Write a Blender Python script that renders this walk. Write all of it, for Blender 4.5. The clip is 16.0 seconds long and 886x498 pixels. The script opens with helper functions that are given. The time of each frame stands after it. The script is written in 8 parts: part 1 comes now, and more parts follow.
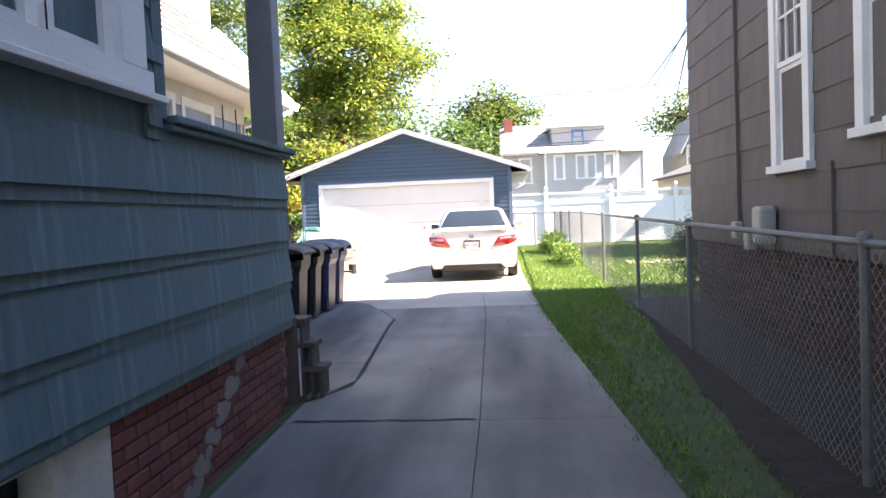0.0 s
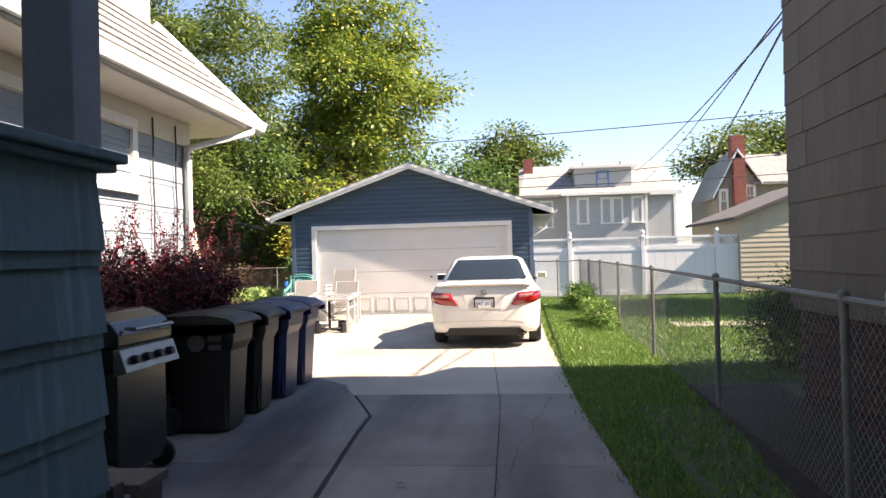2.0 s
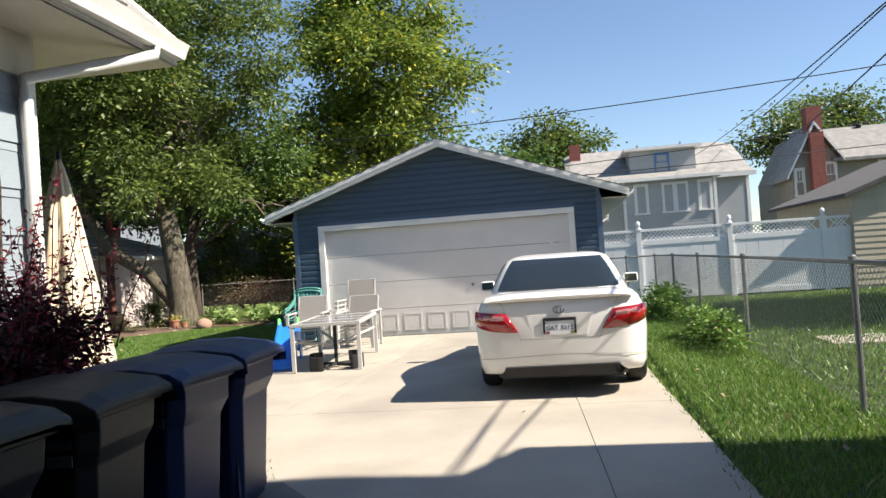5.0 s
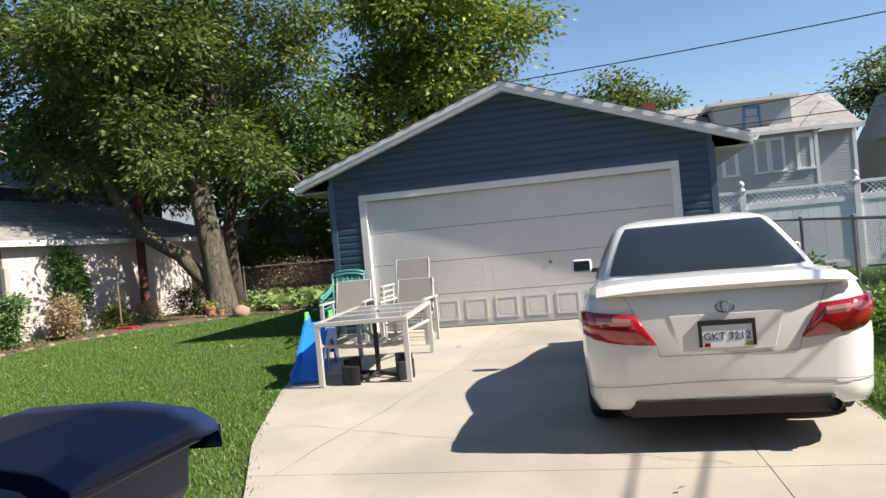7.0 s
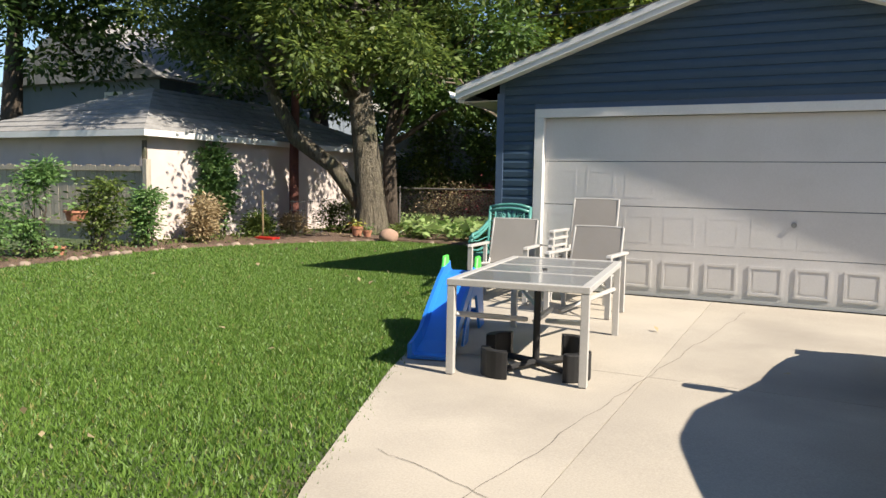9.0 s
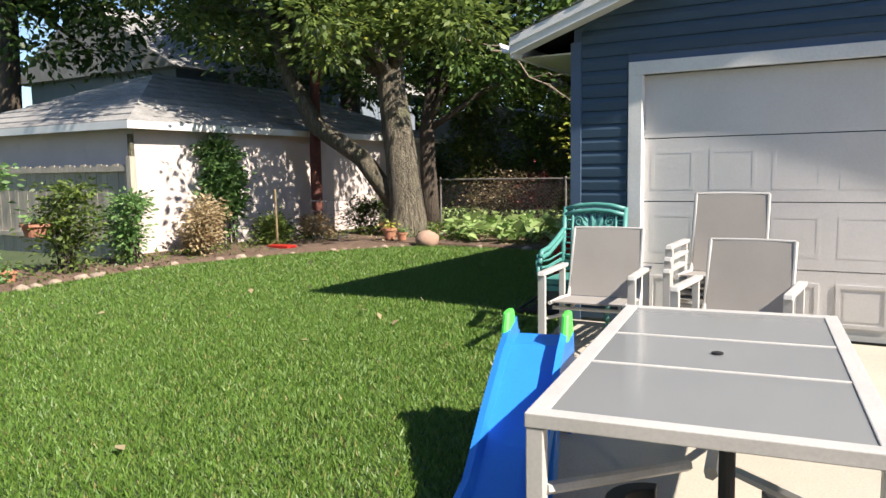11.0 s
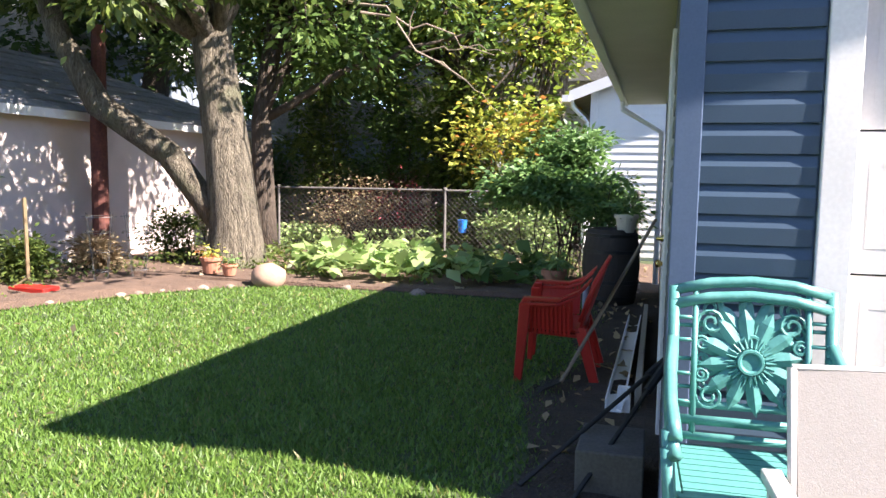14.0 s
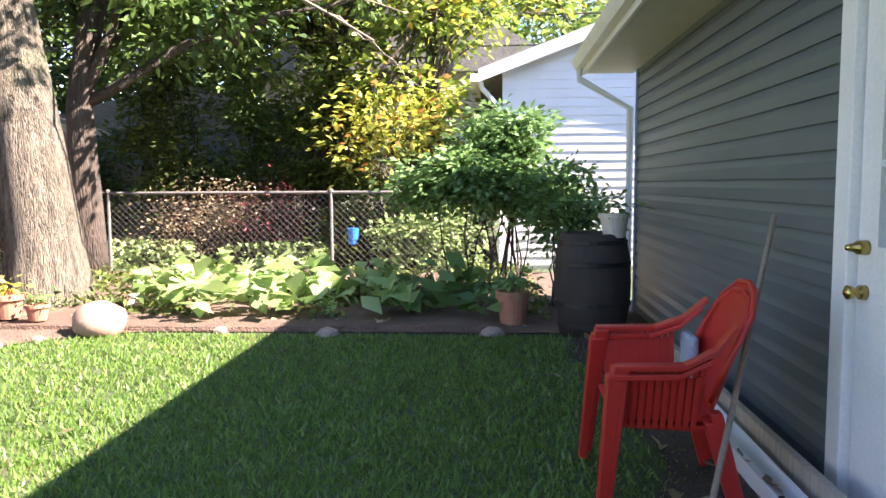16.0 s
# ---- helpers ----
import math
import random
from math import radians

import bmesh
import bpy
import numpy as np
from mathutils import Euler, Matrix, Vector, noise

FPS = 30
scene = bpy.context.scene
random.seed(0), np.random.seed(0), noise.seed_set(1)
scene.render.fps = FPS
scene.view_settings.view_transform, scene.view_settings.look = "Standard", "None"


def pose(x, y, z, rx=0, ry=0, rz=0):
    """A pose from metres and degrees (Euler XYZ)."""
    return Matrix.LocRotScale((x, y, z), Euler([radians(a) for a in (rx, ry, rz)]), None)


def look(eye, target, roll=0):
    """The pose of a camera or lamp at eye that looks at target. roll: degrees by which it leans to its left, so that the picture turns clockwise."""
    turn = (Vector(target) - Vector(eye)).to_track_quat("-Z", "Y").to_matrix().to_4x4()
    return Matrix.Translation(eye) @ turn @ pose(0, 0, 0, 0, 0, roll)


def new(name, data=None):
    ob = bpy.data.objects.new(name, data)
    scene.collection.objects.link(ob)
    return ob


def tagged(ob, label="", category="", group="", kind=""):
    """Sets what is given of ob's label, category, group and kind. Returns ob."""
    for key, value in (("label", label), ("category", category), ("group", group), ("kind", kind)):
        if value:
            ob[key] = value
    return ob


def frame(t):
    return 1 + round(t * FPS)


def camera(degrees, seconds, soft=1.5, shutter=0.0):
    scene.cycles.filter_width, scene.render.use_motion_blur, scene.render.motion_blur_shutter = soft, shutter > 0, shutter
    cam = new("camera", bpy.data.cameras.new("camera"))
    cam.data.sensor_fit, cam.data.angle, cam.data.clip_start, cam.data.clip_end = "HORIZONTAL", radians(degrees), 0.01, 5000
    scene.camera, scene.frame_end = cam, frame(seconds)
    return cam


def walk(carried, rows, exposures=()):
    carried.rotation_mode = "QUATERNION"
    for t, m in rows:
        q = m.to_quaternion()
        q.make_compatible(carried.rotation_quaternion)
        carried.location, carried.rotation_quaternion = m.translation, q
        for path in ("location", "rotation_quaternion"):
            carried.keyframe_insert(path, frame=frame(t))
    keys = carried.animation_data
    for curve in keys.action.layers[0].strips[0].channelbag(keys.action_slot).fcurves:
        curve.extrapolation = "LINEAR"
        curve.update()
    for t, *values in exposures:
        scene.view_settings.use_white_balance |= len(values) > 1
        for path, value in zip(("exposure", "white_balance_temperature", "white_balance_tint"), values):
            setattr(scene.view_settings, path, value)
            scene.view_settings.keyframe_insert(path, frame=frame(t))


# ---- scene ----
cam = camera(61.5, 16.0)
PATH = [
    (0, (0.099, -0.088, 1.457), (-0.069, 1.903, 1.367), -2.4),
    (0.5, (-0.071, 0.737, 1.538), (-0.194, 2.73, 1.42), -4.2),
    (1, (-0.01, 1.465, 1.545), (-0.142, 3.461, 1.548), -1.5),
    (1.5, (0.002, 2.079, 1.52), (-0.142, 4.073, 1.498), -3.4),
    (2, (0.047, 2.745, 1.562), (-0.163, 4.734, 1.589), -1.5),
    (2.5, (-0.046, 3.455, 1.574), (-0.322, 5.434, 1.645), -1.3),
    (3, (-0.099, 4.205, 1.617), (-0.44, 6.173, 1.718), 0.2),
    (3.5, (-0.289, 4.876, 1.624), (-0.548, 6.858, 1.687), 1.6),
    (4, (-0.315, 5.497, 1.575), (-0.562, 7.482, 1.615), -3.6),
    (6.5, (-0.948, 8.887, 1.548), (-1.348, 10.846, 1.59), -3.5),
    (7, (-1.091, 9.528, 1.554), (-1.559, 11.472, 1.541), -5.3),
    (7.5, (-1.284, 10.145, 1.528), (-1.917, 12.043, 1.501), -3.4),
    (8, (-1.438, 10.797, 1.507), (-2.098, 12.683, 1.405), -3.6),
    (8.5, (-1.73, 11.464, 1.5), (-2.529, 13.292, 1.352), 1.3),
    (9, (-2.026, 12.091, 1.502), (-2.909, 13.877, 1.33), 1.1),
    (11.5, (-3.795, 15.241, 1.587), (-4.79, 16.963, 1.369), -0.9),
    (12, (-4.213, 15.713, 1.611), (-5.139, 17.471, 1.385), -3.5),
    (12.5, (-4.618, 16.223, 1.635), (-5.541, 17.987, 1.442), -4.3),
    (13, (-5.04, 16.765, 1.608), (-5.855, 18.581, 1.418), -4.1),
    (13.5, (-5.411, 17.46, 1.632), (-6.118, 19.324, 1.47), -4.1),
    (14, (-5.79, 18.067, 1.631), (-6.339, 19.98, 1.437), 0.9),
    (14.5, (-6.079, 18.689, 1.614), (-6.481, 20.639, 1.43), -0.9),
    (15, (-6.442, 19.237, 1.615), (-6.694, 21.211, 1.412), -1.9),
    (15.5, (-6.781, 19.731, 1.553), (-6.904, 21.722, 1.413), -0.9),
    (16, (-7.105, 20.36, 1.485), (-7.245, 22.348, 1.312), -0.3),
]
EXPO = [(0.0, 2.9, 7600, 24), (0.5, 2.5, 7600, 24), (1.0, 2.2, 7600, 24), (1.5, 1.98, 7700, 24), (2.0, 1.8, 7700, 22), (2.5, 1.5, 7400, 18), (3.0, 1.4, 7200, 16), (4.0, 1.27, 7100, 14), (6.5, 0.95, 6700, 12), (9.0, 0.9, 7000, 12), (11.5, 1.22, 6700, 14), (12.5, 1.42, 6500, 15), (13.5, 1.9, 6600, 20), (14.5, 2.4, 6700, 24), (15.5, 2.8, 6800, 28), (16.0, 2.8, 6800, 28)]
walk(cam, [(t, look(eye, target, roll)) for t, eye, target, roll in PATH], EXPO)

# ---- world and sun ----
SUN = Vector((1.08, -0.16, 1.0)).normalized()
world = bpy.data.worlds.new("sky")
scene.world = world
world.use_nodes = True
wn = world.node_tree
sky = wn.nodes.new("ShaderNodeTexSky")
sky.sky_type = "NISHITA"
sky.sun_disc = False
sky.dust_density = 0.1
sky.ozone_density = 4.6
sky.sun_elevation = math.asin(SUN.z)
sky.sun_rotation = math.atan2(SUN.x, SUN.y)
wn.nodes["Background"].inputs["Strength"].default_value = 0.084
wn.links.new(sky.outputs[0], wn.nodes["Background"].inputs["Color"])
sun = new("sun", bpy.data.lights.new("sun", "SUN"))
sun.data.energy = 5.0
sun.data.angle = radians(0.55)
sun.data.color = (1.0, 0.95, 0.86)
sun.matrix_world = look(SUN * 50, (0, 0, 0))


# ---- materials ----
def mat(name, col, col2=None, rough=0.8, scale=4.0, fine=60.0, bump=0.15, metal=0.0, spread=0.35, island=0.0, obj=0.0, coat=0.0, stretch=(1, 1, 1), depth=0.004, spec=0.5, dirt=None, dirt_scale=1.3, dirt_lo=0.55, dirt_hi=0.75, dirt_stretch=None):
    """A surface with variation at two scales, from two colours, and fine relief."""
    m = bpy.data.materials.new(name)
    m.use_nodes = True
    nt = m.node_tree
    N, L = nt.nodes, nt.links
    b = N["Principled BSDF"]
    col2 = col2 or tuple(c * (1 - spread) for c in col)
    tc = N.new("ShaderNodeTexCoord")
    mp = N.new("ShaderNodeMapping")
    mp.inputs["Scale"].default_value = stretch
    L.new(tc.outputs["Object"], mp.inputs["Vector"])
    n1 = N.new("ShaderNodeTexNoise")
    n1.inputs["Scale"].default_value = scale
    n1.inputs["Detail"].default_value = 5
    n2 = N.new("ShaderNodeTexNoise")
    n2.inputs["Scale"].default_value = fine
    n2.inputs["Detail"].default_value = 3
    for n in (n1, n2):
        L.new(mp.outputs[0], n.inputs["Vector"])
    add = N.new("ShaderNodeMath")
    add.operation = "ADD"
    L.new(n1.outputs[0], add.inputs[0])
    L.new(n2.outputs[0], add.inputs[1])
    ramp = N.new("ShaderNodeMapRange")
    ramp.inputs["From Min"].default_value = 0.72
    ramp.inputs["From Max"].default_value = 1.28
    L.new(add.outputs[0], ramp.inputs["Value"])
    mix = N.new("ShaderNodeMix")
    mix.data_type = "RGBA"
    mix.inputs["A"].default_value = (*col, 1)
    mix.inputs["B"].default_value = (*col2, 1)
    L.new(ramp.outputs[0], mix.inputs["Factor"])
    out = mix.outputs["Result"]
    if dirt:
        n3 = N.new("ShaderNodeTexNoise")
        n3.inputs["Scale"].default_value = dirt_scale
        n3.inputs["Detail"].default_value = 6
        if dirt_stretch:
            mp3 = N.new("ShaderNodeMapping")
            mp3.inputs["Scale"].default_value = dirt_stretch
            L.new(tc.outputs["Object"], mp3.inputs["Vector"])
            L.new(mp3.outputs[0], n3.inputs["Vector"])
        else:
            L.new(tc.outputs["Object"], n3.inputs["Vector"])
        r3 = N.new("ShaderNodeMapRange")
        r3.inputs["From Min"].default_value = dirt_lo
        r3.inputs["From Max"].default_value = dirt_hi
        L.new(n3.outputs[0], r3.inputs["Value"])
        m3 = N.new("ShaderNodeMix")
        m3.data_type = "RGBA"
        m3.inputs["B"].default_value = (*dirt, 1)
        L.new(out, m3.inputs["A"])
        L.new(r3.outputs[0], m3.inputs["Factor"])
        out = m3.outputs["Result"]
    for amount, kind, socket in ((island, "ShaderNodeNewGeometry", "Random Per Island"), (obj, "ShaderNodeObjectInfo", "Random")):
        if amount:
            g = N.new(kind)
            r = N.new("ShaderNodeMapRange")
            r.inputs["To Min"].default_value = 1 - amount
            r.inputs["To Max"].default_value = 1 + amount
            L.new(g.outputs[socket], r.inputs["Value"])
            v = N.new("ShaderNodeVectorMath")
            v.operation = "SCALE"
            L.new(out, v.inputs[0])
            L.new(r.outputs[0], v.inputs["Scale"])
            out = v.outputs[0]
    L.new(out, b.inputs["Base Color"])
    b.inputs["Roughness"].default_value = rough
    b.inputs["Metallic"].default_value = metal
    b.inputs["Coat Weight"].default_value = coat
    b.inputs["Specular IOR Level"].default_value = spec
    if bump:
        bp = N.new("ShaderNodeBump")
        bp.inputs["Strength"].default_value = bump
        bp.inputs["Distance"].default_value = depth
        L.new(add.outputs[0], bp.inputs["Height"])
        L.new(bp.outputs[0], b.inputs["Normal"])
    return m


def leaf_mat(name, a, b_, c=None, cshare=0.12, rough=0.5):
    """Leaves: each its own shade between two greens, a few of a third colour, with light coming through."""
    m = bpy.data.materials.new(name)
    m.use_nodes = True
    nt = m.node_tree
    N, L = nt.nodes, nt.links
    b = N["Principled BSDF"]
    g = N.new("ShaderNodeNewGeometry")
    r = N.new("ShaderNodeValToRGB")
    r.color_ramp.elements[0].color = (*a, 1)
    r.color_ramp.elements[1].color = (*b_, 1)
    r.color_ramp.elements[1].position = 1 - cshare if c else 1
    if c:
        e = r.color_ramp.elements.new(min(0.999, 1 - cshare + 0.02))
        e.color = (*c, 1)
    L.new(g.outputs["Random Per Island"], r.inputs[0])
    L.new(r.outputs[0], b.inputs["Base Color"])
    b.inputs["Roughness"].default_value = rough
    tr = N.new("ShaderNodeBsdfTranslucent")
    L.new(r.outputs[0], tr.inputs["Color"])
    mx = N.new("ShaderNodeMixShader")
    mx.inputs[0].default_value = 0.38
    L.new(b.outputs[0], mx.inputs[1])
    L.new(tr.outputs[0], mx.inputs[2])
    L.new(mx.outputs[0], N["Material Output"].inputs["Surface"])
    return m


def glass_mat(name, tint=(0.8, 0.85, 0.85), rough=0.02, body=(0.02, 0.025, 0.03), clear=0.35):
    """Window glass: mirror-like by Fresnel over part clear, part dark."""
    m = bpy.data.materials.new(name)
    m.use_nodes = True
    N, L = m.node_tree.nodes, m.node_tree.links
    b = N["Principled BSDF"]
    b.inputs["Base Color"].default_value = (*body, 1)
    b.inputs["Roughness"].default_value = rough
    b.inputs["IOR"].default_value = 1.5
    t = N.new("ShaderNodeBsdfTransparent")
    t.inputs[0].default_value = (*tint, 1)
    mx = N.new("ShaderNodeMixShader")
    mx.inputs[0].default_value = clear
    L.new(b.outputs[0], mx.inputs[1])
    L.new(t.outputs[0], mx.inputs[2])
    L.new(mx.outputs[0], N["Material Output"].inputs["Surface"])
    return m


M_GROUND = mat("lawn_ground", (0.035, 0.06, 0.018), (0.065, 0.085, 0.03), scale=1.5, fine=30, rough=0.95, bump=0.6, depth=0.02, dirt=(0.09, 0.07, 0.04), dirt_scale=0.9, dirt_lo=0.6, dirt_hi=0.8)
M_CONC = mat("concrete", (0.44, 0.395, 0.325), (0.34, 0.305, 0.255), scale=1.2, fine=90, rough=0.9, bump=0.3, obj=0.05, dirt=(0.27, 0.24, 0.20), dirt_scale=0.7, dirt_lo=0.5, dirt_hi=0.8)
M_CONC_OLD = mat("old_concrete", (0.31, 0.28, 0.25), (0.20, 0.18, 0.162), scale=1.5, fine=110, rough=0.92, bump=0.4, obj=0.05, dirt=(0.085, 0.075, 0.07), dirt_scale=0.9, dirt_lo=0.42, dirt_hi=0.68, dirt_stretch=(1.3, 0.22, 1))
M_SOIL = mat("soil", (0.10, 0.065, 0.045), (0.17, 0.11, 0.075), scale=6, fine=50, rough=1, bump=1.0, depth=0.03)
M_BLUE = mat("blue_vinyl", (0.047, 0.083, 0.125), (0.040, 0.071, 0.108), scale=3, fine=150, rough=0.4, bump=0.05, obj=0.03)
M_BLUE_TRIM = mat("blue_trim", (0.085, 0.13, 0.21), (0.07, 0.11, 0.18), scale=3, fine=100, rough=0.5, bump=0.05)
M_GREY_SIDE = mat("grey_green_vinyl", (0.105, 0.125, 0.135), (0.09, 0.11, 0.118), scale=3, fine=150, rough=0.45, bump=0.05, obj=0.03)
M_WHITE = mat("white_paint", (0.78, 0.77, 0.74), (0.68, 0.67, 0.64), scale=3, fine=60, rough=0.5, bump=0.08)
M_WHITE_DOOR = mat("white_door_paint", (0.66, 0.645, 0.63), (0.60, 0.585, 0.565), scale=2, fine=80, rough=0.38, bump=0.04, dirt=(0.5, 0.47, 0.43), dirt_scale=1.1, dirt_lo=0.6, dirt_hi=0.9)
M_VINYL = mat("white_vinyl", (0.80, 0.81, 0.82), (0.73, 0.74, 0.75), scale=2, fine=60, rough=0.35, bump=0.02)
M_SHINGLE_L = mat("teal_shingle", (0.088, 0.172, 0.195), (0.063, 0.128, 0.148), scale=3, fine=70, rough=0.75, bump=0.5, obj=0.10, stretch=(9, 9, 0.6), dirt=(0.135, 0.22, 0.245), dirt_scale=2.0, dirt_lo=0.54, dirt_hi=0.78, dirt_stretch=(9, 9, 0.7))
M_SHINGLE_R = mat("taupe_shingle", (0.135, 0.117, 0.108), (0.10, 0.087, 0.08), scale=3, fine=70, rough=0.8, bump=0.4, obj=0.08, stretch=(6, 6, 0.7))
M_GREYBLUE = mat("pale_blue_siding", (0.27, 0.315, 0.35), (0.22, 0.265, 0.305), scale=3, fine=70, rough=0.7, bump=0.2, obj=0.05)
M_BRICK = mat("brick_red", (0.24, 0.075, 0.055), (0.14, 0.045, 0.04), scale=8, fine=90, rough=0.9, bump=0.6, obj=0.28)
# brick_red darkened to carry the shade of the gap beside the taupe house
M_BRICK_SHADED = mat("brick_red_shaded", (0.062, 0.028, 0.023), (0.036, 0.018, 0.016), scale=8, fine=90, rough=0.95, bump=0.6, obj=0.3)
M_BRICK_ST = mat("brick_red_far", (0.24, 0.075, 0.055), (0.14, 0.045, 0.04), scale=8, fine=90, rough=0.9, bump=0.6, island=0.28)
M_MORTAR = mat("mortar", (0.27, 0.24, 0.22), (0.20, 0.175, 0.16), scale=9, fine=120, rough=0.95, bump=0.5)
M_ROOF = mat("roof_shingle", (0.33, 0.32, 0.305), (0.19, 0.185, 0.175), scale=3, fine=26, rough=0.95, bump=0.5, obj=0.12, island=0.12)
M_ROOF_D = mat("roof_shingle_dark", (0.13, 0.125, 0.12), (0.09, 0.085, 0.085), scale=4, fine=70, rough=0.95, bump=0.5, island=0.15)
M_SOFFIT = mat("soffit", (0.60, 0.56, 0.48), (0.50, 0.47, 0.40), scale=3, fine=60, rough=0.6, bump=0.1)
M_GALV = mat("galvanised", (0.22, 0.225, 0.22), (0.14, 0.145, 0.14), scale=8, fine=90, rough=0.6, metal=0.5, bump=0.1)
M_DARKMETAL = mat("dark_metal", (0.03, 0.032, 0.033), (0.05, 0.045, 0.04), scale=8, fine=90, rough=0.5, metal=0.6, bump=0.1)
M_GLASS = glass_mat("window_glass")
M_BARK = mat("bark", (0.29, 0.25, 0.18), (0.075, 0.062, 0.045), scale=3.2, fine=14, rough=0.95, bump=1.0, depth=0.09, stretch=(6, 6, 0.9), dirt=(0.17, 0.18, 0.10), dirt_scale=2)
M_BARK_D = mat("bark_dark", (0.10, 0.075, 0.055), (0.05, 0.04, 0.03), scale=3, fine=12, rough=0.95, bump=0.9, depth=0.04, stretch=(4, 4, 0.8))
M_LEAF = leaf_mat("leaf_green", (0.048, 0.088, 0.02), (0.175, 0.235, 0.05), (0.34, 0.32, 0.04), 0.02)
M_LEAF_Y = leaf_mat("leaf_yellowing", (0.09, 0.16, 0.03), (0.25, 0.32, 0.05), (0.50, 0.46, 0.06), 0.10)
# leaf greens darkened for crowns and a bush that stand in shade
M_LEAF_SHADE = leaf_mat("leaf_shaded_green", (0.028, 0.062, 0.016), (0.085, 0.145, 0.032))
M_LEAF_GOLD = leaf_mat("leaf_gold_green", (0.15, 0.26, 0.04), (0.38, 0.45, 0.07), (0.60, 0.42, 0.06), 0.12)
M_LEAF_D = leaf_mat("leaf_dark", (0.045, 0.10, 0.024), (0.14, 0.23, 0.05))
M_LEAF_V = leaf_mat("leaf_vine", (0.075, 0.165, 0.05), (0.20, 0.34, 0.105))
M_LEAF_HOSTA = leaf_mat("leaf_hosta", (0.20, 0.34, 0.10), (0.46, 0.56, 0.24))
M_LEAF_RED = leaf_mat("leaf_barberry", (0.022, 0.010, 0.011), (0.11, 0.02, 0.028), (0.30, 0.035, 0.05), 0.18)
M_LEAF_ORANGE = leaf_mat("leaf_orange", (0.28, 0.35, 0.06), (0.52, 0.47, 0.08), (0.55, 0.22, 0.06), 0.10)
M_LEAF_DRY = leaf_mat("leaf_dry", (0.30, 0.22, 0.12), (0.50, 0.40, 0.24))
M_GRASS = leaf_mat("grass_blade", (0.085, 0.18, 0.030), (0.18, 0.30, 0.055), (0.30, 0.27, 0.10), 0.05)


# ---- mesh helpers ----
def box(bm, x0, x1, y0, y1, z0, z1):
    v = [bm.verts.new((x, y, z)) for x in (x0, x1) for y in (y0, y1) for z in (z0, z1)]
    for f in ((0, 1, 3, 2), (4, 6, 7, 5), (0, 4, 5, 1), (2, 3, 7, 6), (0, 2, 6, 4), (1, 5, 7, 3)):
        bm.faces.new([v[i] for i in f])
    return v


def hexa(bm, pts):
    """Eight corners: four of the bottom, then four of the top, both in the same turn."""
    v = [bm.verts.new(p) for p in pts]
    for f in ((3, 2, 1, 0), (4, 5, 6, 7), (0, 1, 5, 4), (1, 2, 6, 5), (2, 3, 7, 6), (3, 0, 4, 7)):
        bm.faces.new([v[i] for i in f])
    return v


def prism(bm, poly, a, b):
    """A polygon given twice, as bottom and top, through functions from its points."""
    lo = [bm.verts.new(a(*p)) for p in poly]
    hi = [bm.verts.new(b(*p)) for p in poly]
    n = len(poly)
    bm.faces.new(lo[::-1])
    bm.faces.new(hi)
    for i in range(n):
        bm.faces.new((lo[i], lo[(i + 1) % n], hi[(i + 1) % n], hi[i]))


def tube(bm, pts, r, seg=8, cap=True):
    """A round bar through points; r is one radius, or one for each point."""
    pts = [Vector(p) for p in pts]
    rs = r if isinstance(r, (list, tuple)) else [r] * len(pts)
    rings = []
    side = None
    for i, p in enumerate(pts):
        d = (pts[min(i + 1, len(pts) - 1)] - pts[max(i - 1, 0)]).normalized()
        if side is None:
            side = d.orthogonal().normalized()
        side = (side - d * side.dot(d)).normalized()
        up = d.cross(side)
        rings.append([bm.verts.new(p + (side * math.cos(k * 2 * math.pi / seg) + up * math.sin(k * 2 * math.pi / seg)) * rs[i]) for k in range(seg)])
    for a, b in zip(rings, rings[1:]):
        for k in range(seg):
            bm.faces.new((a[k], a[(k + 1) % seg], b[(k + 1) % seg], b[k]))
    if cap:
        bm.faces.new(rings[0][::-1])
        bm.faces.new(rings[-1])


def lathe(bm, profile, seg=20, at=(0, 0, 0)):
    """Radius and height pairs turned round the upright axis."""
    x, y, z = at
    rings = [[bm.verts.new((x + r * math.cos(k * 2 * math.pi / seg), y + r * math.sin(k * 2 * math.pi / seg), z + h)) for k in range(seg)] for r, h in profile]
    for a, b in zip(rings, rings[1:]):
        for k in range(seg):
            bm.faces.new((a[k], a[(k + 1) % seg], b[(k + 1) % seg], b[k]))
    bm.faces.new(rings[0][::-1])
    bm.faces.new(rings[-1])


def limb(bm, a, b, r0, r1, seed, sag=0.0, n=6, seg=6):
    rr = random.Random(seed)
    a, b = Vector(a), Vector(b)
    L = (b - a).length
    pts, rs = [], []
    for i in range(n + 1):
        f = i / n
        w = math.sin(f * math.pi) * L * 0.06
        pts.append(a.lerp(b, f) + Vector((rr.uniform(-w, w), rr.uniform(-w, w), rr.uniform(-w, w) + sag * math.sin(f * math.pi))))
        rs.append(r0 + (r1 - r0) * f ** 0.8)
    tube(bm, pts, rs, seg)


def solid(bm, bevel=0.0, seg=2, smooth=False):
    bmesh.ops.recalc_face_normals(bm, faces=bm.faces)
    if bevel:
        bmesh.ops.bevel(bm, geom=list(bm.edges), offset=bevel, segments=seg, affect="EDGES", profile=0.5)
    if smooth:
        for f in bm.faces:
            f.smooth = True
    return bm


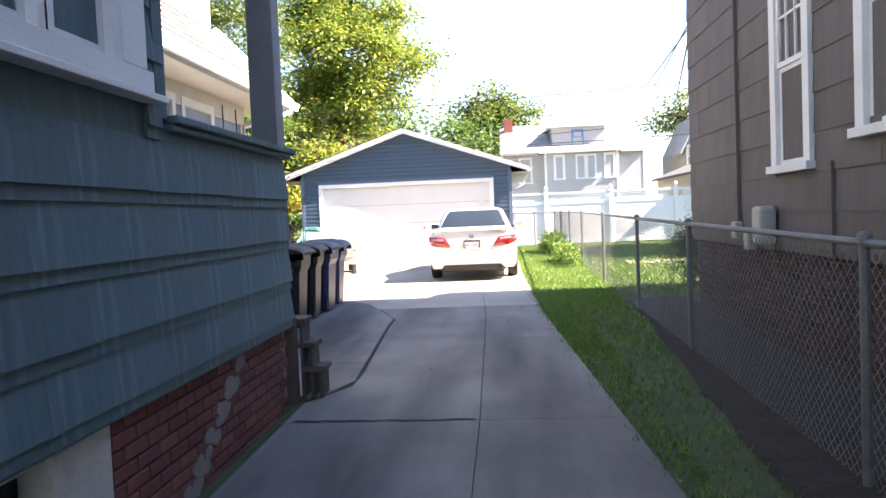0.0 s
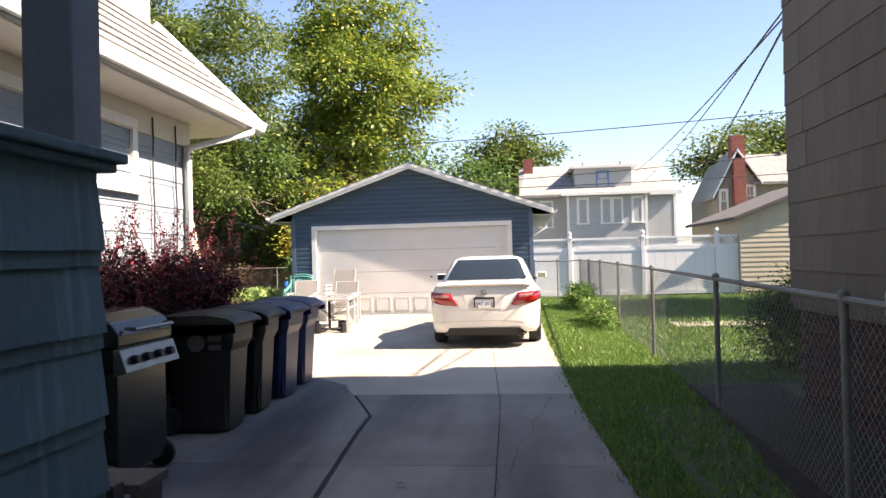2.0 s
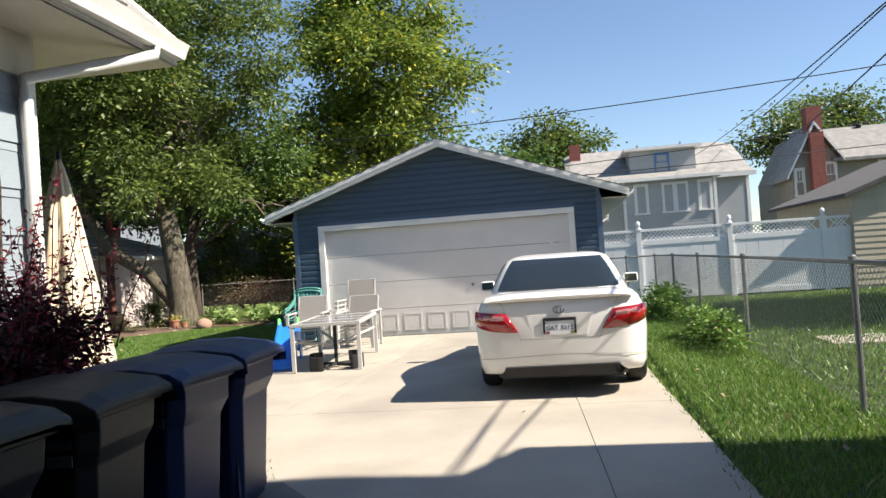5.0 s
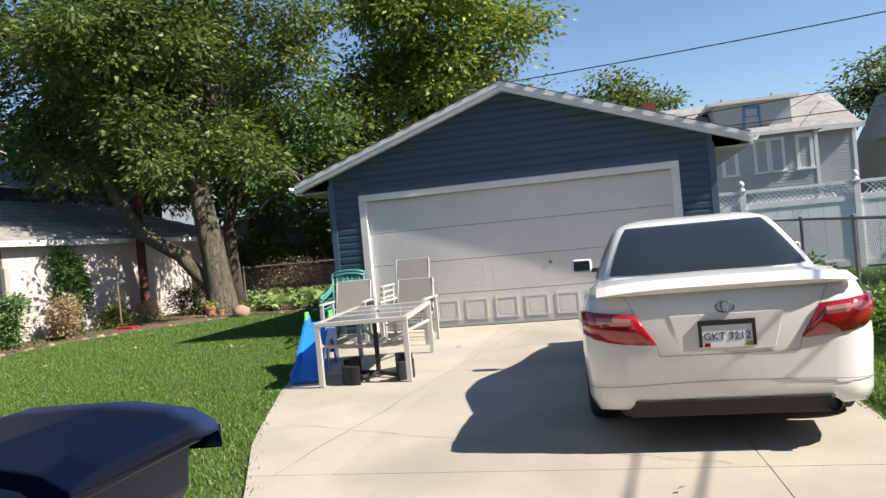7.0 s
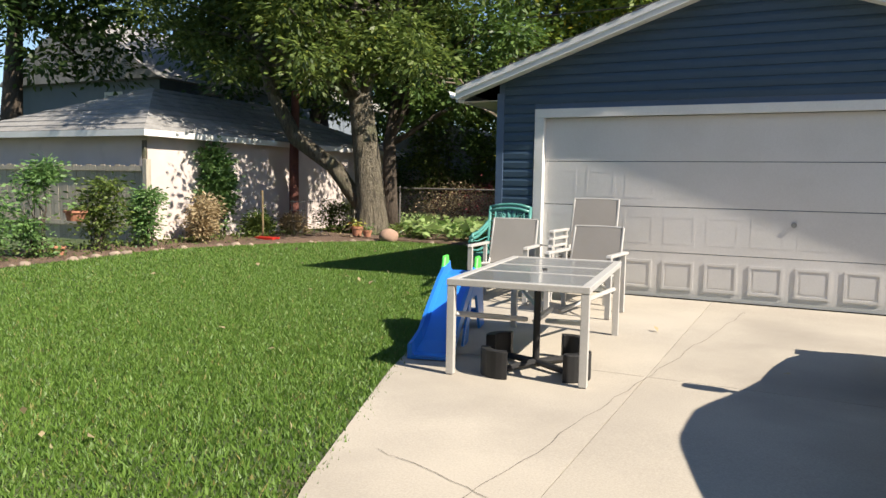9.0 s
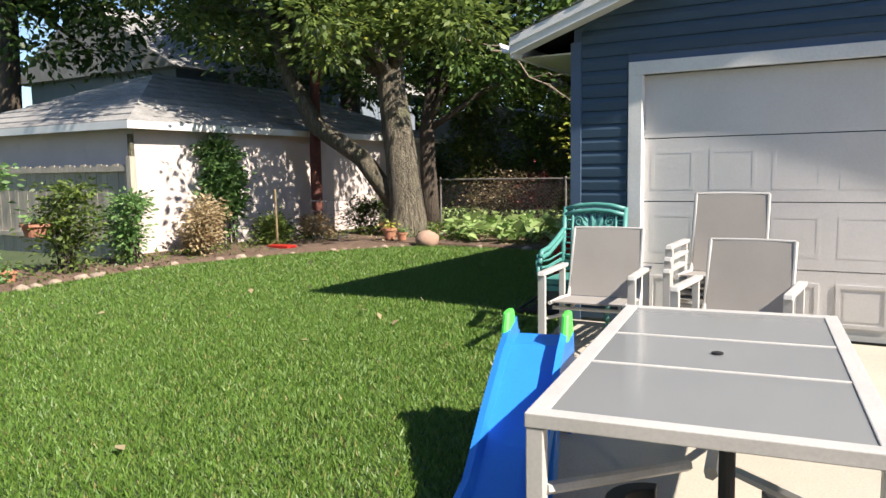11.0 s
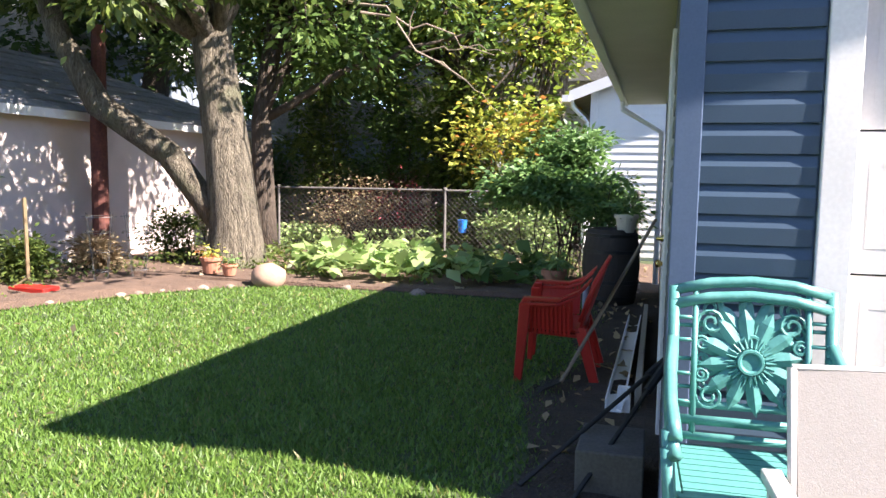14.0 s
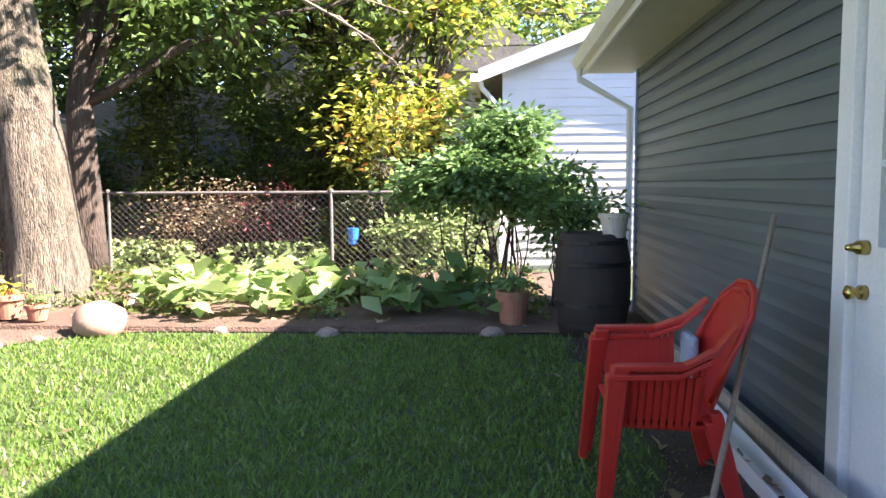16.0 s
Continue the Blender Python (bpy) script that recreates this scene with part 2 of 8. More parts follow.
def part(name, bm, material, parent=None, label="", m=None):
    """One mesh object of a bmesh, under a thing or under a part."""
    me = bpy.data.meshes.new(name)
    bm.to_mesh(me)
    bm.free()
    me.materials.append(material)
    ob = new(name, me)
    ob.parent = parent
    if m is not None:
        ob.matrix_basis = m
    if label:
        ob["label"] = label
    return ob


def thing(name, label, category="", group="", kind="", at=(0, 0, 0), rz=0, lean=0):
    ob = new(name)
    ob.matrix_basis = pose(*at, 0, 0, rz) @ pose(0, 0, 0, 0, lean, 0)
    return tagged(ob, label, category, group, kind)


def simple(name, build, material, parent=None, label="", bevel=0.0, smooth=False, m=None):
    bm = bmesh.new()
    build(bm)
    solid(bm, bevel, smooth=smooth)
    return part(name, bm, material, parent, label, m)


def boxpart(name, dims, material, parent=None, label="", bevel=0.0, m=None):
    return simple(name, lambda bm: box(bm, *dims), material, parent, label, bevel, m=m)


MESHES = {}


def piece(name, key, build, material, parent, m, smooth=False):
    """A small repeated piece: objects of their own on one mesh."""
    if key not in MESHES:
        bm = bmesh.new()
        build(bm)
        solid(bm, smooth=smooth)
        me = bpy.data.meshes.new(name)
        bm.to_mesh(me)
        bm.free()
        me.materials.append(material)
        MESHES[key] = me
    ob = new(name, MESHES[key])
    ob.parent = parent
    ob.matrix_basis = m
    return ob


def gz(y):
    """The ground's height: it rises a little from the street to the garage."""
    return float(np.interp(y, [1, 14, 21], [0.0, 0.15, 0.2]))


def boards(parent, name, at, turn, rows, expo, material, thick=0.014):
    """Lapped boards on a wall. Rows: (u0, u1, z) or (u0, u1, z, u0 at the top, u1 at the top), u along the wall, which faces its own -y."""
    base = Matrix.Translation(at) @ pose(0, 0, 0, 0, 0, turn)
    for row in rows:
        u0, u1, z = row[:3]
        v0, v1 = (row[3:5] if len(row) > 3 else (u0, u1))
        L = [round(q - u0, 4) for q in (u0, u1, v1, v0)]

        def build(bm, L=L):
            lap = expo * 1.04
            t0, t1 = thick, 0.002
            if thick > 0.0175:
                c = 0.55
                a = [q + (r - q) * c for q, r in zip((L[0], L[1]), (L[3], L[2]))]
                hexa(bm, [(L[0], 0, 0), (L[1], 0, 0), (L[1], -t0 * 0.92, 0), (L[0], -t0 * 0.92, 0), (a[0], 0, lap * c), (a[1], 0, lap * c), (a[1], -t0, lap * c), (a[0], -t0, lap * c)])
                hexa(bm, [(a[0], 0, lap * c), (a[1], 0, lap * c), (a[1], -t0, lap * c), (a[0], -t0, lap * c), (L[3], 0, lap), (L[2], 0, lap), (L[2], -t1, lap), (L[3], -t1, lap)])
            else:
                hexa(bm, [(L[0], 0, 0), (L[1], 0, 0), (L[1], -t0, 0), (L[0], -t0, 0), (L[3], 0, lap), (L[2], 0, lap), (L[2], -t1, lap), (L[3], -t1, lap)])

        piece(name, (name, material.name, expo, thick, tuple(L)), build, material, parent, base @ pose(u0, 0, z))


# ---- ground ----
bm = bmesh.new()
ys = [-300, -60, -10, 1, 4, 8, 11, 14, 17, 21, 26, 32, 60, 300]
xs = [-300, -60, -20, -8, 0, 8, 20, 60, 300]
vs = [[bm.verts.new((x, y, gz(y))) for x in xs] for y in ys]
for i in range(len(ys) - 1):
    for j in range(len(xs) - 1):
        bm.faces.new((vs[i][j], vs[i][j + 1], vs[i + 1][j + 1], vs[i + 1][j]))
ground = tagged(part("ground", bm, M_GROUND), "green mown lawn ground with bare earthy spots", "lawn", kind="structure")


def right_edge(y):
    return float(np.interp(y, [-8, 3.2, 10, 15, 21.1], [1.4, 0.95, 0.56, 0.44, 0.38]))


def left_edge(y):
    return float(np.interp(y, [-8, 5.5, 5.6, 11.2, 11.6, 13.5, 14.7, 16.6, 19.5, 21.1], [-1.48, -1.48, -2.95, -2.95, -2.55, -3.4, -3.98, -4.66, -5.5, -5.78]))


driveway = tagged(new("driveway"), "pale concrete driveway slabs with dark joints and hairline cracks", "driveway", kind="structure")


def seam(y):
    return float(np.interp(y, [5.4, 6.0, 8.9, 9.6, 11.2], [-1.45, -1.18, -1.36, -1.38, -2.0]))


def slab(name, ya, yb, xa, xb, material, parent, lift=0.02, step=0.5, gap=0.003):
    """A slab between two side lines, with its own edges."""
    bm = bmesh.new()
    n = max(1, int(round((yb - ya) / step)))
    top, low = [], []
    for i in range(n + 1):
        y = ya + gap + (yb - ya - 2 * gap) * i / n
        l, r = xa(y) + gap, xb(y) - gap
        if r - l < 0.02:
            r = l + 0.02
        top.append([bm.verts.new((l, y, gz(y) + lift)), bm.verts.new((r, y, gz(y) + lift))])
        low.append([bm.verts.new((l, y, gz(y) - 0.1)), bm.verts.new((r, y, gz(y) - 0.1))])
    for i in range(n):
        bm.faces.new((top[i][0], top[i][1], top[i + 1][1], top[i + 1][0]))
        bm.faces.new((low[i][0], top[i][0], top[i + 1][0], low[i + 1][0]))
        bm.faces.new((top[i][1], low[i][1], low[i + 1][1], top[i + 1][1]))
    bm.faces.new((low[0][0], low[0][1], top[0][1], top[0][0]))
    bm.faces.new((low[n][1], low[n][0], top[n][0], top[n][1]))
    return part(name, bm, material, parent)


mid = lambda y: float(np.interp(y, [-8, 5, 10, 14, 21], [-0.1, -0.12, -0.2, -0.42, -0.95]))
left_in = lambda y: max(left_edge(y), seam(y)) if y < 11.3 else left_edge(y)
cuts = [-8, -4.5, -1.6, 1.6, 4.9, 8.0, 10.6]
for ya, yb in zip(cuts, cuts[1:]):
    slab("slab", ya, yb, lambda y: (left_edge(y) if y < 5.5 else seam(y)), mid, M_CONC_OLD, driveway)
    slab("slab", ya, yb, mid, right_edge, M_CONC_OLD, driveway)
for ya, yb in ((10.6, 13.9), (13.9, 17.3), (17.3, 21.06)):
    wide = lambda y: max(left_edge(y), -3.0)
    slab("slab", ya, yb, (lambda y: -2.0 if y < 11.3 else max(left_edge(y), -3.0)), mid, M_CONC, driveway, step=0.3)
    slab("slab", ya, yb, mid, right_edge, M_CONC, driveway)
    if yb > 13:
        slab("slab", max(ya, 12.7), yb, left_edge, (lambda y: max(-3.0, left_edge(y) + 0.03)), M_CONC, driveway, step=0.25)
slab("slab", 5.6, 8.0, lambda y: -3.12, lambda y: seam(y) - 0.03, M_CONC_OLD, driveway, lift=0.03)
slab("slab", 8.0, 11.66, lambda y: -3.12, lambda y: seam(min(y, 11.2)) - 0.03 - max(0.0, y - 11.2) * 0.9, M_CONC_OLD, driveway, lift=0.03)


def ribbon(name, pts, w, material, parent, lift):
    bm = bmesh.new()
    rr = random.Random(len(pts))
    prev = None
    for i, (x, y) in enumerate(pts):
        x1, y1 = pts[min(i + 1, len(pts) - 1)]
        x0, y0 = pts[max(i - 1, 0)]
        d = Vector((x1 - x0, y1 - y0)).normalized()
        ww = w * rr.uniform(0.4, 1.0)
        a = bm.verts.new((x - d.y * ww, y + d.x * ww, gz(y) + lift))
        b = bm.verts.new((x + d.y * ww, y - d.x * ww, gz(y) + lift))
        if prev:
            bm.faces.new((prev[0], prev[1], b, a))
        prev = (a, b)
    return part(name, bm, material, parent)


M_CRACK = mat("crack_dark", (0.03, 0.028, 0.025), (0.05, 0.045, 0.04), scale=20, fine=90, rough=1, bump=0.5)


def wander(x0, y0, x1, y1, n, amp, seed):
    rr = random.Random(seed)
    return [(x0 + (x1 - x0) * i / n + rr.uniform(-amp, amp) * (0 < i < n), y0 + (y1 - y0) * i / n + rr.uniform(-amp, amp) * (0 < i < n)) for i in range(n + 1)]


ribbon("crack", wander(-1.42, 4.93, -0.15, 4.9, 16, 0.015, 3), 0.022, M_CRACK, driveway, 0.024)
ribbon("crack", wander(-2.9, 6.85, -1.25, 6.8, 16, 0.02, 4), 0.012, M_CRACK, driveway, 0.034)
ribbon("crack", wander(-0.2, 7.2, 0.3, 10.4, 20, 0.03, 5), 0.003, M_CRACK, driveway, 0.024)
ribbon("crack", wander(-3.9, 15.2, -0.6, 13.95, 40, 0.03, 6), 0.0022, M_CRACK, driveway, 0.024)
ribbon("crack", wander(-3.4, 13.9, -2.6, 20.5, 40, 0.02, 7), 0.002, M_CRACK, driveway, 0.024)
ribbon("crack", [(seam(y) - 0.015 + 0.012 * math.sin(y * 9), y) for y in np.linspace(5.5, 11.1, 40)], 0.035, M_CRACK, driveway, 0.012)
mulch = tagged(new("mulch_strip"), "bare earth strip between fence and taupe house, darkened for the gap's shade", "ground", kind="structure")
bm = bmesh.new()
pv = None
for i in range(29):
    y = -3 + 0.5 * i
    row = [bm.verts.new((x, y, gz(y) + 0.01 + 0.02 * random.random())) for x in (float(np.interp(y, [2, 6, 9], [1.35, 1.5, 1.74])) + 0.06 * random.random(), 2.1, 2.45, 2.72)]
    if pv:
        for k in range(3):
            bm.faces.new((pv[k], pv[k + 1], row[k + 1], row[k]))
    pv = row
# mulch colour taken darker, with the narrow gap's shade in it
part("earth", bm, mat("mulch_shaded", (0.024, 0.02, 0.015), (0.05, 0.038, 0.028), scale=8, fine=60, rough=1, bump=1.0, depth=0.03), mulch)

bare = tagged(new("bare_earth"), "bare earth with leaf litter along the side wall, darkened for its shade", "ground", kind="structure")
bm = bmesh.new()
pv = None
for i in range(26):
    y = 21.2 + 0.26 * i
    w = 0.72 + 0.35 * noise.noise(Vector((y * 0.9, 0, 3)))
    row = [bm.verts.new((GX, y, gz(y) + 0.012 + 0.02 * random.random() * (k > 0))) for k, GX in enumerate((-5.74 - w, -5.74 - w * 0.7, -5.74 - w * 0.35, -5.72))]
    if pv:
        for k in range(3):
            bm.faces.new((pv[k], pv[k + 1], row[k + 1], row[k]))
    pv = row
# soil darker than in the bed, to carry the garage's shade
part("earth", bm, mat("earth_shaded", (0.035, 0.027, 0.02), (0.07, 0.05, 0.036), scale=6, fine=50, rough=1, bump=1.0, depth=0.03), bare)


# ---- the garage ----
GX0, GX1, GY0, GY1 = -5.73, 0.33, 21.1, 27.85
EAVE, PEAK, GM = 2.72, 3.94, -2.70
SL = (PEAK - EAVE) / (GM + 6.22)
garage = thing("garage", "dark blue vinyl-sided garage, white trim and low gable roof", "garage")
EX = 0.115


def roof_z(x):
    return PEAK - SL * abs(x - GM)


WT = 0.12
gw = new("wall")
gw.parent = garage
simple("wall_core", lambda bm: (
    box(bm, GX0 + 0.016, -5.12, GY0 + 0.016, GY0 + WT, 0.1, 2.6), box(bm, -0.28, GX1 - 0.016, GY0 + 0.016, GY0 + WT, 0.1, 2.6),
    hexa(bm, [(-5.12, GY0 + 0.016, 2.36), (-0.28, GY0 + 0.016, 2.36), (-0.28, GY0 + WT, 2.36), (-5.12, GY0 + WT, 2.36), (-5.12, GY0 + 0.016, 2.6), (-0.28, GY0 + 0.016, 2.6), (-0.28, GY0 + WT, 2.6), (-5.12, GY0 + WT, 2.6)]),
    prism(bm, [(GX0 + 0.016, 2.6), (GX1 - 0.016, 2.6), (GX1 - 0.016, roof_z(GX1) - 0.1), (GM, PEAK - 0.1), (GX0 + 0.016, roof_z(GX0) - 0.1)], lambda x, z: (x, GY0 + 0.016, z), lambda x, z: (x, GY0 + WT, z)),
    prism(bm, [(GX0 + 0.016, 0.1), (GX1 - 0.016, 0.1), (GX1 - 0.016, roof_z(GX1) - 0.1), (GM, PEAK - 0.1), (GX0 + 0.016, roof_z(GX0) - 0.1)], lambda x, z: (x, GY1 - WT, z), lambda x, z: (x, GY1 - 0.016, z)),
    box(bm, GX1 - WT, GX1 - 0.016, GY0 + WT, GY1 - WT, 0.1, 2.7),
    box(bm, GX0 + 0.016, GX0 + WT, GY0 + WT, 22.36, 0.1, 2.7), box(bm, GX0 + 0.016, GX0 + WT, 23.36, GY1 - WT, 0.1, 2.7), box(bm, GX0 + 0.016, GX0 + WT, 22.36, 23.36, 2.3, 2.7)), M_BLUE_TRIM, gw)
rows, z = [], 0.24
while z < PEAK - 0.15:
    a, b = z, z + EX * 1.04
    if z < 2.44:
        rows.append((0.09, 0.50, z))
        rows.append((5.56, 5.97, z))
    else:
        lo = max(0.09, GM - (PEAK - 0.06 - a) / SL - GX0)
        lo2 = max(0.09, GM - (PEAK - 0.06 - b) / SL - GX0)
        hi, hi2 = 6.06 - lo, 6.06 - lo2
        if hi2 - lo2 > 0.1:
            rows.append((lo, hi, z, lo2, hi2))
    z += EX
boards(gw, "siding_board", (GX0, GY0 + 0.018, 0), 0, rows, EX, M_BLUE, 0.02)
rows, z = [], 0.24
while z < 2.62:
    rows += [(0.07, GY1 - 23.47, z), (GY1 - 22.25, GY1 - GY0 - 0.09, z)] if z < 2.3 else [(0.07, GY1 - GY0 - 0.09, z)]
    z += EX
boards(gw, "siding_board", (GX0 + 0.018, GY1, 0), -90, rows, EX, M_GREY_SIDE, 0.02)
for x, y in ((GX0, GY0), (GX1, GY0), (GX0, GY1)):
    sx = -1 if x < 0 else 1
    sy = -1 if y == GY0 else 1
    boxpart("corner_post", (min(x - sx * 0.09, x + sx * 0.008), max(x - sx * 0.09, x + sx * 0.008), min(y - sy * 0.1, y + sy * 0.008), max(y - sy * 0.1, y + sy * 0.008), 0.2, 2.68), M_BLUE_TRIM, garage, "blue vinyl corner post", 0.004)
boxpart("foundation", (GX0 + 0.01, -5.12, GY0 + 0.01, GY0 + 0.2, 0.02, 0.24), M_CONC_OLD, garage, "grey concrete footing")
boxpart("foundation", (GX0 + 0.01, GX0 + 0.2, GY0 + 0.2, GY1, 0.02, 0.24), M_CONC_OLD, garage, "grey concrete footing")

OH, RAKE = 0.49, 0.21


def garage_roof(bm):
    for s in (-1, 1):
        xe = GM + s * (GM + 6.22) * 1.0
        a = [(GM, GY0 - RAKE, PEAK), (xe, GY0 - RAKE, EAVE), (xe, GY1 + RAKE, EAVE), (GM, GY1 + RAKE, PEAK)]
        hexa(bm, [(p[0], p[1], p[2] - 0.02) for p in a] + [(p[0], p[1], p[2] + 0.025) for p in a])


groof = simple("roof", garage_roof, M_ROOF_D, garage, "dark grey asphalt shingle roof")
for s in (-1, 1):
    xe = GM + s * (GM + 6.22)
    xw = GX0 if s < 0 else GX1

    def rake(bm, y0=GY0 - RAKE - 0.02, y1=GY0 - RAKE, d=0.12):
        hexa(bm, [(GM, y0, PEAK - d), (xe, y0, EAVE - d), (xe, y1, EAVE - d), (GM, y1, PEAK - d), (GM, y0, PEAK + 0.02), (xe, y0, EAVE + 0.02), (xe, y1, EAVE + 0.02), (GM, y1, PEAK + 0.02)])

    simple("rake_board", rake, M_WHITE, garage, "white painted rake board")
    simple("rake_trim", lambda bm: rake(bm, GY0 - RAKE - 0.035, GY0 - RAKE - 0.02, -0.0 + 0.05), M_WHITE, garage, "white metal drip edge")
    simple("soffit", lambda bm: hexa(bm, [(GM, GY0 - RAKE, PEAK - 0.10), (xe, GY0 - RAKE, EAVE - 0.10), (xe, GY0, EAVE - 0.10), (GM, GY0, PEAK - 0.10), (GM, GY0 - RAKE, PEAK - 0.09), (xe, GY0 - RAKE, EAVE - 0.09), (xe, GY0, EAVE - 0.09), (GM, GY0, PEAK - 0.09)]), M_WHITE, garage, "white soffit")
    boxpart("soffit", (min(xe, xw), max(xe, xw), GY0, GY1 + RAKE, EAVE - 0.135, EAVE - 0.12), M_SOFFIT, garage, "cream soffit with shallow grooves")
    boxpart("fascia", (xe - 0.012, xe + 0.012, GY0 - RAKE, GY1 + RAKE, EAVE - 0.15, EAVE - 0.005), M_WHITE, garage, "white fascia")

    def gutter(bm):
        w = 0.11 * s
        pr = [(0, 0), (0, -0.09), (w * 0.6, -0.09), (w * 0.8, -0.05), (w, 0.0), (w * 0.93, 0.0), (w * 0.55, -0.08), (w * 0.08, -0.08), (w * 0.08, 0)]
        prism(bm, pr, lambda u, v: (xe + s * 0.014 + u, GY0 - RAKE, EAVE - 0.01 + v), lambda u, v: (xe + s * 0.014 + u, GY1 + RAKE, EAVE - 0.01 + v))

    simple("gutter", gutter, M_WHITE, garage, "white metal eaves gutter")
    simple("downspout", lambda bm: tube(bm, [(xe + s * 0.05, GY1 + 0.12, EAVE - 0.1), (xe + s * 0.05, GY1 + 0.12, EAVE - 0.2), (xw + s * 0.05, GY1 + 0.05, EAVE - 0.5), (xw + s * 0.05, GY1 + 0.05, 0.3)], 0.035, 6), M_WHITE, garage, "white downspout")

def shingle_edge(bm):
    for s in (-1, 1):
        for k in range(25):
            f0, f1 = k / 25, (k + 0.93) / 25
            o = 0.03 if k % 2 else 0.045
            q = lambda f, y, z: (GM + s * (GM + 6.22) * f, y, PEAK + (EAVE - PEAK) * f + z)
            ya, yb = GY0 - RAKE - o, GY0 - RAKE + 0.25
            hexa(bm, [q(f0, ya, 0.026), q(f1, ya, 0.026), q(f1, yb, 0.026), q(f0, yb, 0.026), q(f0, ya, 0.030), q(f1, ya, 0.042), q(f1, yb, 0.042), q(f0, yb, 0.030)])


simple("shingle_edge", shingle_edge, M_ROOF_D, garage, "stepped edge of dark roof shingles")

door = new("garage_door")
door.parent = garage
tagged(door, "white sectional garage door with embossed panels, closed")
DX0, DX1, DZ0, DZ1 = -5.10, -0.30, 0.215, 2.36
for i in range(4):
    z0 = DZ0 + i * (DZ1 - DZ0) / 4
    h = (DZ1 - DZ0) / 4

    def section(bm, z0=z0, h=h, e=0.0 if i == 0 else 0.0052):
        box(bm, DX0, DX1, GY0 + 0.07, GY0 + 0.11, z0 + 0.004, z0 + h - 0.004)
        n = 10
        w = (DX1 - DX0) / n
        for k in range(n):
            a, b = DX0 + k * w + 0.06, DX0 + (k + 1) * w - 0.06
            c, d = z0 + 0.1, z0 + h - 0.1
            t = 0.03
            for q in ((a, b, c, c + t), (a, b, d - t, d), (a, a + t, c + t, d - t), (b - t, b, c + t, d - t)):
                box(bm, q[0], q[1], GY0 + 0.0615 + 1.4 * e, GY0 + 0.0705, q[2], q[3])
            box(bm, a + 0.055, b - 0.055, GY0 + 0.0665, GY0 + 0.0705, c + 0.055, d - 0.055) if e == 0 else None

    simple("door_panel", section, M_WHITE_DOOR, door)
simple("door_seal", lambda bm: box(bm, DX0, DX1, GY0 + 0.06, GY0 + 0.11, DZ0 - 0.02, DZ0 + 0.004), M_DARKMETAL, door, "black rubber bottom seal")
simple("lock", lambda bm: tube(bm, [(-2.2, GY0 + 0.05, 1.13), (-2.2, GY0 + 0.075, 1.13)], 0.03, 12), M_GALV, door, "round metal lock")
simple("door_frame", lambda bm: (box(bm, -5.22, -5.10, GY0 - 0.012, GY0 + 0.09, 0.21, 2.36), box(bm, -0.30, -0.18, GY0 - 0.012, GY0 + 0.09, 0.21, 2.36), box(bm, -5.22, -0.18, GY0 - 0.012, GY0 + 0.09, 2.36, 2.47)), M_WHITE, garage, "white garage door casing", 0.006)

sd = new("side_door")
sd.parent = garage
tagged(sd, "white side door with nine panes and a brass knob, closed")
XS = GX0
simple("door_frame", lambda bm: (box(bm, XS - 0.02, XS + 0.1, 22.27, 22.39, 0.2, 2.32), box(bm, XS - 0.02, XS + 0.1, 23.33, 23.45, 0.2, 2.32), box(bm, XS - 0.02, XS + 0.1, 22.27, 23.45, 2.32, 2.43)), M_WHITE, sd, "white painted door casing", 0.005)


def leaf_door(bm):
    x0, x1 = XS + 0.02, XS + 0.06
    y0, y1 = 22.40, 23.32
    a, b, c, d = y0 + 0.16, y1 - 0.16, 1.25, 2.16
    box(bm, x0, x1, y0, a, 0.24, 2.31)
    box(bm, x0, x1, b, y1, 0.24, 2.31)
    box(bm, x0, x1, a, b, 0.24, c)
    box(bm, x0, x1, a, b, d, 2.31)
    for k in (1, 2):
        y = a + (b - a) * k / 3
        box(bm, x0 - 0.004, x1 - 0.012, y - 0.012, y + 0.012, c, d)
        z = c + (d - c) * k / 3
        box(bm, x0 - 0.005, x1 - 0.011, a, b, z - 0.012, z + 0.012)
    for u, v in ((a - 0.025, a), (b, b + 0.025)):
        box(bm, x0 - 0.008, x0, u, v, c - 0.025, d + 0.025)
    box(bm, x0 - 0.008, x0, a, b, c - 0.025, c)
    box(bm, x0 - 0.008, x0, a, b, d, d + 0.025)
    for u, v in ((y0 + 0.12, y0 + 0.42), (y0 + 0.5, y0 + 0.8)):
        box(bm, x0 - 0.006, x0, u, v, 0.42, 1.08)
        box(bm, x0 - 0.011, x0 - 0.006, u + 0.04, v - 0.04, 0.46, 1.04)


simple("door_leaf", leaf_door, M_WHITE, sd, "white panelled door leaf")
boxpart("pane", (XS + 0.042, XS + 0.047, 22.56, 23.16, 1.25, 2.16), M_GLASS, sd, "door glass")
M_BRASS = mat("brass", (0.55, 0.40, 0.13), (0.45, 0.32, 0.1), rough=0.25, metal=1.0, bump=0.0)
for z in (1.07, 1.24):
    simple("knob" if z < 1.1 else "lock", lambda bm: tube(bm, [(XS + 0.02, 23.25, z), (XS - 0.005, 23.25, z), (XS - 0.02, 23.25, z), (XS - 0.03, 23.25, z), (XS - 0.05, 23.25, z), (XS - 0.06, 23.25, z)], [0.028, 0.028, 0.012, 0.024, 0.028, 0.012] if z < 1.1 else [0.028, 0.028, 0.026, 0.018, 0.014, 0.01], 14), M_BRASS, sd, "brass fitting", smooth=True)


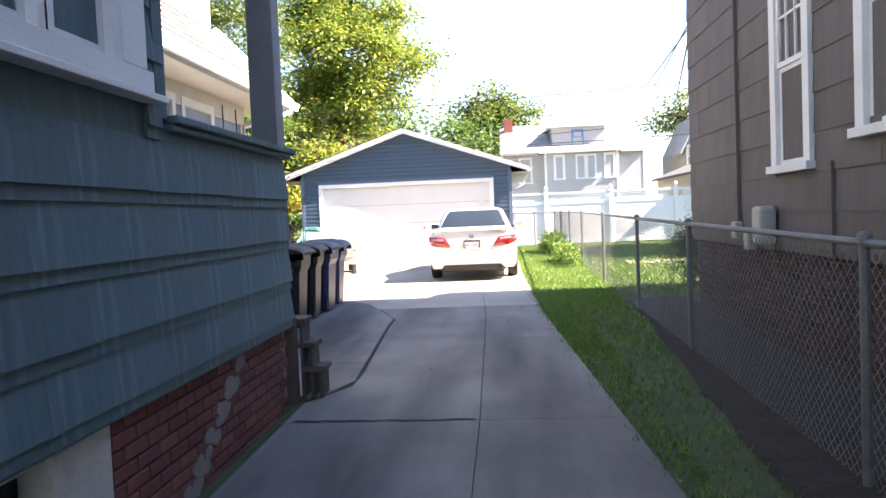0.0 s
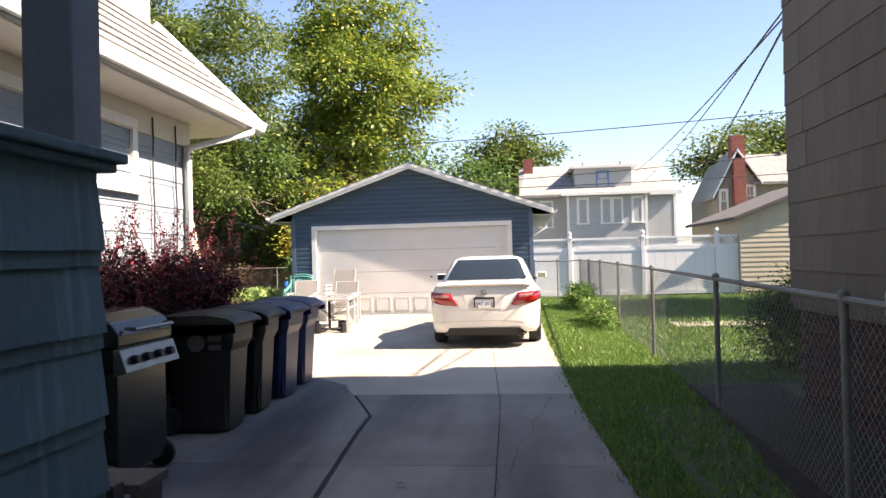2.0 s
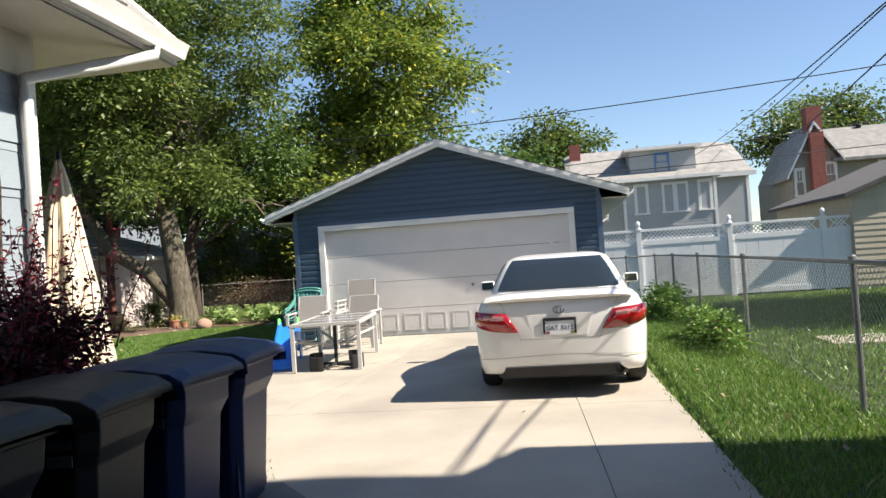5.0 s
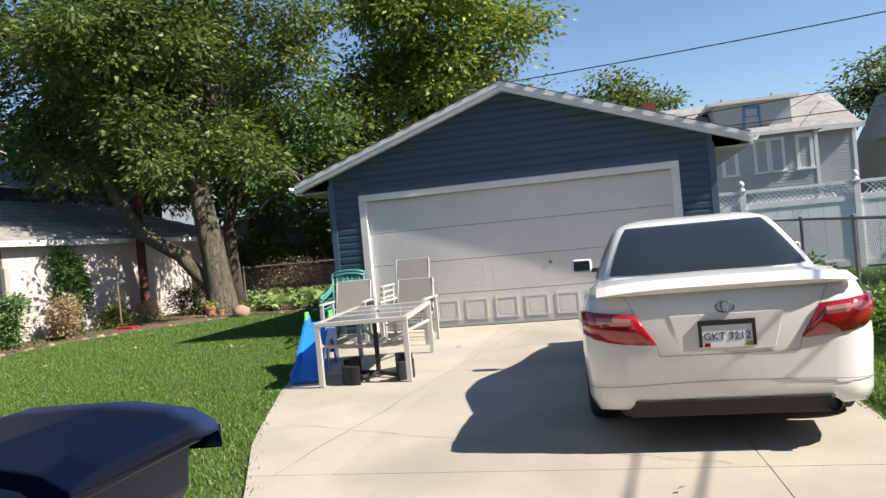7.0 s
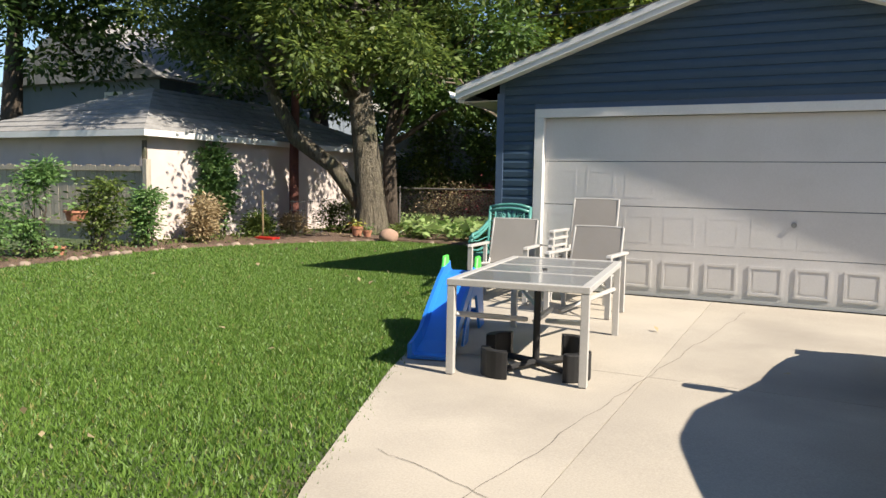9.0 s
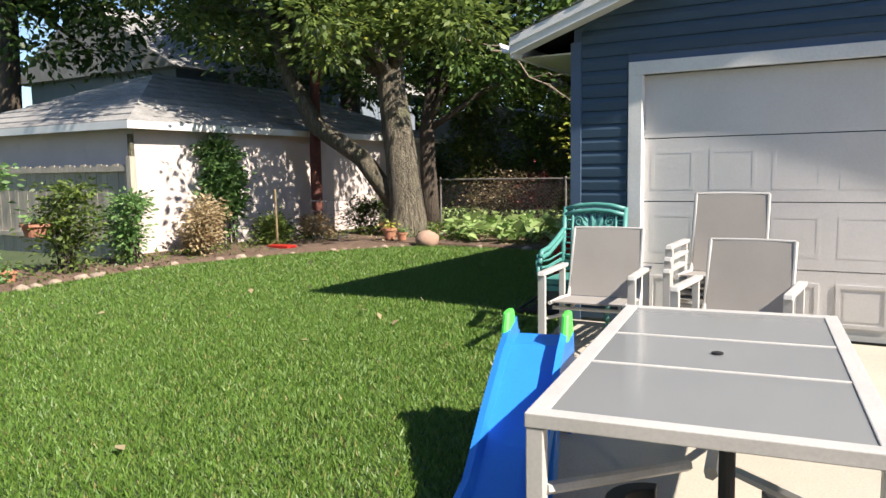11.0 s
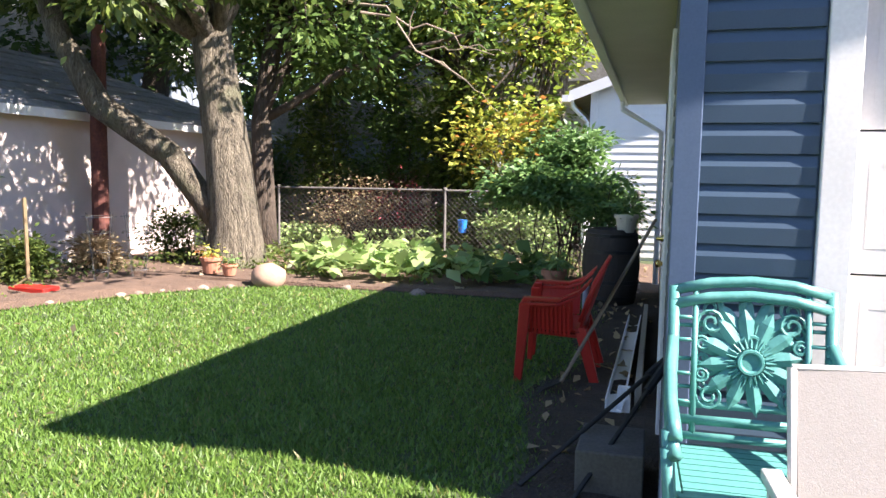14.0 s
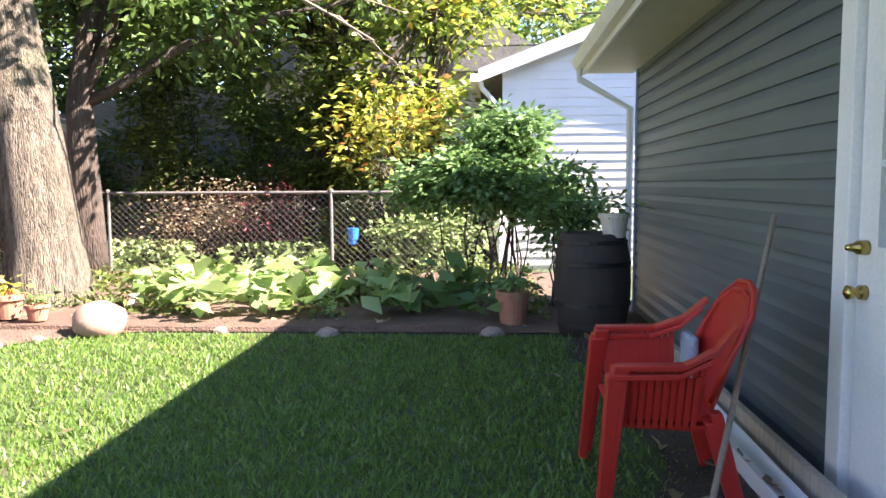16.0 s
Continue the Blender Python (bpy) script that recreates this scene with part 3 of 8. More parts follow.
# ---- window builder ----
def window(parent, at, turn, w, h, cols=2, rows=1, sash=True, trim=0.11, sill=True, material=None, label="white-framed window", top_only=False):
    """A window on a wall that faces its own -y; at is the middle of its foot."""
    material = material or M_WHITE
    base = Matrix.Translation(at) @ pose(0, 0, 0, 0, 0, turn)
    win = new("window")
    win.parent = parent
    win.matrix_basis = base
    win["label"] = label

    def fr(bm):
        box(bm, -w / 2 - trim, -w / 2, -0.03, 0.05, 0, h)
        box(bm, w / 2, w / 2 + trim, -0.03, 0.05, 0, h)
        box(bm, -w / 2 - trim, w / 2 + trim, -0.034, 0.05, h, h + trim)

    simple("window_frame", fr, material, win, "", 0.004)
    if sill:
        boxpart("window_sill", (-w / 2 - trim - 0.03, w / 2 + trim + 0.03, -0.07, 0.05, -0.07, 0), material, win, "", 0.004)

    def sa(bm):
        s = 0.045
        spans = ((0, h),) if not sash else ((0, h / 2), (h / 2, h))
        for i, (a, b) in enumerate(spans):
            y0 = 0.015 if i == 0 else -0.005
            box(bm, -w / 2, -w / 2 + s, y0, y0 + 0.03, a, b)
            box(bm, w / 2 - s, w / 2, y0, y0 + 0.03, a, b)
            box(bm, -w / 2 + s, w / 2 - s, y0, y0 + 0.03, a, a + s)
            box(bm, -w / 2 + s, w / 2 - s, y0, y0 + 0.03, b - s, b)
            if i == len(spans) - 1 or not top_only:
                for k in range(1, cols):
                    x = -w / 2 + w * k / cols
                    box(bm, x - 0.012, x + 0.012, y0 + 0.004, y0 + 0.026, a + s, b - s)
                for k in range(1, rows):
                    z = a + (b - a) * k / rows
                    box(bm, -w / 2 + s, w / 2 - s, y0 + 0.005, y0 + 0.025, z - 0.012, z + 0.012)

    simple("sash", sa, material, win)
    boxpart("pane", (-w / 2, w / 2, 0.03, 0.036, 0, h), M_GLASS, win, "dark reflecting glass")
    return win


# ---- the house with the teal shingled porch, and its pale blue body ----
house_l = thing("house", "teal shingled porch on red brick, pale blue body, grey roof", "house")
PX = -1.52
wl = new("wall")
wl.parent = house_l
wl["label"] = "weathered teal double-coursed shingle wall"
PYN = 5.42
simple("wall_core", lambda bm: (box(bm, -4.2, PX + 0.0 - 0.02, -8, PYN - 0.02, 0.66, 1.93), box(bm, -4.2, PX - 0.02, -8, 3.42, 1.93, 5.2)), M_SHINGLE_L, wl)
rnd = random.Random(5)


def shingle_rows(parent, at, turn, length, zs, expo, material, holes=(), gap=0.004, thick=0.032, rowname="shingle"):
    """Courses of wide shingles with upright joints; each shingle is an object."""
    base = Matrix.Translation(at) @ pose(0, 0, 0, 0, 0, turn)
    for z in zs:
        u = -rnd.random() * 0.3
        while u < length:
            w = rnd.choice((0.42, 0.52, 0.61))
            a, b = max(u, 0), min(u + w, length)
            u += w
            for h0, h1, hz0, hz1 in holes:
                if z + expo * 0.5 > hz0 and z + expo * 0.5 < hz1:
                    if a >= h0 and b <= h1:
                        b = a
                    elif a < h0 < b:
                        b = h0
                    elif a < h1 < b:
                        a = h1
            if b - a < 0.03:
                continue
            L = round(b - a - gap, 2)

            def build(bm, L=L):
                lap, t0 = expo * (1.03 if thick < 0.015 else 0.82), thick
                hexa(bm, [(0, 0, 0), (L, 0, 0), (L, -t0, 0), (0, -t0, 0), (0, 0, lap), (L, 0, lap), (L, -0.003, lap), (0, -0.003, lap)])
                if thick > 0.015:
                    hexa(bm, [(0, 0, -0.058), (L, 0, -0.058), (L, -t0 * 0.55, -0.058), (0, -t0 * 0.55, -0.058), (0, 0, 0), (L, 0, 0), (L, -t0 * 0.4, 0), (0, -t0 * 0.4, 0)])

            piece(rowname, (rowname, material.name, expo, thick, L), build, material, parent, base @ pose(a, -rnd.random() * 0.003, z + rnd.uniform(-0.003, 0.003)))


# porch wall faces +x: turned 90, u runs to +y
zs = [0.735, 0.71 + 0.305, 0.71 + 0.61, 0.71 + 0.915]
shingle_rows(wl, (PX - 0.02, -4, 0), 90, PYN + 4 - 0.02, zs, 0.305, M_SHINGLE_L, holes=((0, 7.45, 1.9, 9),))
shingle_rows(wl, (PX - 0.02, -4, 0), 90, 7.40, [1.93 + 0.305 * k for k in range(7)], 0.305, M_SHINGLE_L, holes=((3.6, 7.24, 2.05, 3.5),))
shingle_rows(wl, (PX - 0.02, PYN - 0.02, 0), 180, 2.4, zs, 0.305, M_SHINGLE_L)
boxpart("corner_board", (PX - 0.12, PX + 0.004, 3.33, 3.435, 1.98, 5.2), M_SHINGLE_L, house_l, "teal corner board")
for q in ((PX - 0.2, PX + 0.06, 3.44, PYN + 0.07, 1.96, 2.0), (PX - 0.16, PX + 0.03, 3.44, PYN + 0.04, 1.925, 1.96), (-4.0, PX - 0.2, PYN - 0.18, PYN + 0.07, 1.96, 2.0), (-4.0, PX - 0.16, PYN - 0.15, PYN + 0.04, 1.925, 1.96)):
    boxpart("cap_rail", q, M_SHINGLE_L, house_l, "teal moulded rail cap", 0.008)
M_POST = mat("grey_post_paint", (0.17, 0.175, 0.19), (0.13, 0.135, 0.15), scale=3, fine=80, rough=0.6, bump=0.15)
simple("porch_post", lambda bm: (box(bm, PX - 0.19, PX + 0.0, PYN - 0.2, PYN - 0.01, 2.0, 4.9)), M_POST, house_l, "grey painted square porch post", 0.01)
simple("porch_ceiling", lambda bm: box(bm, -4.2, PX + 0.3, 3.3, PYN + 0.3, 4.9, 5.1), M_SOFFIT, house_l)
simple("roof", lambda bm: prism(bm, [(-8.4, 5.2), (PX + 0.4, 5.2), (PX + 0.4, 5.3), (-4.9, 8.2), (-8.4, 5.3)], lambda x, z: (x, -8.4, z), lambda x, z: (x, PYN + 0.35, z)), M_ROOF, house_l, "grey shingle roof")
for yw, ww in ((2.72, 0.42), (2.20, 0.42), (1.66, 0.42), (1.12, 0.42)):
    window(house_l, (PX - 0.0, yw, 2.17), 90, ww, 1.25, cols=1, sash=False, trim=0.06, sill=False, label="narrow white-framed porch casement")
simple("window_casing", lambda bm: (box(bm, PX - 0.02, PX + 0.035, -0.4, 3.26, 2.06, 2.17), box(bm, PX - 0.02, PX + 0.08, -0.4, 3.3, 2.03, 2.062), box(bm, PX - 0.02, PX + 0.035, 2.99, 3.2, 2.17, 3.5), box(bm, PX - 0.02, PX + 0.035, -0.4, 3.26, 3.48, 3.6)), M_WHITE, house_l, "white painted casing under a band of windows", 0.004)

# brick base
brick_wall = tagged(new("brick_wall"), "red brick porch base with pale mortar", "wall", kind="structure")
simple("mortar", lambda bm: (box(bm, -4.2, PX - 0.075, 2.85, PYN - 0.03, -0.1, 0.67), box(bm, -4.2, PX - 0.075, -8, 1.5, -0.1, 0.67)), M_MORTAR, brick_wall)
M_CREAM = mat("cream_board", (0.62, 0.58, 0.50), (0.48, 0.45, 0.40), scale=3, fine=50, rough=0.7, bump=0.3, dirt=(0.3, 0.27, 0.22), dirt_scale=3)
basement_window = tagged(new("basement_window"), "small white basement window under the shingles, dirty dark panes", "window", kind="structure")
simple("window_frame", lambda bm: (box(bm, -1.75, PX - 0.05, 2.45, 2.85, -0.1, 0.69), box(bm, -1.75, PX - 0.08, 1.5, 1.56, 0.0, 0.69), box(bm, -1.75, PX - 0.08, 1.56, 2.45, 0.62, 0.69), box(bm, -1.75, PX - 0.08, 1.56, 2.45, 0.0, 0.06), box(bm, -1.70, PX - 0.11, 2.20, 2.24, 0.06, 0.62), box(bm, -1.70, PX - 0.11, 1.88, 1.92, 0.06, 0.62)), M_CREAM, basement_window, "", 0.004)
boxpart("pane", (-1.72, -1.71, 1.56, 2.45, 0.06, 0.62), M_GLASS, basement_window, "dark glass")
boxpart("wall_core", (-4.2, -1.8, 1.5, 2.85, -0.1, 0.67), M_MORTAR, house_l)


def smear(bm):
    r_ = random.Random(12)
    for k in range(26):
        f = k / 25
        y, z = 4.40 - 0.85 * f + r_.uniform(-0.02, 0.02), 0.60 - 0.56 * f + 0.05 * math.sin(k * 1.3)
        w, h = r_.uniform(0.05, 0.085), r_.uniform(0.03, 0.05)
        prism(bm, [(y + w * math.cos(a) * r_.uniform(0.75, 1.1), z + h * math.sin(a) * r_.uniform(0.75, 1.1)) for a in np.linspace(0, 5.6, 9)], lambda u, v: (PX - 0.09, u, v), lambda u, v, o=0.0005 * k: (PX - 0.0475 + o * 0.2, u, v))


simple("mortar_patch", smear, M_MORTAR, brick_wall, "rough grey mortar repair running down the bricks")


def brick(parent, x, y, z, rz, key, length, material=None):
    def build(bm):
        d = 0.004
        w, h = length / 2, 0.0305
        hexa(bm, [(-w, 0, -h), (w, 0, -h), (w, -0.02, -h), (-w, -0.02, -h), (-w, 0, h), (w, 0, h), (w, -0.02, h), (-w, -0.02, h)])
        hexa(bm, [(-w, -0.02, -h), (w, -0.02, -h), (w - d, -0.024, -h + d), (-w + d, -0.024, -h + d), (-w, -0.02, h), (w, -0.02, h), (w - d, -0.024, h - d), (-w + d, -0.024, h - d)])
    piece("brick", (key, length), build, material or M_BRICK, parent, pose(x, y, z, 0, 0, rz))


# ---- the body of that house ----
BX, BY = -3.92, 11.35
simple("body_core", lambda bm: (box(bm, -11, BX - 0.02, 5.42, BY - 0.02, 0.0, 3.5), box(bm, -10.6, BX - 0.42, -7.6, BY - 0.17, 3.5, 7.6)), M_GREYBLUE, wl, "pale blue wall")
body = new("wall_pale")
body.parent = house_l
body["label"] = "pale blue wide wooden siding"
for at, turn, length, z0, z1 in (((BX - 0.02, 5.45, 0), 90, BY - 5.55, 0.4, 3.2), ((BX - 0.4, 5.0, 0), 90, BY - 5.25, 4.45, 7.2)):
    shingle_rows(body, at, turn, length, [z0 + 0.305 * k for k in range(int((z1 - z0) / 0.305) + 1)], 0.305, M_GREYBLUE, rowname="siding_board", thick=0.018, gap=0.002)
simple("corner_board", lambda bm: (box(bm, BX - 0.1, BX + 0.012, BY - 0.13, BY + 0.01, 0.2, 3.2), box(bm, BX - 0.52, BX - 0.38, BY - 0.28, BY - 0.14, 4.4, 7.5)), M_WHITE, house_l, "white corner board")
simple("foundation", lambda bm: box(bm, -11, BX, 5.5, BY, 0, 0.42), M_MORTAR, house_l, "grey foundation")
# skirt roof between the storeys
EX_, EZ, TX, TZ = -3.37, 3.40, -4.27, 4.45


def skirt(bm):
    p = [(EX_, 5.0, EZ), (EX_, 12.3, EZ), (TX, BY - 0.1, TZ), (TX, 5.0, TZ)]
    hexa(bm, [(q[0] - 0.02, q[1], q[2] - 0.04) for q in p] + [(q[0], q[1], q[2]) for q in p])
    p = [(EX_, 12.3, EZ), (-11.2, 12.3, EZ), (-11.2, BY - 0.1, TZ), (TX, BY - 0.1, TZ)]
    hexa(bm, [(q[0], q[1], q[2] - 0.04) for q in p] + [(q[0], q[1], q[2]) for q in p])


simple("skirt_roof", skirt, M_ROOF, house_l, "grey shingled skirt roof")
n = 8
for i in range(n):
    def course(bm, i=i):
        f0, f1 = i / n, (i + 1) / n
        q = lambda f, y, o: (EX_ + (TX - EX_) * f + o, y, EZ + (TZ - EZ) * f + o)
        ye = lambda f: 12.3 + (BY - 0.1 - 12.3) * f
        hexa(bm, [q(f0, 5.0, 0), q(f0, ye(f0), 0), q(f1, ye(f1), 0), q(f1, 5.0, 0), q(f0, 5.0, 0.016), q(f0, ye(f0), 0.016), q(f1, ye(f1), 0.002), q(f1, 5.0, 0.002)])
    simple("shingle_course", course, M_ROOF, house_l)
simple("hip_trim", lambda bm: tube(bm, [(EX_, 12.3, EZ + 0.03), (TX, BY - 0.1, TZ + 0.03)], 0.045, 6), M_WHITE, house_l, "white hip trim")
simple("soffit", lambda bm: (box(bm, BX - 0.1, EX_, 5.0, 12.3, 3.26, 3.28), box(bm, -11.2, BX - 0.1, BY - 0.1, 12.3, 3.26, 3.28)), M_SOFFIT, house_l, "cream soffit")
simple("frieze", lambda bm: (box(bm, BX - 0.02, BX + 0.02, 5.45, BY, 2.98, 3.26)), M_SOFFIT, house_l, "cream frieze board")


def lgutter(bm):
    pr = [(0, 0), (0, -0.1), (0.07, -0.1), (0.09, -0.05), (0.12, 0.01), (0.11, 0.01), (0.06, -0.09), (0.01, -0.09), (0.01, 0)]
    prism(bm, pr, lambda u, v: (EX_ + u, 5.0, EZ + v), lambda u, v: (EX_ + u, 12.3, EZ + v))


simple("gutter", lgutter, M_WHITE, house_l, "white eaves gutter")
boxpart("fascia", (EX_ - 0.02, EX_ - 0.002, 5.0, 12.3, 3.26, EZ - 0.01), M_WHITE, house_l, "white fascia")
simple("downspout", lambda bm: tube(bm, [(EX_ + 0.05, 11.9, EZ - 0.08), (EX_ + 0.05, 11.9, EZ - 0.16), (BX + 0.06, BY - 0.16, 2.95), (BX + 0.06, BY - 0.14, 2.8), (BX + 0.06, BY - 0.14, 0.4)], 0.04, 8), M_WHITE, house_l, "white downspout", smooth=True)
for yv in (10.42, 10.95):
    simple("wall_cable", lambda bm: tube(bm, [(BX + 0.03, yv + 0.012 * math.sin(k * 1.9), 3.18 - 0.24 * k) for k in range(9)], 0.009, 5), M_BARK_D, house_l, "dark dead vine stem on the siding")
for yc in (9.58, 8.35, 7.12):
    window(house_l, (BX, yc, 2.38), 90, 0.85, 0.62, cols=1, sash=False, trim=0.1, label="white horizontal window with pale blind")
boxpart("window_casing", (BX - 0.02, BX + 0.027, 6.5, 10.15, 2.31, 2.375), M_WHITE, house_l, "white casing band")

# ---- the taupe house ----
house_r = thing("house", "tall taupe shingled house with white sash windows, brick base", "house")
RX = 2.62
RYN = 10.28
wr = new("wall")
wr.parent = house_r
wr["label"] = "taupe wide shingle wall"
# second box: unseen rear wing, added to step the driveway's shadow edge
simple("wall_core", lambda bm: (box(bm, RX + 0.02, 12, -8, RYN - 0.02, 1.0, 6.62), box(bm, 4.5, 11.5, RYN - 0.02, 11.4, 0.0, 4.9)), M_SHINGLE_R, wr)
win_r = [(6.67, 1.78, 0.62, 1.75), (5.0, 1.95, 0.62, 1.75), (2.4, 1.95, 0.62, 1.75)]
shingle_rows(wr, (RX + 0.02, RYN, 0), -90, RYN + 3, [1.05 + 0.318 * k for k in range(17)], 0.318, M_SHINGLE_R, holes=[(RYN - y - w / 2 - 0.1, RYN - y + w / 2 + 0.1, z - 0.05, z + h + 0.1) for y, z, w, h in win_r], thick=0.014)
for y, z, w, h in win_r:
    window(house_r, (RX, y, z), -90, w, h, cols=3, rows=2, sash=True, trim=0.13, top_only=True, label="white double-hung sash window, small panes above, pale blind behind")
    boxpart("blind", (RX + 0.06, RX + 0.07, y - w / 2, y + w / 2, z, z + h * 0.8), M_CREAM, house_r, "cream roller blind")
# second shape roofs the unseen wing; it is sized for the driveway shadow
simple("roof", lambda bm: (prism(bm, [(2.1, 6.6), (12.5, 6.6), (7.3, 8.9)], lambda x, z: (x, -8.6, z), lambda x, z: (x, RYN + 0.12, z)), hexa(bm, [(4.3, RYN, 4.85), (11.7, RYN, 4.85), (11.7, 11.65, 4.85), (4.3, 11.65, 4.85), (4.3, RYN, 5.6), (11.7, RYN, 5.6), (11.7, 11.65, 4.95), (4.3, 11.65, 4.95)])), M_ROOF_D, house_r, "dark shingle roof")
# mortar colour darkened too, for the shade on this side
simple("wall_lower", lambda bm: box(bm, RX + 0.075, 11.9, -8, RYN - 0.06, -0.1, 1.0), mat("mortar_shaded", (0.10, 0.09, 0.083), (0.07, 0.064, 0.058), scale=9, fine=120, rough=0.95, bump=0.5), house_r, "mortar behind red bricks")
boxpart("pipe", (RX - 0.03, RX + 0.01, 8.14, 8.18, 1.2, 6.0), M_SHINGLE_R, house_r, "taupe painted conduit")
boxpart("pipe", (RX - 0.02, RX + 0.01, 5.86, 5.9, 1.0, 1.75), M_SHINGLE_R, house_r, "taupe painted conduit")


# ---- plants ----
def raw_mesh(name, co, n_side, material, parent=None, label=""):
    """Loose faces of n_side corners each, from an array of corners."""
    n = len(co)
    me = bpy.data.meshes.new(name)
    me.vertices.add(n)
    me.vertices.foreach_set("co", np.asarray(co, dtype=np.float32).ravel())
    f = n // n_side
    me.loops.add(n)
    me.loops.foreach_set("vertex_index", np.arange(n, dtype=np.int32))
    me.polygons.add(f)
    me.polygons.foreach_set("loop_start", np.arange(0, n, n_side, dtype=np.int32))
    me.update(calc_edges=True)
    me.materials.append(material)
    ob = new(name, me)
    ob.parent = parent
    if label:
        ob["label"] = label
    return ob


def leaves(name, centres, size, material, parent=None, seed=1, up=0.6, wide=0.5, label="", droop=0.3):
    """Four-cornered leaves, pointing all ways, at the given centres."""
    r = np.random.default_rng(seed)
    c = np.asarray(centres)
    n = len(c)
    d = r.normal(size=(n, 3))
    d[:, 2] = d[:, 2] * 0.5 - droop
    d /= np.linalg.norm(d, axis=1)[:, None]
    nm = r.normal(size=(n, 3))
    nm[:, 2] = np.abs(nm[:, 2]) + up
    s = np.cross(d, nm)
    s /= np.linalg.norm(s, axis=1)[:, None] + 1e-9
    up_ = np.cross(s, d)
    L = (size * r.uniform(0.6, 1.3, n))[:, None]
    W = L * wide * 0.5
    co = np.stack([c - d * L * 0.5, c + s * W - d * L * 0.05 + up_ * L * 0.06, c + d * L * 0.5 - up_ * L * 0.1, c - s * W - d * L * 0.05 + up_ * L * 0.06], axis=1)
    return raw_mesh(name, co.reshape(-1, 3), 4, material, parent, label)


def clumps(centre, radii, n, seed, hollow=0.45, flat=None, keep=0.38):
    """Places for leaf clumps in an uneven crown with gaps."""
    r = np.random.default_rng(seed)
    out = []
    while len(out) < n:
        v = Vector(r.normal(size=3)).normalized()
        rad = r.uniform(hollow ** 2, 1) ** 0.5
        p = Vector((v.x * radii[0], v.y * radii[1], v.z * radii[2]))
        bump = 0.8 + 0.45 * noise.noise(v * 2.3 + Vector((seed, 0, 0)))
        p = p * rad * bump + Vector(centre)
        if flat is not None and p.z < flat:
            continue
        if noise.noise(p * 0.55 + Vector((seed * 3.1, 0, 0))) < -keep * 0.5:
            continue
        out.append(tuple(p))
    return np.array(out)


def spread_leaves(cl, per, rad, seed):
    r = np.random.default_rng(seed)
    c = np.repeat(cl, per, axis=0)
    return c + r.normal(size=c.shape) * np.array([rad, rad, rad * 0.55])


def tree(name, label, base, trunk, crown, n, per, leaf, rad, leafmat, barkmat, seed, limbs=14, hollow=0.45, flat=None, fork=None, boughs=()):
    """trunk: points and radii; crown: centre and radii; leaves in clumps at the ends of limbs."""
    t = thing(name, label, "tree")
    bm = bmesh.new()
    pts, rs = trunk
    tube(bm, pts, rs, 14)
    cl = clumps(*crown, n, seed, hollow, flat)
    for k, (c2, r2, n2) in enumerate(boughs):
        cl = np.concatenate([cl, clumps(c2, r2, n2, seed + 50 + k, 0.2)])
    top = Vector(pts[-1])
    for i in range(limbs):
        q = cl[(i * 37) % len(cl)]
        s = Vector(pts[-1 - (i % max(1, min(3, len(pts) - 2)))])
        limb(bm, s, q, rs[-1] * 0.75, 0.025, seed + i, 0.3, 7)
        for k in range(3):
            q2 = cl[(i * 53 + k * 17) % len(cl)]
            mid_ = Vector(s).lerp(Vector(q), 0.55)
            if (Vector(q2) - mid_).length < 4.5:
                limb(bm, mid_, q2, rs[-1] * 0.3, 0.012, seed + i * 7 + k, 0.2, 4, 5)
    for l in fork or ():
        tube(bm, l[0], l[1], 10)
    solid(bm, smooth=True)
    part("trunk", bm, barkmat, t, "rough furrowed bark")
    leaves("crown", spread_leaves(cl, per, rad, seed), leaf, leafmat, t, seed)
    return t


# second bough: added mostly out of view to dapple the pale garage's roof
tree("maple_tree", "big spreading green tree with furrowed trunk in the bed", None,
     ([(-11.98, 28.1, -0.1), (-11.96, 28.1, 0.3), (-11.95, 28.05, 0.9), (-12.1, 28.1, 2.0), (-12.4, 28.2, 3.6), (-12.5, 28.4, 5.2), (-12.3, 28.6, 7.0)], [0.60, 0.47, 0.38, 0.34, 0.30, 0.26, 0.2]),
     ((-13.3, 28.2, 8.4), (6.2, 5.2, 5.4)), 290, 190, 0.155, 0.37, M_LEAF, M_BARK, 3, limbs=24, flat=3.6, boughs=(((-12.4, 26.0, 4.9), (3.6, 2.4, 1.2), 24), ((-12.6, 24.6, 6.8), (3.2, 2.6, 1.1), 34), ((-13.6, 27.5, 6.2), (2.6, 2.6, 1.0), 24), ((-11.6, 25.6, 4.0), (3.8, 1.8, 0.7), 16), ((-16.0, 27.5, 5.4), (2.8, 3.0, 1.3), 36)),
     fork=[([(-12.1, 28.0, 0.8), (-12.9, 27.8, 1.9), (-13.8, 27.4, 2.6), (-14.3, 27.2, 3.6), (-14.8, 27.0, 5.2)], [0.2, 0.2, 0.2, 0.17, 0.1])])
tree("maple_tree", "dark slender tree with rough bark behind the big tree", None,
     ([(-12.9, 30.6, -0.1), (-12.9, 30.6, 1.0), (-12.95, 30.6, 2.6), (-12.7, 30.7, 4.6)], [0.28, 0.22, 0.18, 0.12]),
     ((-12.0, 31.7, 5.6), (3.8, 2.6, 3.2)), 120, 90, 0.18, 0.42, M_LEAF_D, M_BARK_D, 5, limbs=10, flat=2.5)
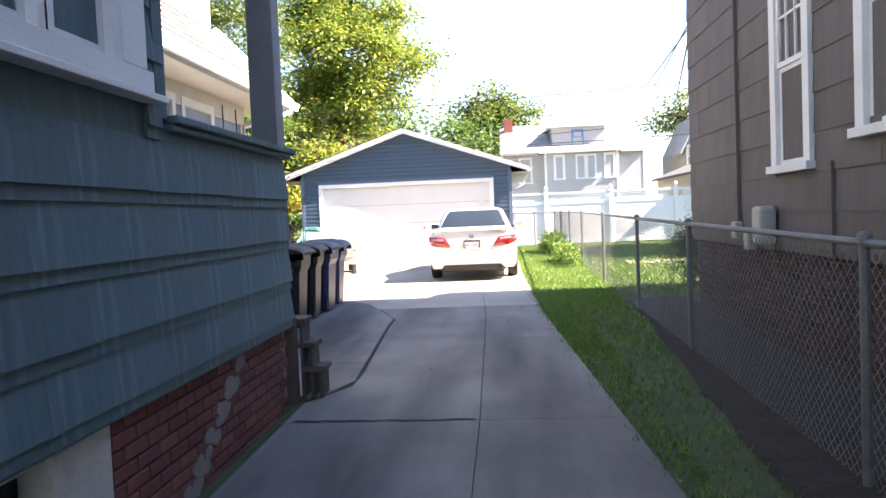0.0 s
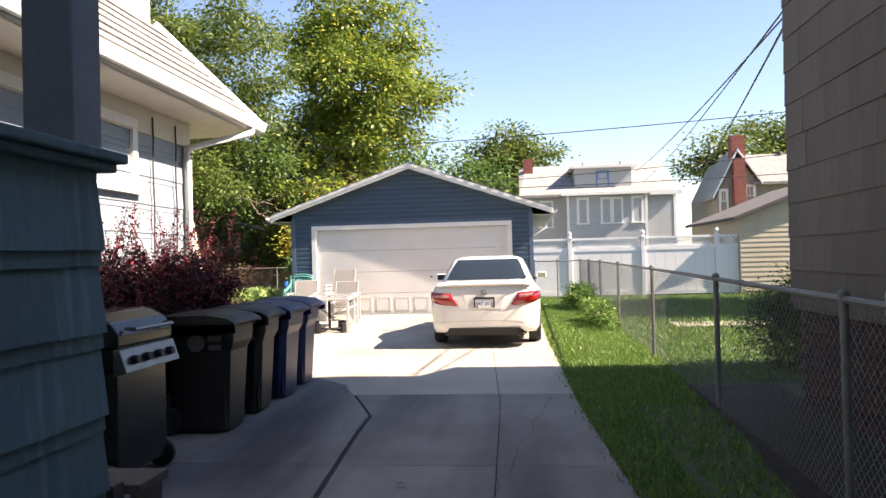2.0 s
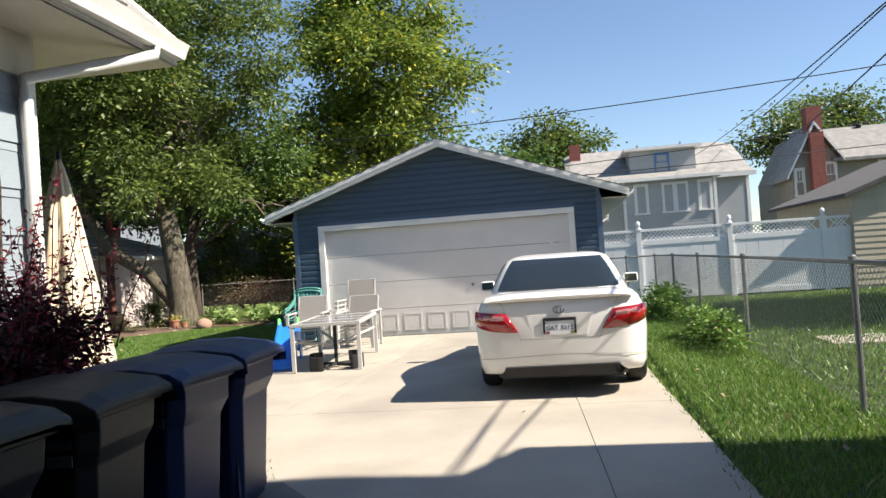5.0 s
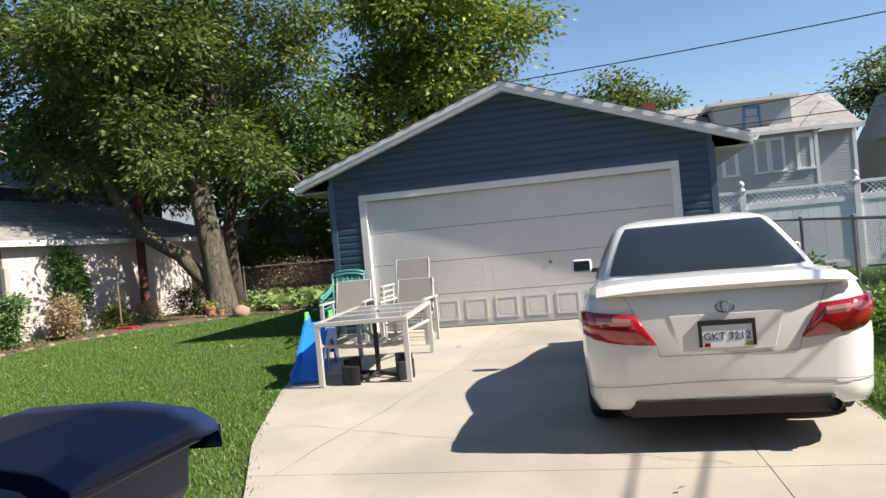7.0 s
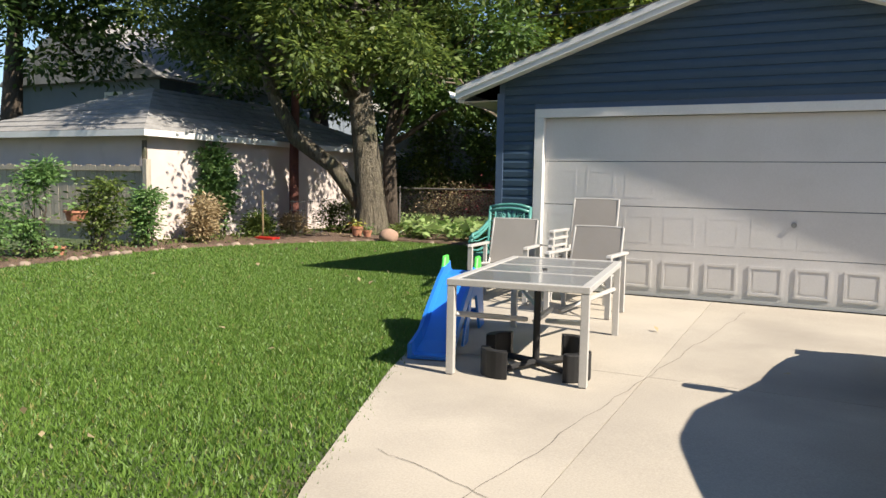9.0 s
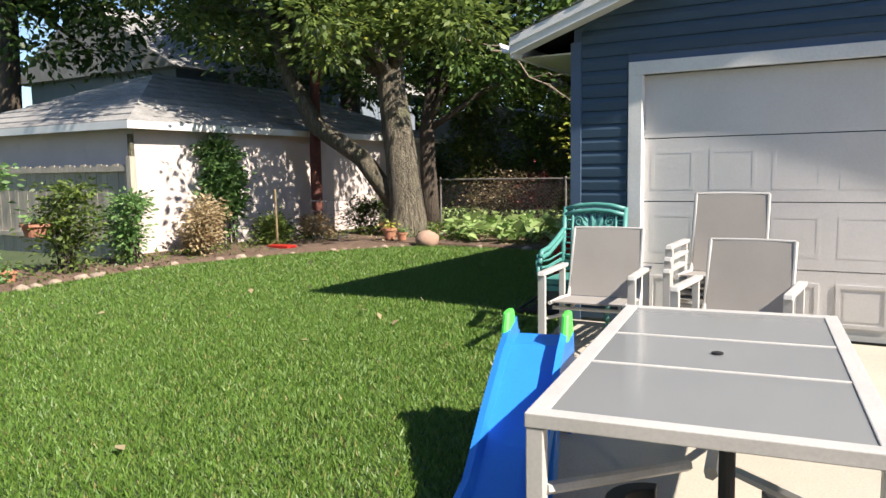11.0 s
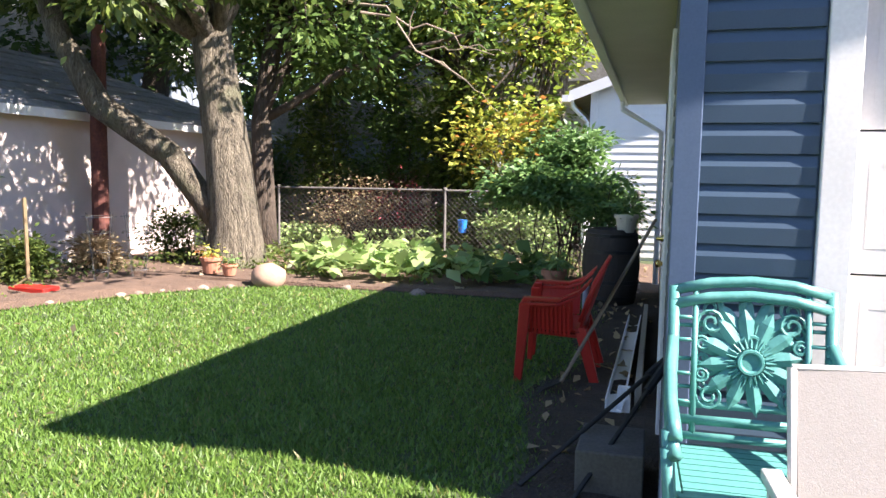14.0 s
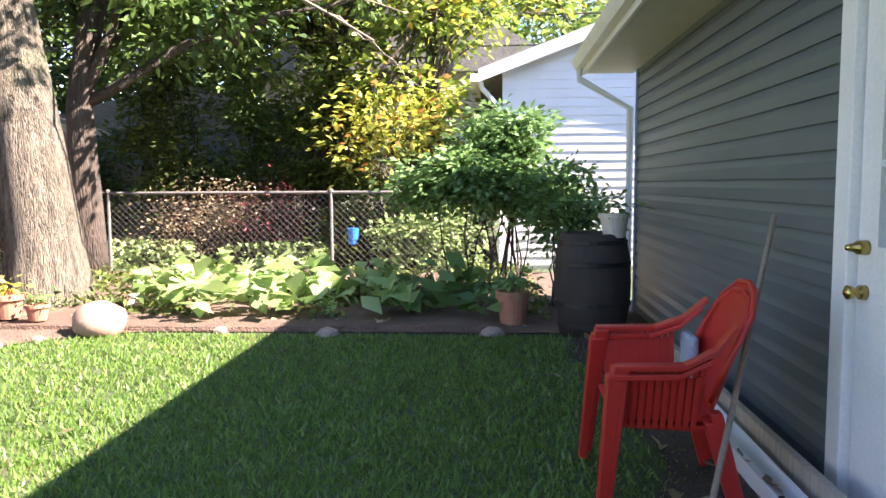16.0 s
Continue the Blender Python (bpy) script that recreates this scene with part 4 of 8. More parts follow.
tree("ash_tree", "tall yellowing green tree behind the garage", None,
     ([(-8.6, 36.5, 0), (-8.5, 36.5, 2.0), (-8.2, 36.4, 5.0), (-7.6, 36.2, 8.0)], [0.45, 0.36, 0.3, 0.18]),
     ((-7.1, 36.0, 9.9), (4.3, 4.2, 6.4)), 330, 120, 0.22, 0.46, M_LEAF_Y, M_BARK, 7, limbs=20, flat=3.2)
tree("oak_tree", "large green tree behind the pale garage, shade in its leaf colour", None,
     ([(-19.5, 36, 0), (-19.4, 36, 3.0), (-19.0, 36, 6.5)], [0.5, 0.4, 0.25]),
     ((-19.0, 35.0, 9.0), (6.5, 4.5, 6.0)), 300, 80, 0.27, 0.6, M_LEAF_SHADE, M_BARK_D, 9, limbs=16, flat=3.6)
tree("oak_tree", "large tree over the neighbour's yard, shade in its leaf colour", None,
     ([(-24.5, 27, 0), (-24.4, 27, 3.0), (-24.0, 27, 6.5)], [0.4, 0.33, 0.2]),
     ((-22.5, 27.5, 8.6), (5.5, 4.5, 4.4)), 210, 80, 0.27, 0.6, M_LEAF_SHADE, M_BARK_D, 11, limbs=14, flat=4.6)
tree("box_elder_tree", "green multi-stemmed tree behind the wire fence", None,
     ([(-10.2, 33.6, 0), (-10.2, 33.6, 1.5), (-10.0, 33.6, 3.2), (-9.6, 33.8, 5.0)], [0.4, 0.3, 0.24, 0.15]),
     ((-10.0, 34.0, 5.2), (3.6, 2.4, 3.4)), 80, 70, 0.19, 0.36, M_LEAF_Y, M_BARK_D, 13, limbs=12, flat=2.0)
tree("young_maple_tree", "slim tree with bright gold-green leaves beside the white garage", None,
     ([(-8.3, 33.2, 0), (-8.3, 33.2, 1.5), (-8.1, 33.1, 3.0), (-7.8, 33.0, 4.3)], [0.12, 0.10, 0.08, 0.05]),
     ((-7.8, 32.9, 4.5), (2.1, 1.1, 1.0)), 62, 22, 0.17, 0.36, M_LEAF_GOLD, M_BARK_D, 14, limbs=12, hollow=0.2, boughs=(((-8.6, 32.4, 3.0), (1.0, 0.6, 0.6), 22),))
# never in view: placed so that its crown shades the neighbour's lawn
tree("oak_tree", "unseen broad green tree, added to shade the neighbour's lawn", None,
     ([(14.5, 20.4, 0), (14.5, 20.4, 3.0), (14.5, 20.4, 6.0)], [0.35, 0.3, 0.2]), ((14.3, 20.6, 8.6), (4.4, 3.8, 3.0)), 170, 70, 0.3, 0.6, M_LEAF_D, M_BARK_D, 16, limbs=10)
tree("street_tree", "round green tree far behind the houses", None,
     ([(-0.5, 62, 0), (-0.5, 62, 5), (-0.4, 62, 8)], [0.4, 0.3, 0.2]), ((-0.5, 62, 8.8), (4.3, 4.0, 3.3)), 105, 90, 0.34, 0.7, M_LEAF, M_BARK_D, 15, limbs=10)
tree("street_tree", "tall thin-crowned tree far behind the houses", None,
     ([(13.5, 58, 0), (13.6, 58, 5), (13.8, 58, 8)], [0.4, 0.3, 0.2]), ((14.5, 58, 8.3), (3.9, 3.5, 3.0)), 52, 60, 0.30, 0.7, M_LEAF, M_BARK_D, 17, limbs=14)
tree("street_tree", "tall thin-crowned tree beyond the brown house", None,
     ([(20.5, 66, 0), (20.6, 66, 5), (20.8, 66, 9)], [0.4, 0.3, 0.2]), ((20.5, 66, 10.0), (5.2, 3.5, 3.3)), 90, 70, 0.34, 0.7, M_LEAF, M_BARK_D, 19, limbs=14)
for i, (x, y, z, rx, rz) in enumerate(((-23, 46, 7, 7, 7), (-10, 50, 7, 6, 6), (-30, 44, 6, 8, 6), (-16, 47, 5.5, 7, 5.5), (-3.5, 50, 4.5, 4, 4.2), (-38, 30, 7, 7, 7))):
    tree("street_tree", "dense dark green tree in yards far behind", None, ([(x, y, 0), (x, y, 3), (x, y, 5)], [0.4, 0.3, 0.2]), ((x, y, z), (rx, 3.5, rz)), 170, 70, 0.34, 0.8, M_LEAF_D, M_BARK_D, 23 + i, limbs=8, hollow=0.3)


def bush(name, label, centre, radii, n, per, leaf, rad, material, seed, twig=M_BARK_D, flat=None, twigs=14, up=0.6, droop=0.0, hollow=0.3):
    t = thing(name, label, "shrub" if "bush" in name or "shrub" in name or "hedge" in name else "plant")
    cl = clumps(centre, radii, n, seed, hollow, flat)
    bm = bmesh.new()
    root = Vector((centre[0], centre[1], gz(centre[1]) - 0.02))
    for i in range(twigs):
        s = root + Vector((random.Random(seed + i).uniform(-0.4, 0.4) * radii[0], random.Random(seed * 2 + i).uniform(-0.4, 0.4) * radii[1], 0))
        limb(bm, s, cl[(i * 13) % len(cl)], 0.014, 0.004, seed + i, 0.05, 4, 5)
    part("stem", bm, twig, t)
    leaves("foliage", spread_leaves(cl, per, rad, seed), leaf, material, t, seed, up=up, droop=droop)
    return t


for i, (x, y, rx, h, mt) in enumerate(((-12.7, 33.2, 1.2, 4.6, M_LEAF), (-11.2, 33.5, 1.1, 4.9, M_LEAF_D), (-9.9, 33.2, 0.9, 4.0, M_LEAF), (-14.8, 33.6, 1.3, 2.4, M_LEAF_D), (-12.6, 34.4, 1.3, 2.2, M_LEAF), (-7.6, 33.6, 1.0, 2.2, M_LEAF), (-9.0, 35.0, 1.2, 2.6, M_LEAF_D), (-12.0, 33.0, 0.8, 1.4, M_LEAF_RED), (-9.4, 32.4, 0.7, 1.1, M_LEAF), (-15.8, 31.5, 1.0, 2.0, M_LEAF_D), (-10.4, 35.8, 1.2, 3.4, M_LEAF_Y))):
    bush("undergrowth_shrub", "tall tangled shrub behind the wire fence", (x, y, h * 0.55), (rx, 0.7, h * 0.55), 110, 46, 0.13, 0.2, mt, 180 + i, twigs=16)
# barberry hedge by the pale wall, with long shoots
for k, yb in enumerate((8.6, 9.6, 10.4)):
    b = bush("barberry_bush", "dark red barberry bush with long arching shoots beside the pale wall", (-3.46, yb, 0.95), (0.54, 0.75, 0.88), 240, 75, 0.05, 0.09, M_LEAF_RED, 31 + k, hollow=0.2, twigs=8)
    r = random.Random(60 + k)
    bm, cs = bmesh.new(), []
    for i in range(36):
        a = Vector((-3.42 + r.uniform(-0.35, 0.35), yb + r.uniform(-0.5, 0.5), 1.2))
        e = a + Vector((r.uniform(-0.3, 0.3), r.uniform(-0.35, 0.35), r.uniform(0.4, 0.95)))
        limb(bm, a, e, 0.005, 0.002, i + k * 99, 0.0, 4, 4)
        cs += [tuple(a.lerp(e, r.random() ** 1.3) + Vector((r.uniform(-0.03, 0.03), r.uniform(-0.03, 0.03), 0))) for _ in range(70)]
    part("shoot", bm, M_LEAF_RED, b, "thin arching shoots")
    leaves("shoot_leaves", cs, 0.036, M_LEAF_RED, b, 70 + k)
# house bush: leaf colour carries the shade of the wall
bush("hedge_bush", "dense green bush beside the taupe house, leaves darkened for its shade", (3.45, 12.0, 0.72), (0.95, 0.75, 0.75), 190, 75, 0.05, 0.12, M_LEAF_SHADE, 41)
bush("evergreen_shrub", "small evergreen shrub on the lawn's edge", (-3.95, 12.2, 0.6), (0.28, 0.28, 0.45), 60, 60, 0.06, 0.1, M_LEAF_D, 42)
bush("vine_bush", "leafy green vine mounded over a low support", (-7.25, 28.7, 1.42), (1.0, 0.7, 0.5), 170, 50, 0.10, 0.17, M_LEAF_V, 43, droop=0.3, twigs=4)
bush("vine_bush", "upper mound of leafy green vine", (-7.0, 28.9, 2.0), (0.55, 0.45, 0.45), 50, 45, 0.10, 0.13, M_LEAF_V, 44)
bush("vine_bush", "trailing green vine by the dark barrel", (-6.35, 28.0, 1.25), (0.5, 0.4, 0.5), 45, 45, 0.09, 0.13, M_LEAF_V, 45)
bush("sumac_shrub", "small tree with orange and yellow autumn leaves behind the fence", (-8.6, 31.9, 2.35), (1.5, 0.9, 0.9), 80, 14, 0.14, 0.3, M_LEAF_ORANGE, 46, twigs=18)
bush("ornamental_shrub", "bright yellow-green shrub behind the wire fence", (-8.2, 31.6, 1.0), (1.1, 0.5, 0.7), 60, 40, 0.12, 0.16, M_LEAF_HOSTA, 47)
bush("undergrowth_shrub", "brown dry undergrowth behind the wire fence", (-11.6, 32.2, 0.9), (1.6, 0.6, 0.9), 90, 26, 0.07, 0.2, M_LEAF_DRY, 48, twigs=70)
bush("undergrowth_shrub", "dark red undergrowth behind the wire fence", (-10.6, 32.0, 0.8), (0.9, 0.5, 0.8), 60, 26, 0.07, 0.17, M_LEAF_RED, 49, twigs=40)
bush("undergrowth_shrub", "low green shrub at the big tree's foot", (-13.3, 28.4, 0.65), (0.7, 0.4, 0.5), 60, 35, 0.07, 0.13, M_LEAF, 50)
bush("climbing_vine", "green climbing vine on the pale garage wall", (-14.25, 25.1, 1.5), (0.16, 0.5, 1.15), 150, 34, 0.12, 0.11, M_LEAF_V, 51, up=0.0)
bush("hedge_bush", "low dark hedge along the beige garage", (9.2, 26.7, 0.45), (2.3, 0.5, 0.45), 120, 50, 0.07, 0.14, M_LEAF_D, 52)
bush("weed_shrub", "tall green weeds along the wire fence", (1.55, 18.0, 0.35), (0.25, 1.8, 0.45), 90, 40, 0.08, 0.1, M_GRASS, 53)
bush("weed_shrub", "tall green weeds along the wire fence", (1.5, 22.5, 0.4), (0.35, 2.6, 0.5), 130, 40, 0.09, 0.12, M_GRASS, 54)
for i, (x, y, rx, h, mt) in enumerate(((-13.1, 20.0, 0.6, 1.6, M_LEAF_V), (-13.3, 21.2, 0.55, 1.6, M_LEAF), (-13.3, 22.3, 0.5, 1.3, M_LEAF_V), (-13.5, 23.5, 0.6, 1.3, M_LEAF_DRY), (-13.5, 24.3, 0.5, 1.1, M_LEAF_DRY), (-13.5, 25.6, 0.35, 0.7, M_LEAF), (-13.2, 19.0, 0.6, 1.4, M_LEAF_V), (-13.4, 26.6, 0.35, 0.5, M_LEAF_DRY))):
    bush("garden_plant", ("dry tan bean plants" if mt is M_LEAF_DRY else "leafy green tomato plant") + " in the bed by the pale garage", (x, y, h * 0.55 + 0.1), (rx * 0.9, rx * 0.7, h * 0.55), 58, 40, 0.085, 0.13, mt, 80 + i, twigs=16)
r = random.Random(91)
for i in range(18):
    x = -10.6 + (i % 11) * 0.36 + r.uniform(-0.1, 0.1)
    y = 27.2 + 0.5 * r.random() + (0.5 if i % 3 == 0 else 0) + (0.9 if i > 10 else 0)
    big = i in (1, 2, 4, 5, 6, 8, 9, 12, 14)
    h = thing("hosta_plant", "broad-leaved bright green hosta in the bed" if not 7 < i < 11 else "broad-leaved green hosta, leaves coloured darker for shade", "plant", "hostas in the bed")
    pts = []
    for k in range(46 if big else 24):
        a, q = r.uniform(0, 6.28), r.uniform(0.05, 0.42 if big else 0.3)
        pts.append((x + q * math.cos(a), y + q * math.sin(a), gz(y) + 0.12 + (0.52 if big else 0.34) * (1 - q * 1.8) * r.random() + 0.02))
    # hostas 8 to 10 take the darker vine leaf colour to stand for shade
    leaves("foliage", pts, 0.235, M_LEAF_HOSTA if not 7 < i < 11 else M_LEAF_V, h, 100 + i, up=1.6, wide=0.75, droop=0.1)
r = np.random.default_rng(5)
low = np.column_stack([r.uniform(-13.2, -6.6, 9000), r.uniform(27.0, 30.7, 9000), r.uniform(0.2, 0.42, 9000)])
low = low[[noise.noise(Vector((p[0] * 1.3, p[1] * 1.3, 7))) > 0.02 for p in low]]
dry = np.column_stack([r.uniform(-13.2, -5.9, 1500), r.uniform(21.5, 30.7, 1500), np.full(1500, 0.24)])
dry = dry[(dry[:, 1] > 26.75) | (dry[:, 0] > -6.4)]
tagged(leaves("leaf_litter", dry, 0.09, M_LEAF_DRY, None, 15, up=2.5, wide=0.6), "dry leaf litter on the earth", "leaves", kind="stuff")
bedcov = leaves("ground_cover", low, 0.09, M_LEAF, None, 12, up=1.0)
tagged(bedcov, "mixed low green ground cover plants in the bed", "plants", kind="stuff")
# added cover in the brightest leaf colour, standing for sunlit undergrowth
wild = np.column_stack([r.uniform(-14.0, -7.2, 9000), r.uniform(31.0, 34.6, 9000), r.uniform(0.2, 0.62, 9000)])
wild = wild[[noise.noise(Vector((p[0] * 0.9, p[1] * 0.9, 3))) > -0.02 for p in wild]]
tagged(leaves("wild_cover", wild, 0.11, M_LEAF_HOSTA, None, 21, up=1.4, wide=0.7), "low weeds and ivy behind the wire fence, coloured bright as if sunlit", "plants", kind="stuff")
low = np.column_stack([r.uniform(-13.9, -12.6, 1500), r.uniform(18.5, 27.3, 1500), r.uniform(0.18, 0.4, 1500)])
tagged(leaves("bed_plants", low, 0.07, M_LEAF, None, 13, up=1.0), "low green seedlings and weeds in the garden bed", "plants", kind="stuff")


def in_drive(x, y):
    return (x > np.interp(y, [11.2, 11.6, 13.5, 14.7, 16.6, 19.5, 21.1], [-2.95, -2.55, -3.4, -3.98, -4.66, -5.5, -5.78]) - 0.0) & (x < np.interp(y, [-8, 3.2, 10, 15, 21.1], [1.4, 0.95, 0.56, 0.44, 0.38])) & (y < 21.1)


def bed_line(y):
    return np.interp(y, [14, 18.6, 22.1, 23.9, 25.2, 26.2, 26.6], [-12.3, -12.3, -12.7, -12.2, -11.6, -10.9, -10.2])


def grass(x0, x1, y0, y1, n, h, seed, width=0.006, soft=False):
    r = np.random.default_rng(seed)
    if soft:
        x, y = r.normal((x0 + x1) / 2, (x1 - x0) / 2, n), r.normal((y0 + y1) / 2, (y1 - y0) / 2, n)
    else:
        x, y = r.uniform(x0, x1, n), r.uniform(y0, y1, n)
    jit = r.normal(size=n) * 0.05
    ok = ~in_drive(x + jit, y) & ~((x > -5.75) & (x < 0.36) & (y > 21) & (y < 28)) & (x > bed_line(y)) & ~((y > 26.55) & (x < -5.7)) & ~((x < -3.85) & (y < 11.4)) & ~((x > -6.5 + jit * 4) & (x < -5.7) & (y > 21.1)) & ((x < 0.5) | (y > 7) | (r.random(n) < 0.15 + y / 14)) & ((x < 1.1) | (y > 10) | (r.random(n) < 0.3)) & ~((x > np.interp(y, [2, 6, 9], [1.37, 1.52, 1.76])) & (y < 11.2))
    x, y = x[ok], y[ok]
    n = len(x)
    z = np.interp(y, [1, 14, 21], [0.0, 0.15, 0.2])
    patch = np.array([noise.noise(Vector((a * 0.5, b * 0.5, 0))) for a, b in zip(x[::40], y[::40])])
    patch = np.repeat(patch, 40)[:n]
    H = h * r.uniform(0.5, 1.25, n) * (1 + 0.25 * np.pad(patch, (0, n - len(patch))))
    a = r.uniform(0, 2 * np.pi, n)
    lean = r.normal(size=(n, 2)) * 0.45 * H[:, None]
    w = width * r.uniform(0.7, 1.4, n)
    base = np.column_stack([x, y, z - 0.004])
    side = np.column_stack([np.cos(a), np.sin(a), np.zeros(n)]) * w[:, None]
    tip = base + np.column_stack([lean, H])
    return np.stack([base - side, base + side, tip], axis=1).reshape(-1, 3)


co = np.concatenate([grass(-7.0, -4.0, 14.0, 19.5, 170000, 0.036, 1, 0.005, True), grass(-12.8, -2.5, 11.5, 27.2, 260000, 0.042, 2, 0.009), grass(-9.5, -6.5, 17, 23, 130000, 0.038, 5, 0.006, True), grass(0.4, 1.9, -1, 27, 90000, 0.055, 3, 0.008), grass(1.9, 9, 9, 27, 60000, 0.07, 4, 0.014), grass(-13, -4, 9, 14, 16000, 0.07, 6, 0.012)])
tagged(raw_mesh("grass", co, 3, M_GRASS), "short mown green lawn grass", "grass", kind="stuff")
r = np.random.default_rng(8)
n = 150
x, y = r.uniform(-11.5, 1.6, n), r.uniform(2, 26.5, n)
ok = (~in_drive(x, y) | (r.random(n) < 0.15)) & ~((x > -5.75) & (x < 0.36) & (y > 21)) & ~((x < -1.5) & (y < 11.5))
x, y = x[ok], y[ok]
tagged(leaves("fallen_leaves", np.column_stack([x, y, np.interp(y, [1, 14, 21], [0.0, 0.15, 0.2]) + 0.05]), 0.08, M_LEAF_DRY, None, 14, up=3, wide=0.7), "scattered dry fallen leaves", "leaves", kind="stuff")


# ---- fences, neighbours, distance ----
M_FENCEDARK = mat("weathered_wire", (0.20, 0.19, 0.175), (0.12, 0.11, 0.10), scale=8, fine=90, rough=0.8, bump=0.1)


def chain_fence(name, label, a, b, height, posts, cell=0.057, mesh_r=0.0018, metal=None):
    metal = metal or M_GALV
    """A wire-mesh fence from a to b, with posts at the given lengths along it."""
    f = thing(name, label, "fence")
    a, b = Vector((*a, 0)), Vector((*b, 0))
    L = (b - a).length
    d = (b - a) / L
    at = lambda u, z: (a.x + d.x * u, a.y + d.y * u, gz(a.y + d.y * u) + z)
    H = height - 0.03
    bm = bmesh.new()
    pitch = cell * 1.3
    u = -H
    while u < L:
        for s in (1, -1):
            u0, u1 = (u, u + H) if s > 0 else (u + H, u)
            z0, z1 = 0.03, H
            lo, hi = min(u0, u1), max(u0, u1)
            if hi <= 0 or lo >= L:
                continue
            f0, f1 = 0.0, 1.0
            for lim in (0, L):
                t = (lim - u0) / (u1 - u0)
                if 0 < t < 1:
                    if (lim == 0) == (u1 > u0):
                        f0 = max(f0, t)
                    else:
                        f1 = min(f1, t)
            if f1 - f0 > 0.01:
                p = lambda t: at(u0 + (u1 - u0) * t, z0 + (z1 - z0) * t)
                tube(bm, [p(f0), p(f1)], mesh_r, 3, cap=False)
        u += pitch
    part("wire_mesh", bm, metal, f, "woven wire mesh")["kind"] = "stuff"
    for u in posts:
        simple("post", lambda bm: (tube(bm, [at(u, -0.05), at(u, height + 0.02)], 0.025, 10), tube(bm, [at(u, height + 0.01), at(u, height + 0.04), at(u, height + 0.055)], [0.036, 0.034, 0.015], 10)), metal, f, "grey steel post")
    simple("top_rail", lambda bm: tube(bm, [at(L * i / 8, height) for i in range(9)], 0.021, 8), metal, f, "grey steel top rail")
    return f


chain_fence("chain_link_fence", "galvanised chain-link fence along the driveway's grass edge", (1.82, -1.5), (1.82, 26.0), 1.21, [1.8, 5.15, 8.6, 11.35, 14.75, 18.4, 21.6, 24.5, 27.5])
chain_fence("chain_link_fence", "short galvanised chain-link fence beside the garage", (0.38, 26.0), (1.79, 26.0), 1.21, [0.05, 0.75])
chain_fence("chain_link_fence", "dark weathered chain-link fence behind the flower bed", (-14.5, 30.9), (-6.0, 30.9), 1.18, [0.1, 1.75, 5.05, 8.4], cell=0.075, mesh_r=0.0032, metal=M_FENCEDARK)


def vinyl_fence():
    f = thing("vinyl_fence", "white vinyl privacy fence with lattice top and ball-capped posts", "fence")
    y0, P = 27.5, [-0.72, 1.62, 3.97, 6.3]
    g = gz(30)
    for x in P:
        simple("post", lambda bm: (box(bm, x - 0.065, x + 0.065, y0 - 0.065, y0 + 0.065, g - 0.05, g + 1.9), box(bm, x - 0.085, x + 0.085, y0 - 0.085, y0 + 0.085, g + 1.9, g + 1.93)), M_VINYL, f, "", 0.004)
        simple("post_cap", lambda bm: lathe(bm, [(0.07, 0), (0.075, 0.03), (0.035, 0.05), (0.03, 0.07), (0.06, 0.1), (0.068, 0.14), (0.05, 0.19), (0.01, 0.22)], 12, (x, y0, g + 1.93)), M_VINYL, f, "white ball finial", smooth=True)
    for a, b in zip(P, P[1:] + [6.95]):
        a, b = a + 0.065, b - (0.065 if b < 6.9 else 0)
        for c0, c1 in ((1.48, 1.62), (1.85, 1.92), (0.05, 0.19)):
            boxpart("rail", (a, b, y0 - 0.035, y0 + 0.035, g + c0, g + c1), M_VINYL, f, "", 0.004)
        n = max(1, int((b - a) / 0.28))
        w = (b - a) / n
        for k in range(n):
            piece("board", ("vb", round(w, 3)), lambda bm: (box(bm, 0.003, w - 0.003, -0.02, 0.02, 0, 1.3)), M_VINYL, f, pose(a + k * w, y0, g + 0.185))

        def lattice(bm):
            u = a - 0.23
            while u < b:
                for s in (1, -1):
                    p0, p1 = (u, u + 0.23) if s > 0 else (u + 0.23, u)
                    if min(p0, p1) > a and max(p0, p1) < b:
                        o = 0.006 * s
                        hexa(bm, [(p0 - 0.02, y0 - 0.004 + o, g + 1.62), (p0 + 0.02, y0 - 0.004 + o, g + 1.62), (p0 + 0.02, y0 + 0.004 + o, g + 1.62), (p0 - 0.02, y0 + 0.004 + o, g + 1.62), (p1 - 0.02, y0 - 0.004 + o, g + 1.85), (p1 + 0.02, y0 - 0.004 + o, g + 1.85), (p1 + 0.02, y0 + 0.004 + o, g + 1.85), (p1 - 0.02, y0 + 0.004 + o, g + 1.85)])
                u += 0.11

        simple("lattice", lattice, M_VINYL, f, "white diagonal lattice")


vinyl_fence()

M_FENCEWOOD = mat("grey_fence_wood", (0.46, 0.41, 0.33), (0.30, 0.265, 0.21), scale=3, fine=40, rough=0.95, bump=0.6, stretch=(12, 12, 1), obj=0.12)
wf = thing("wooden_fence", "weathered grey board fence with a crossing rail, worn and leaning", "fence")
for i in range(42):
    x = -14.15 - i * 0.145
    piece("picket", ("pk", i % 3), lambda bm: box(bm, 0, 0.136, -0.011, 0.011, 0, 1.55 + 0.02 * (i % 3)), M_FENCEWOOD, wf, pose(x, 22.85 + 0.004 * (i % 2), gz(22), 0, 0, 0))
for z in (0.5, 1.66):
    boxpart("rail", (-20.2, -14.0, 22.79, 22.83, z, z + 0.09), M_FENCEWOOD, wf, "weathered rail")
boxpart("fence_post", (-14.02, -13.91, 22.78, 22.9, 0.15, 1.9), M_FENCEWOOD, wf, "weathered post", 0.006)

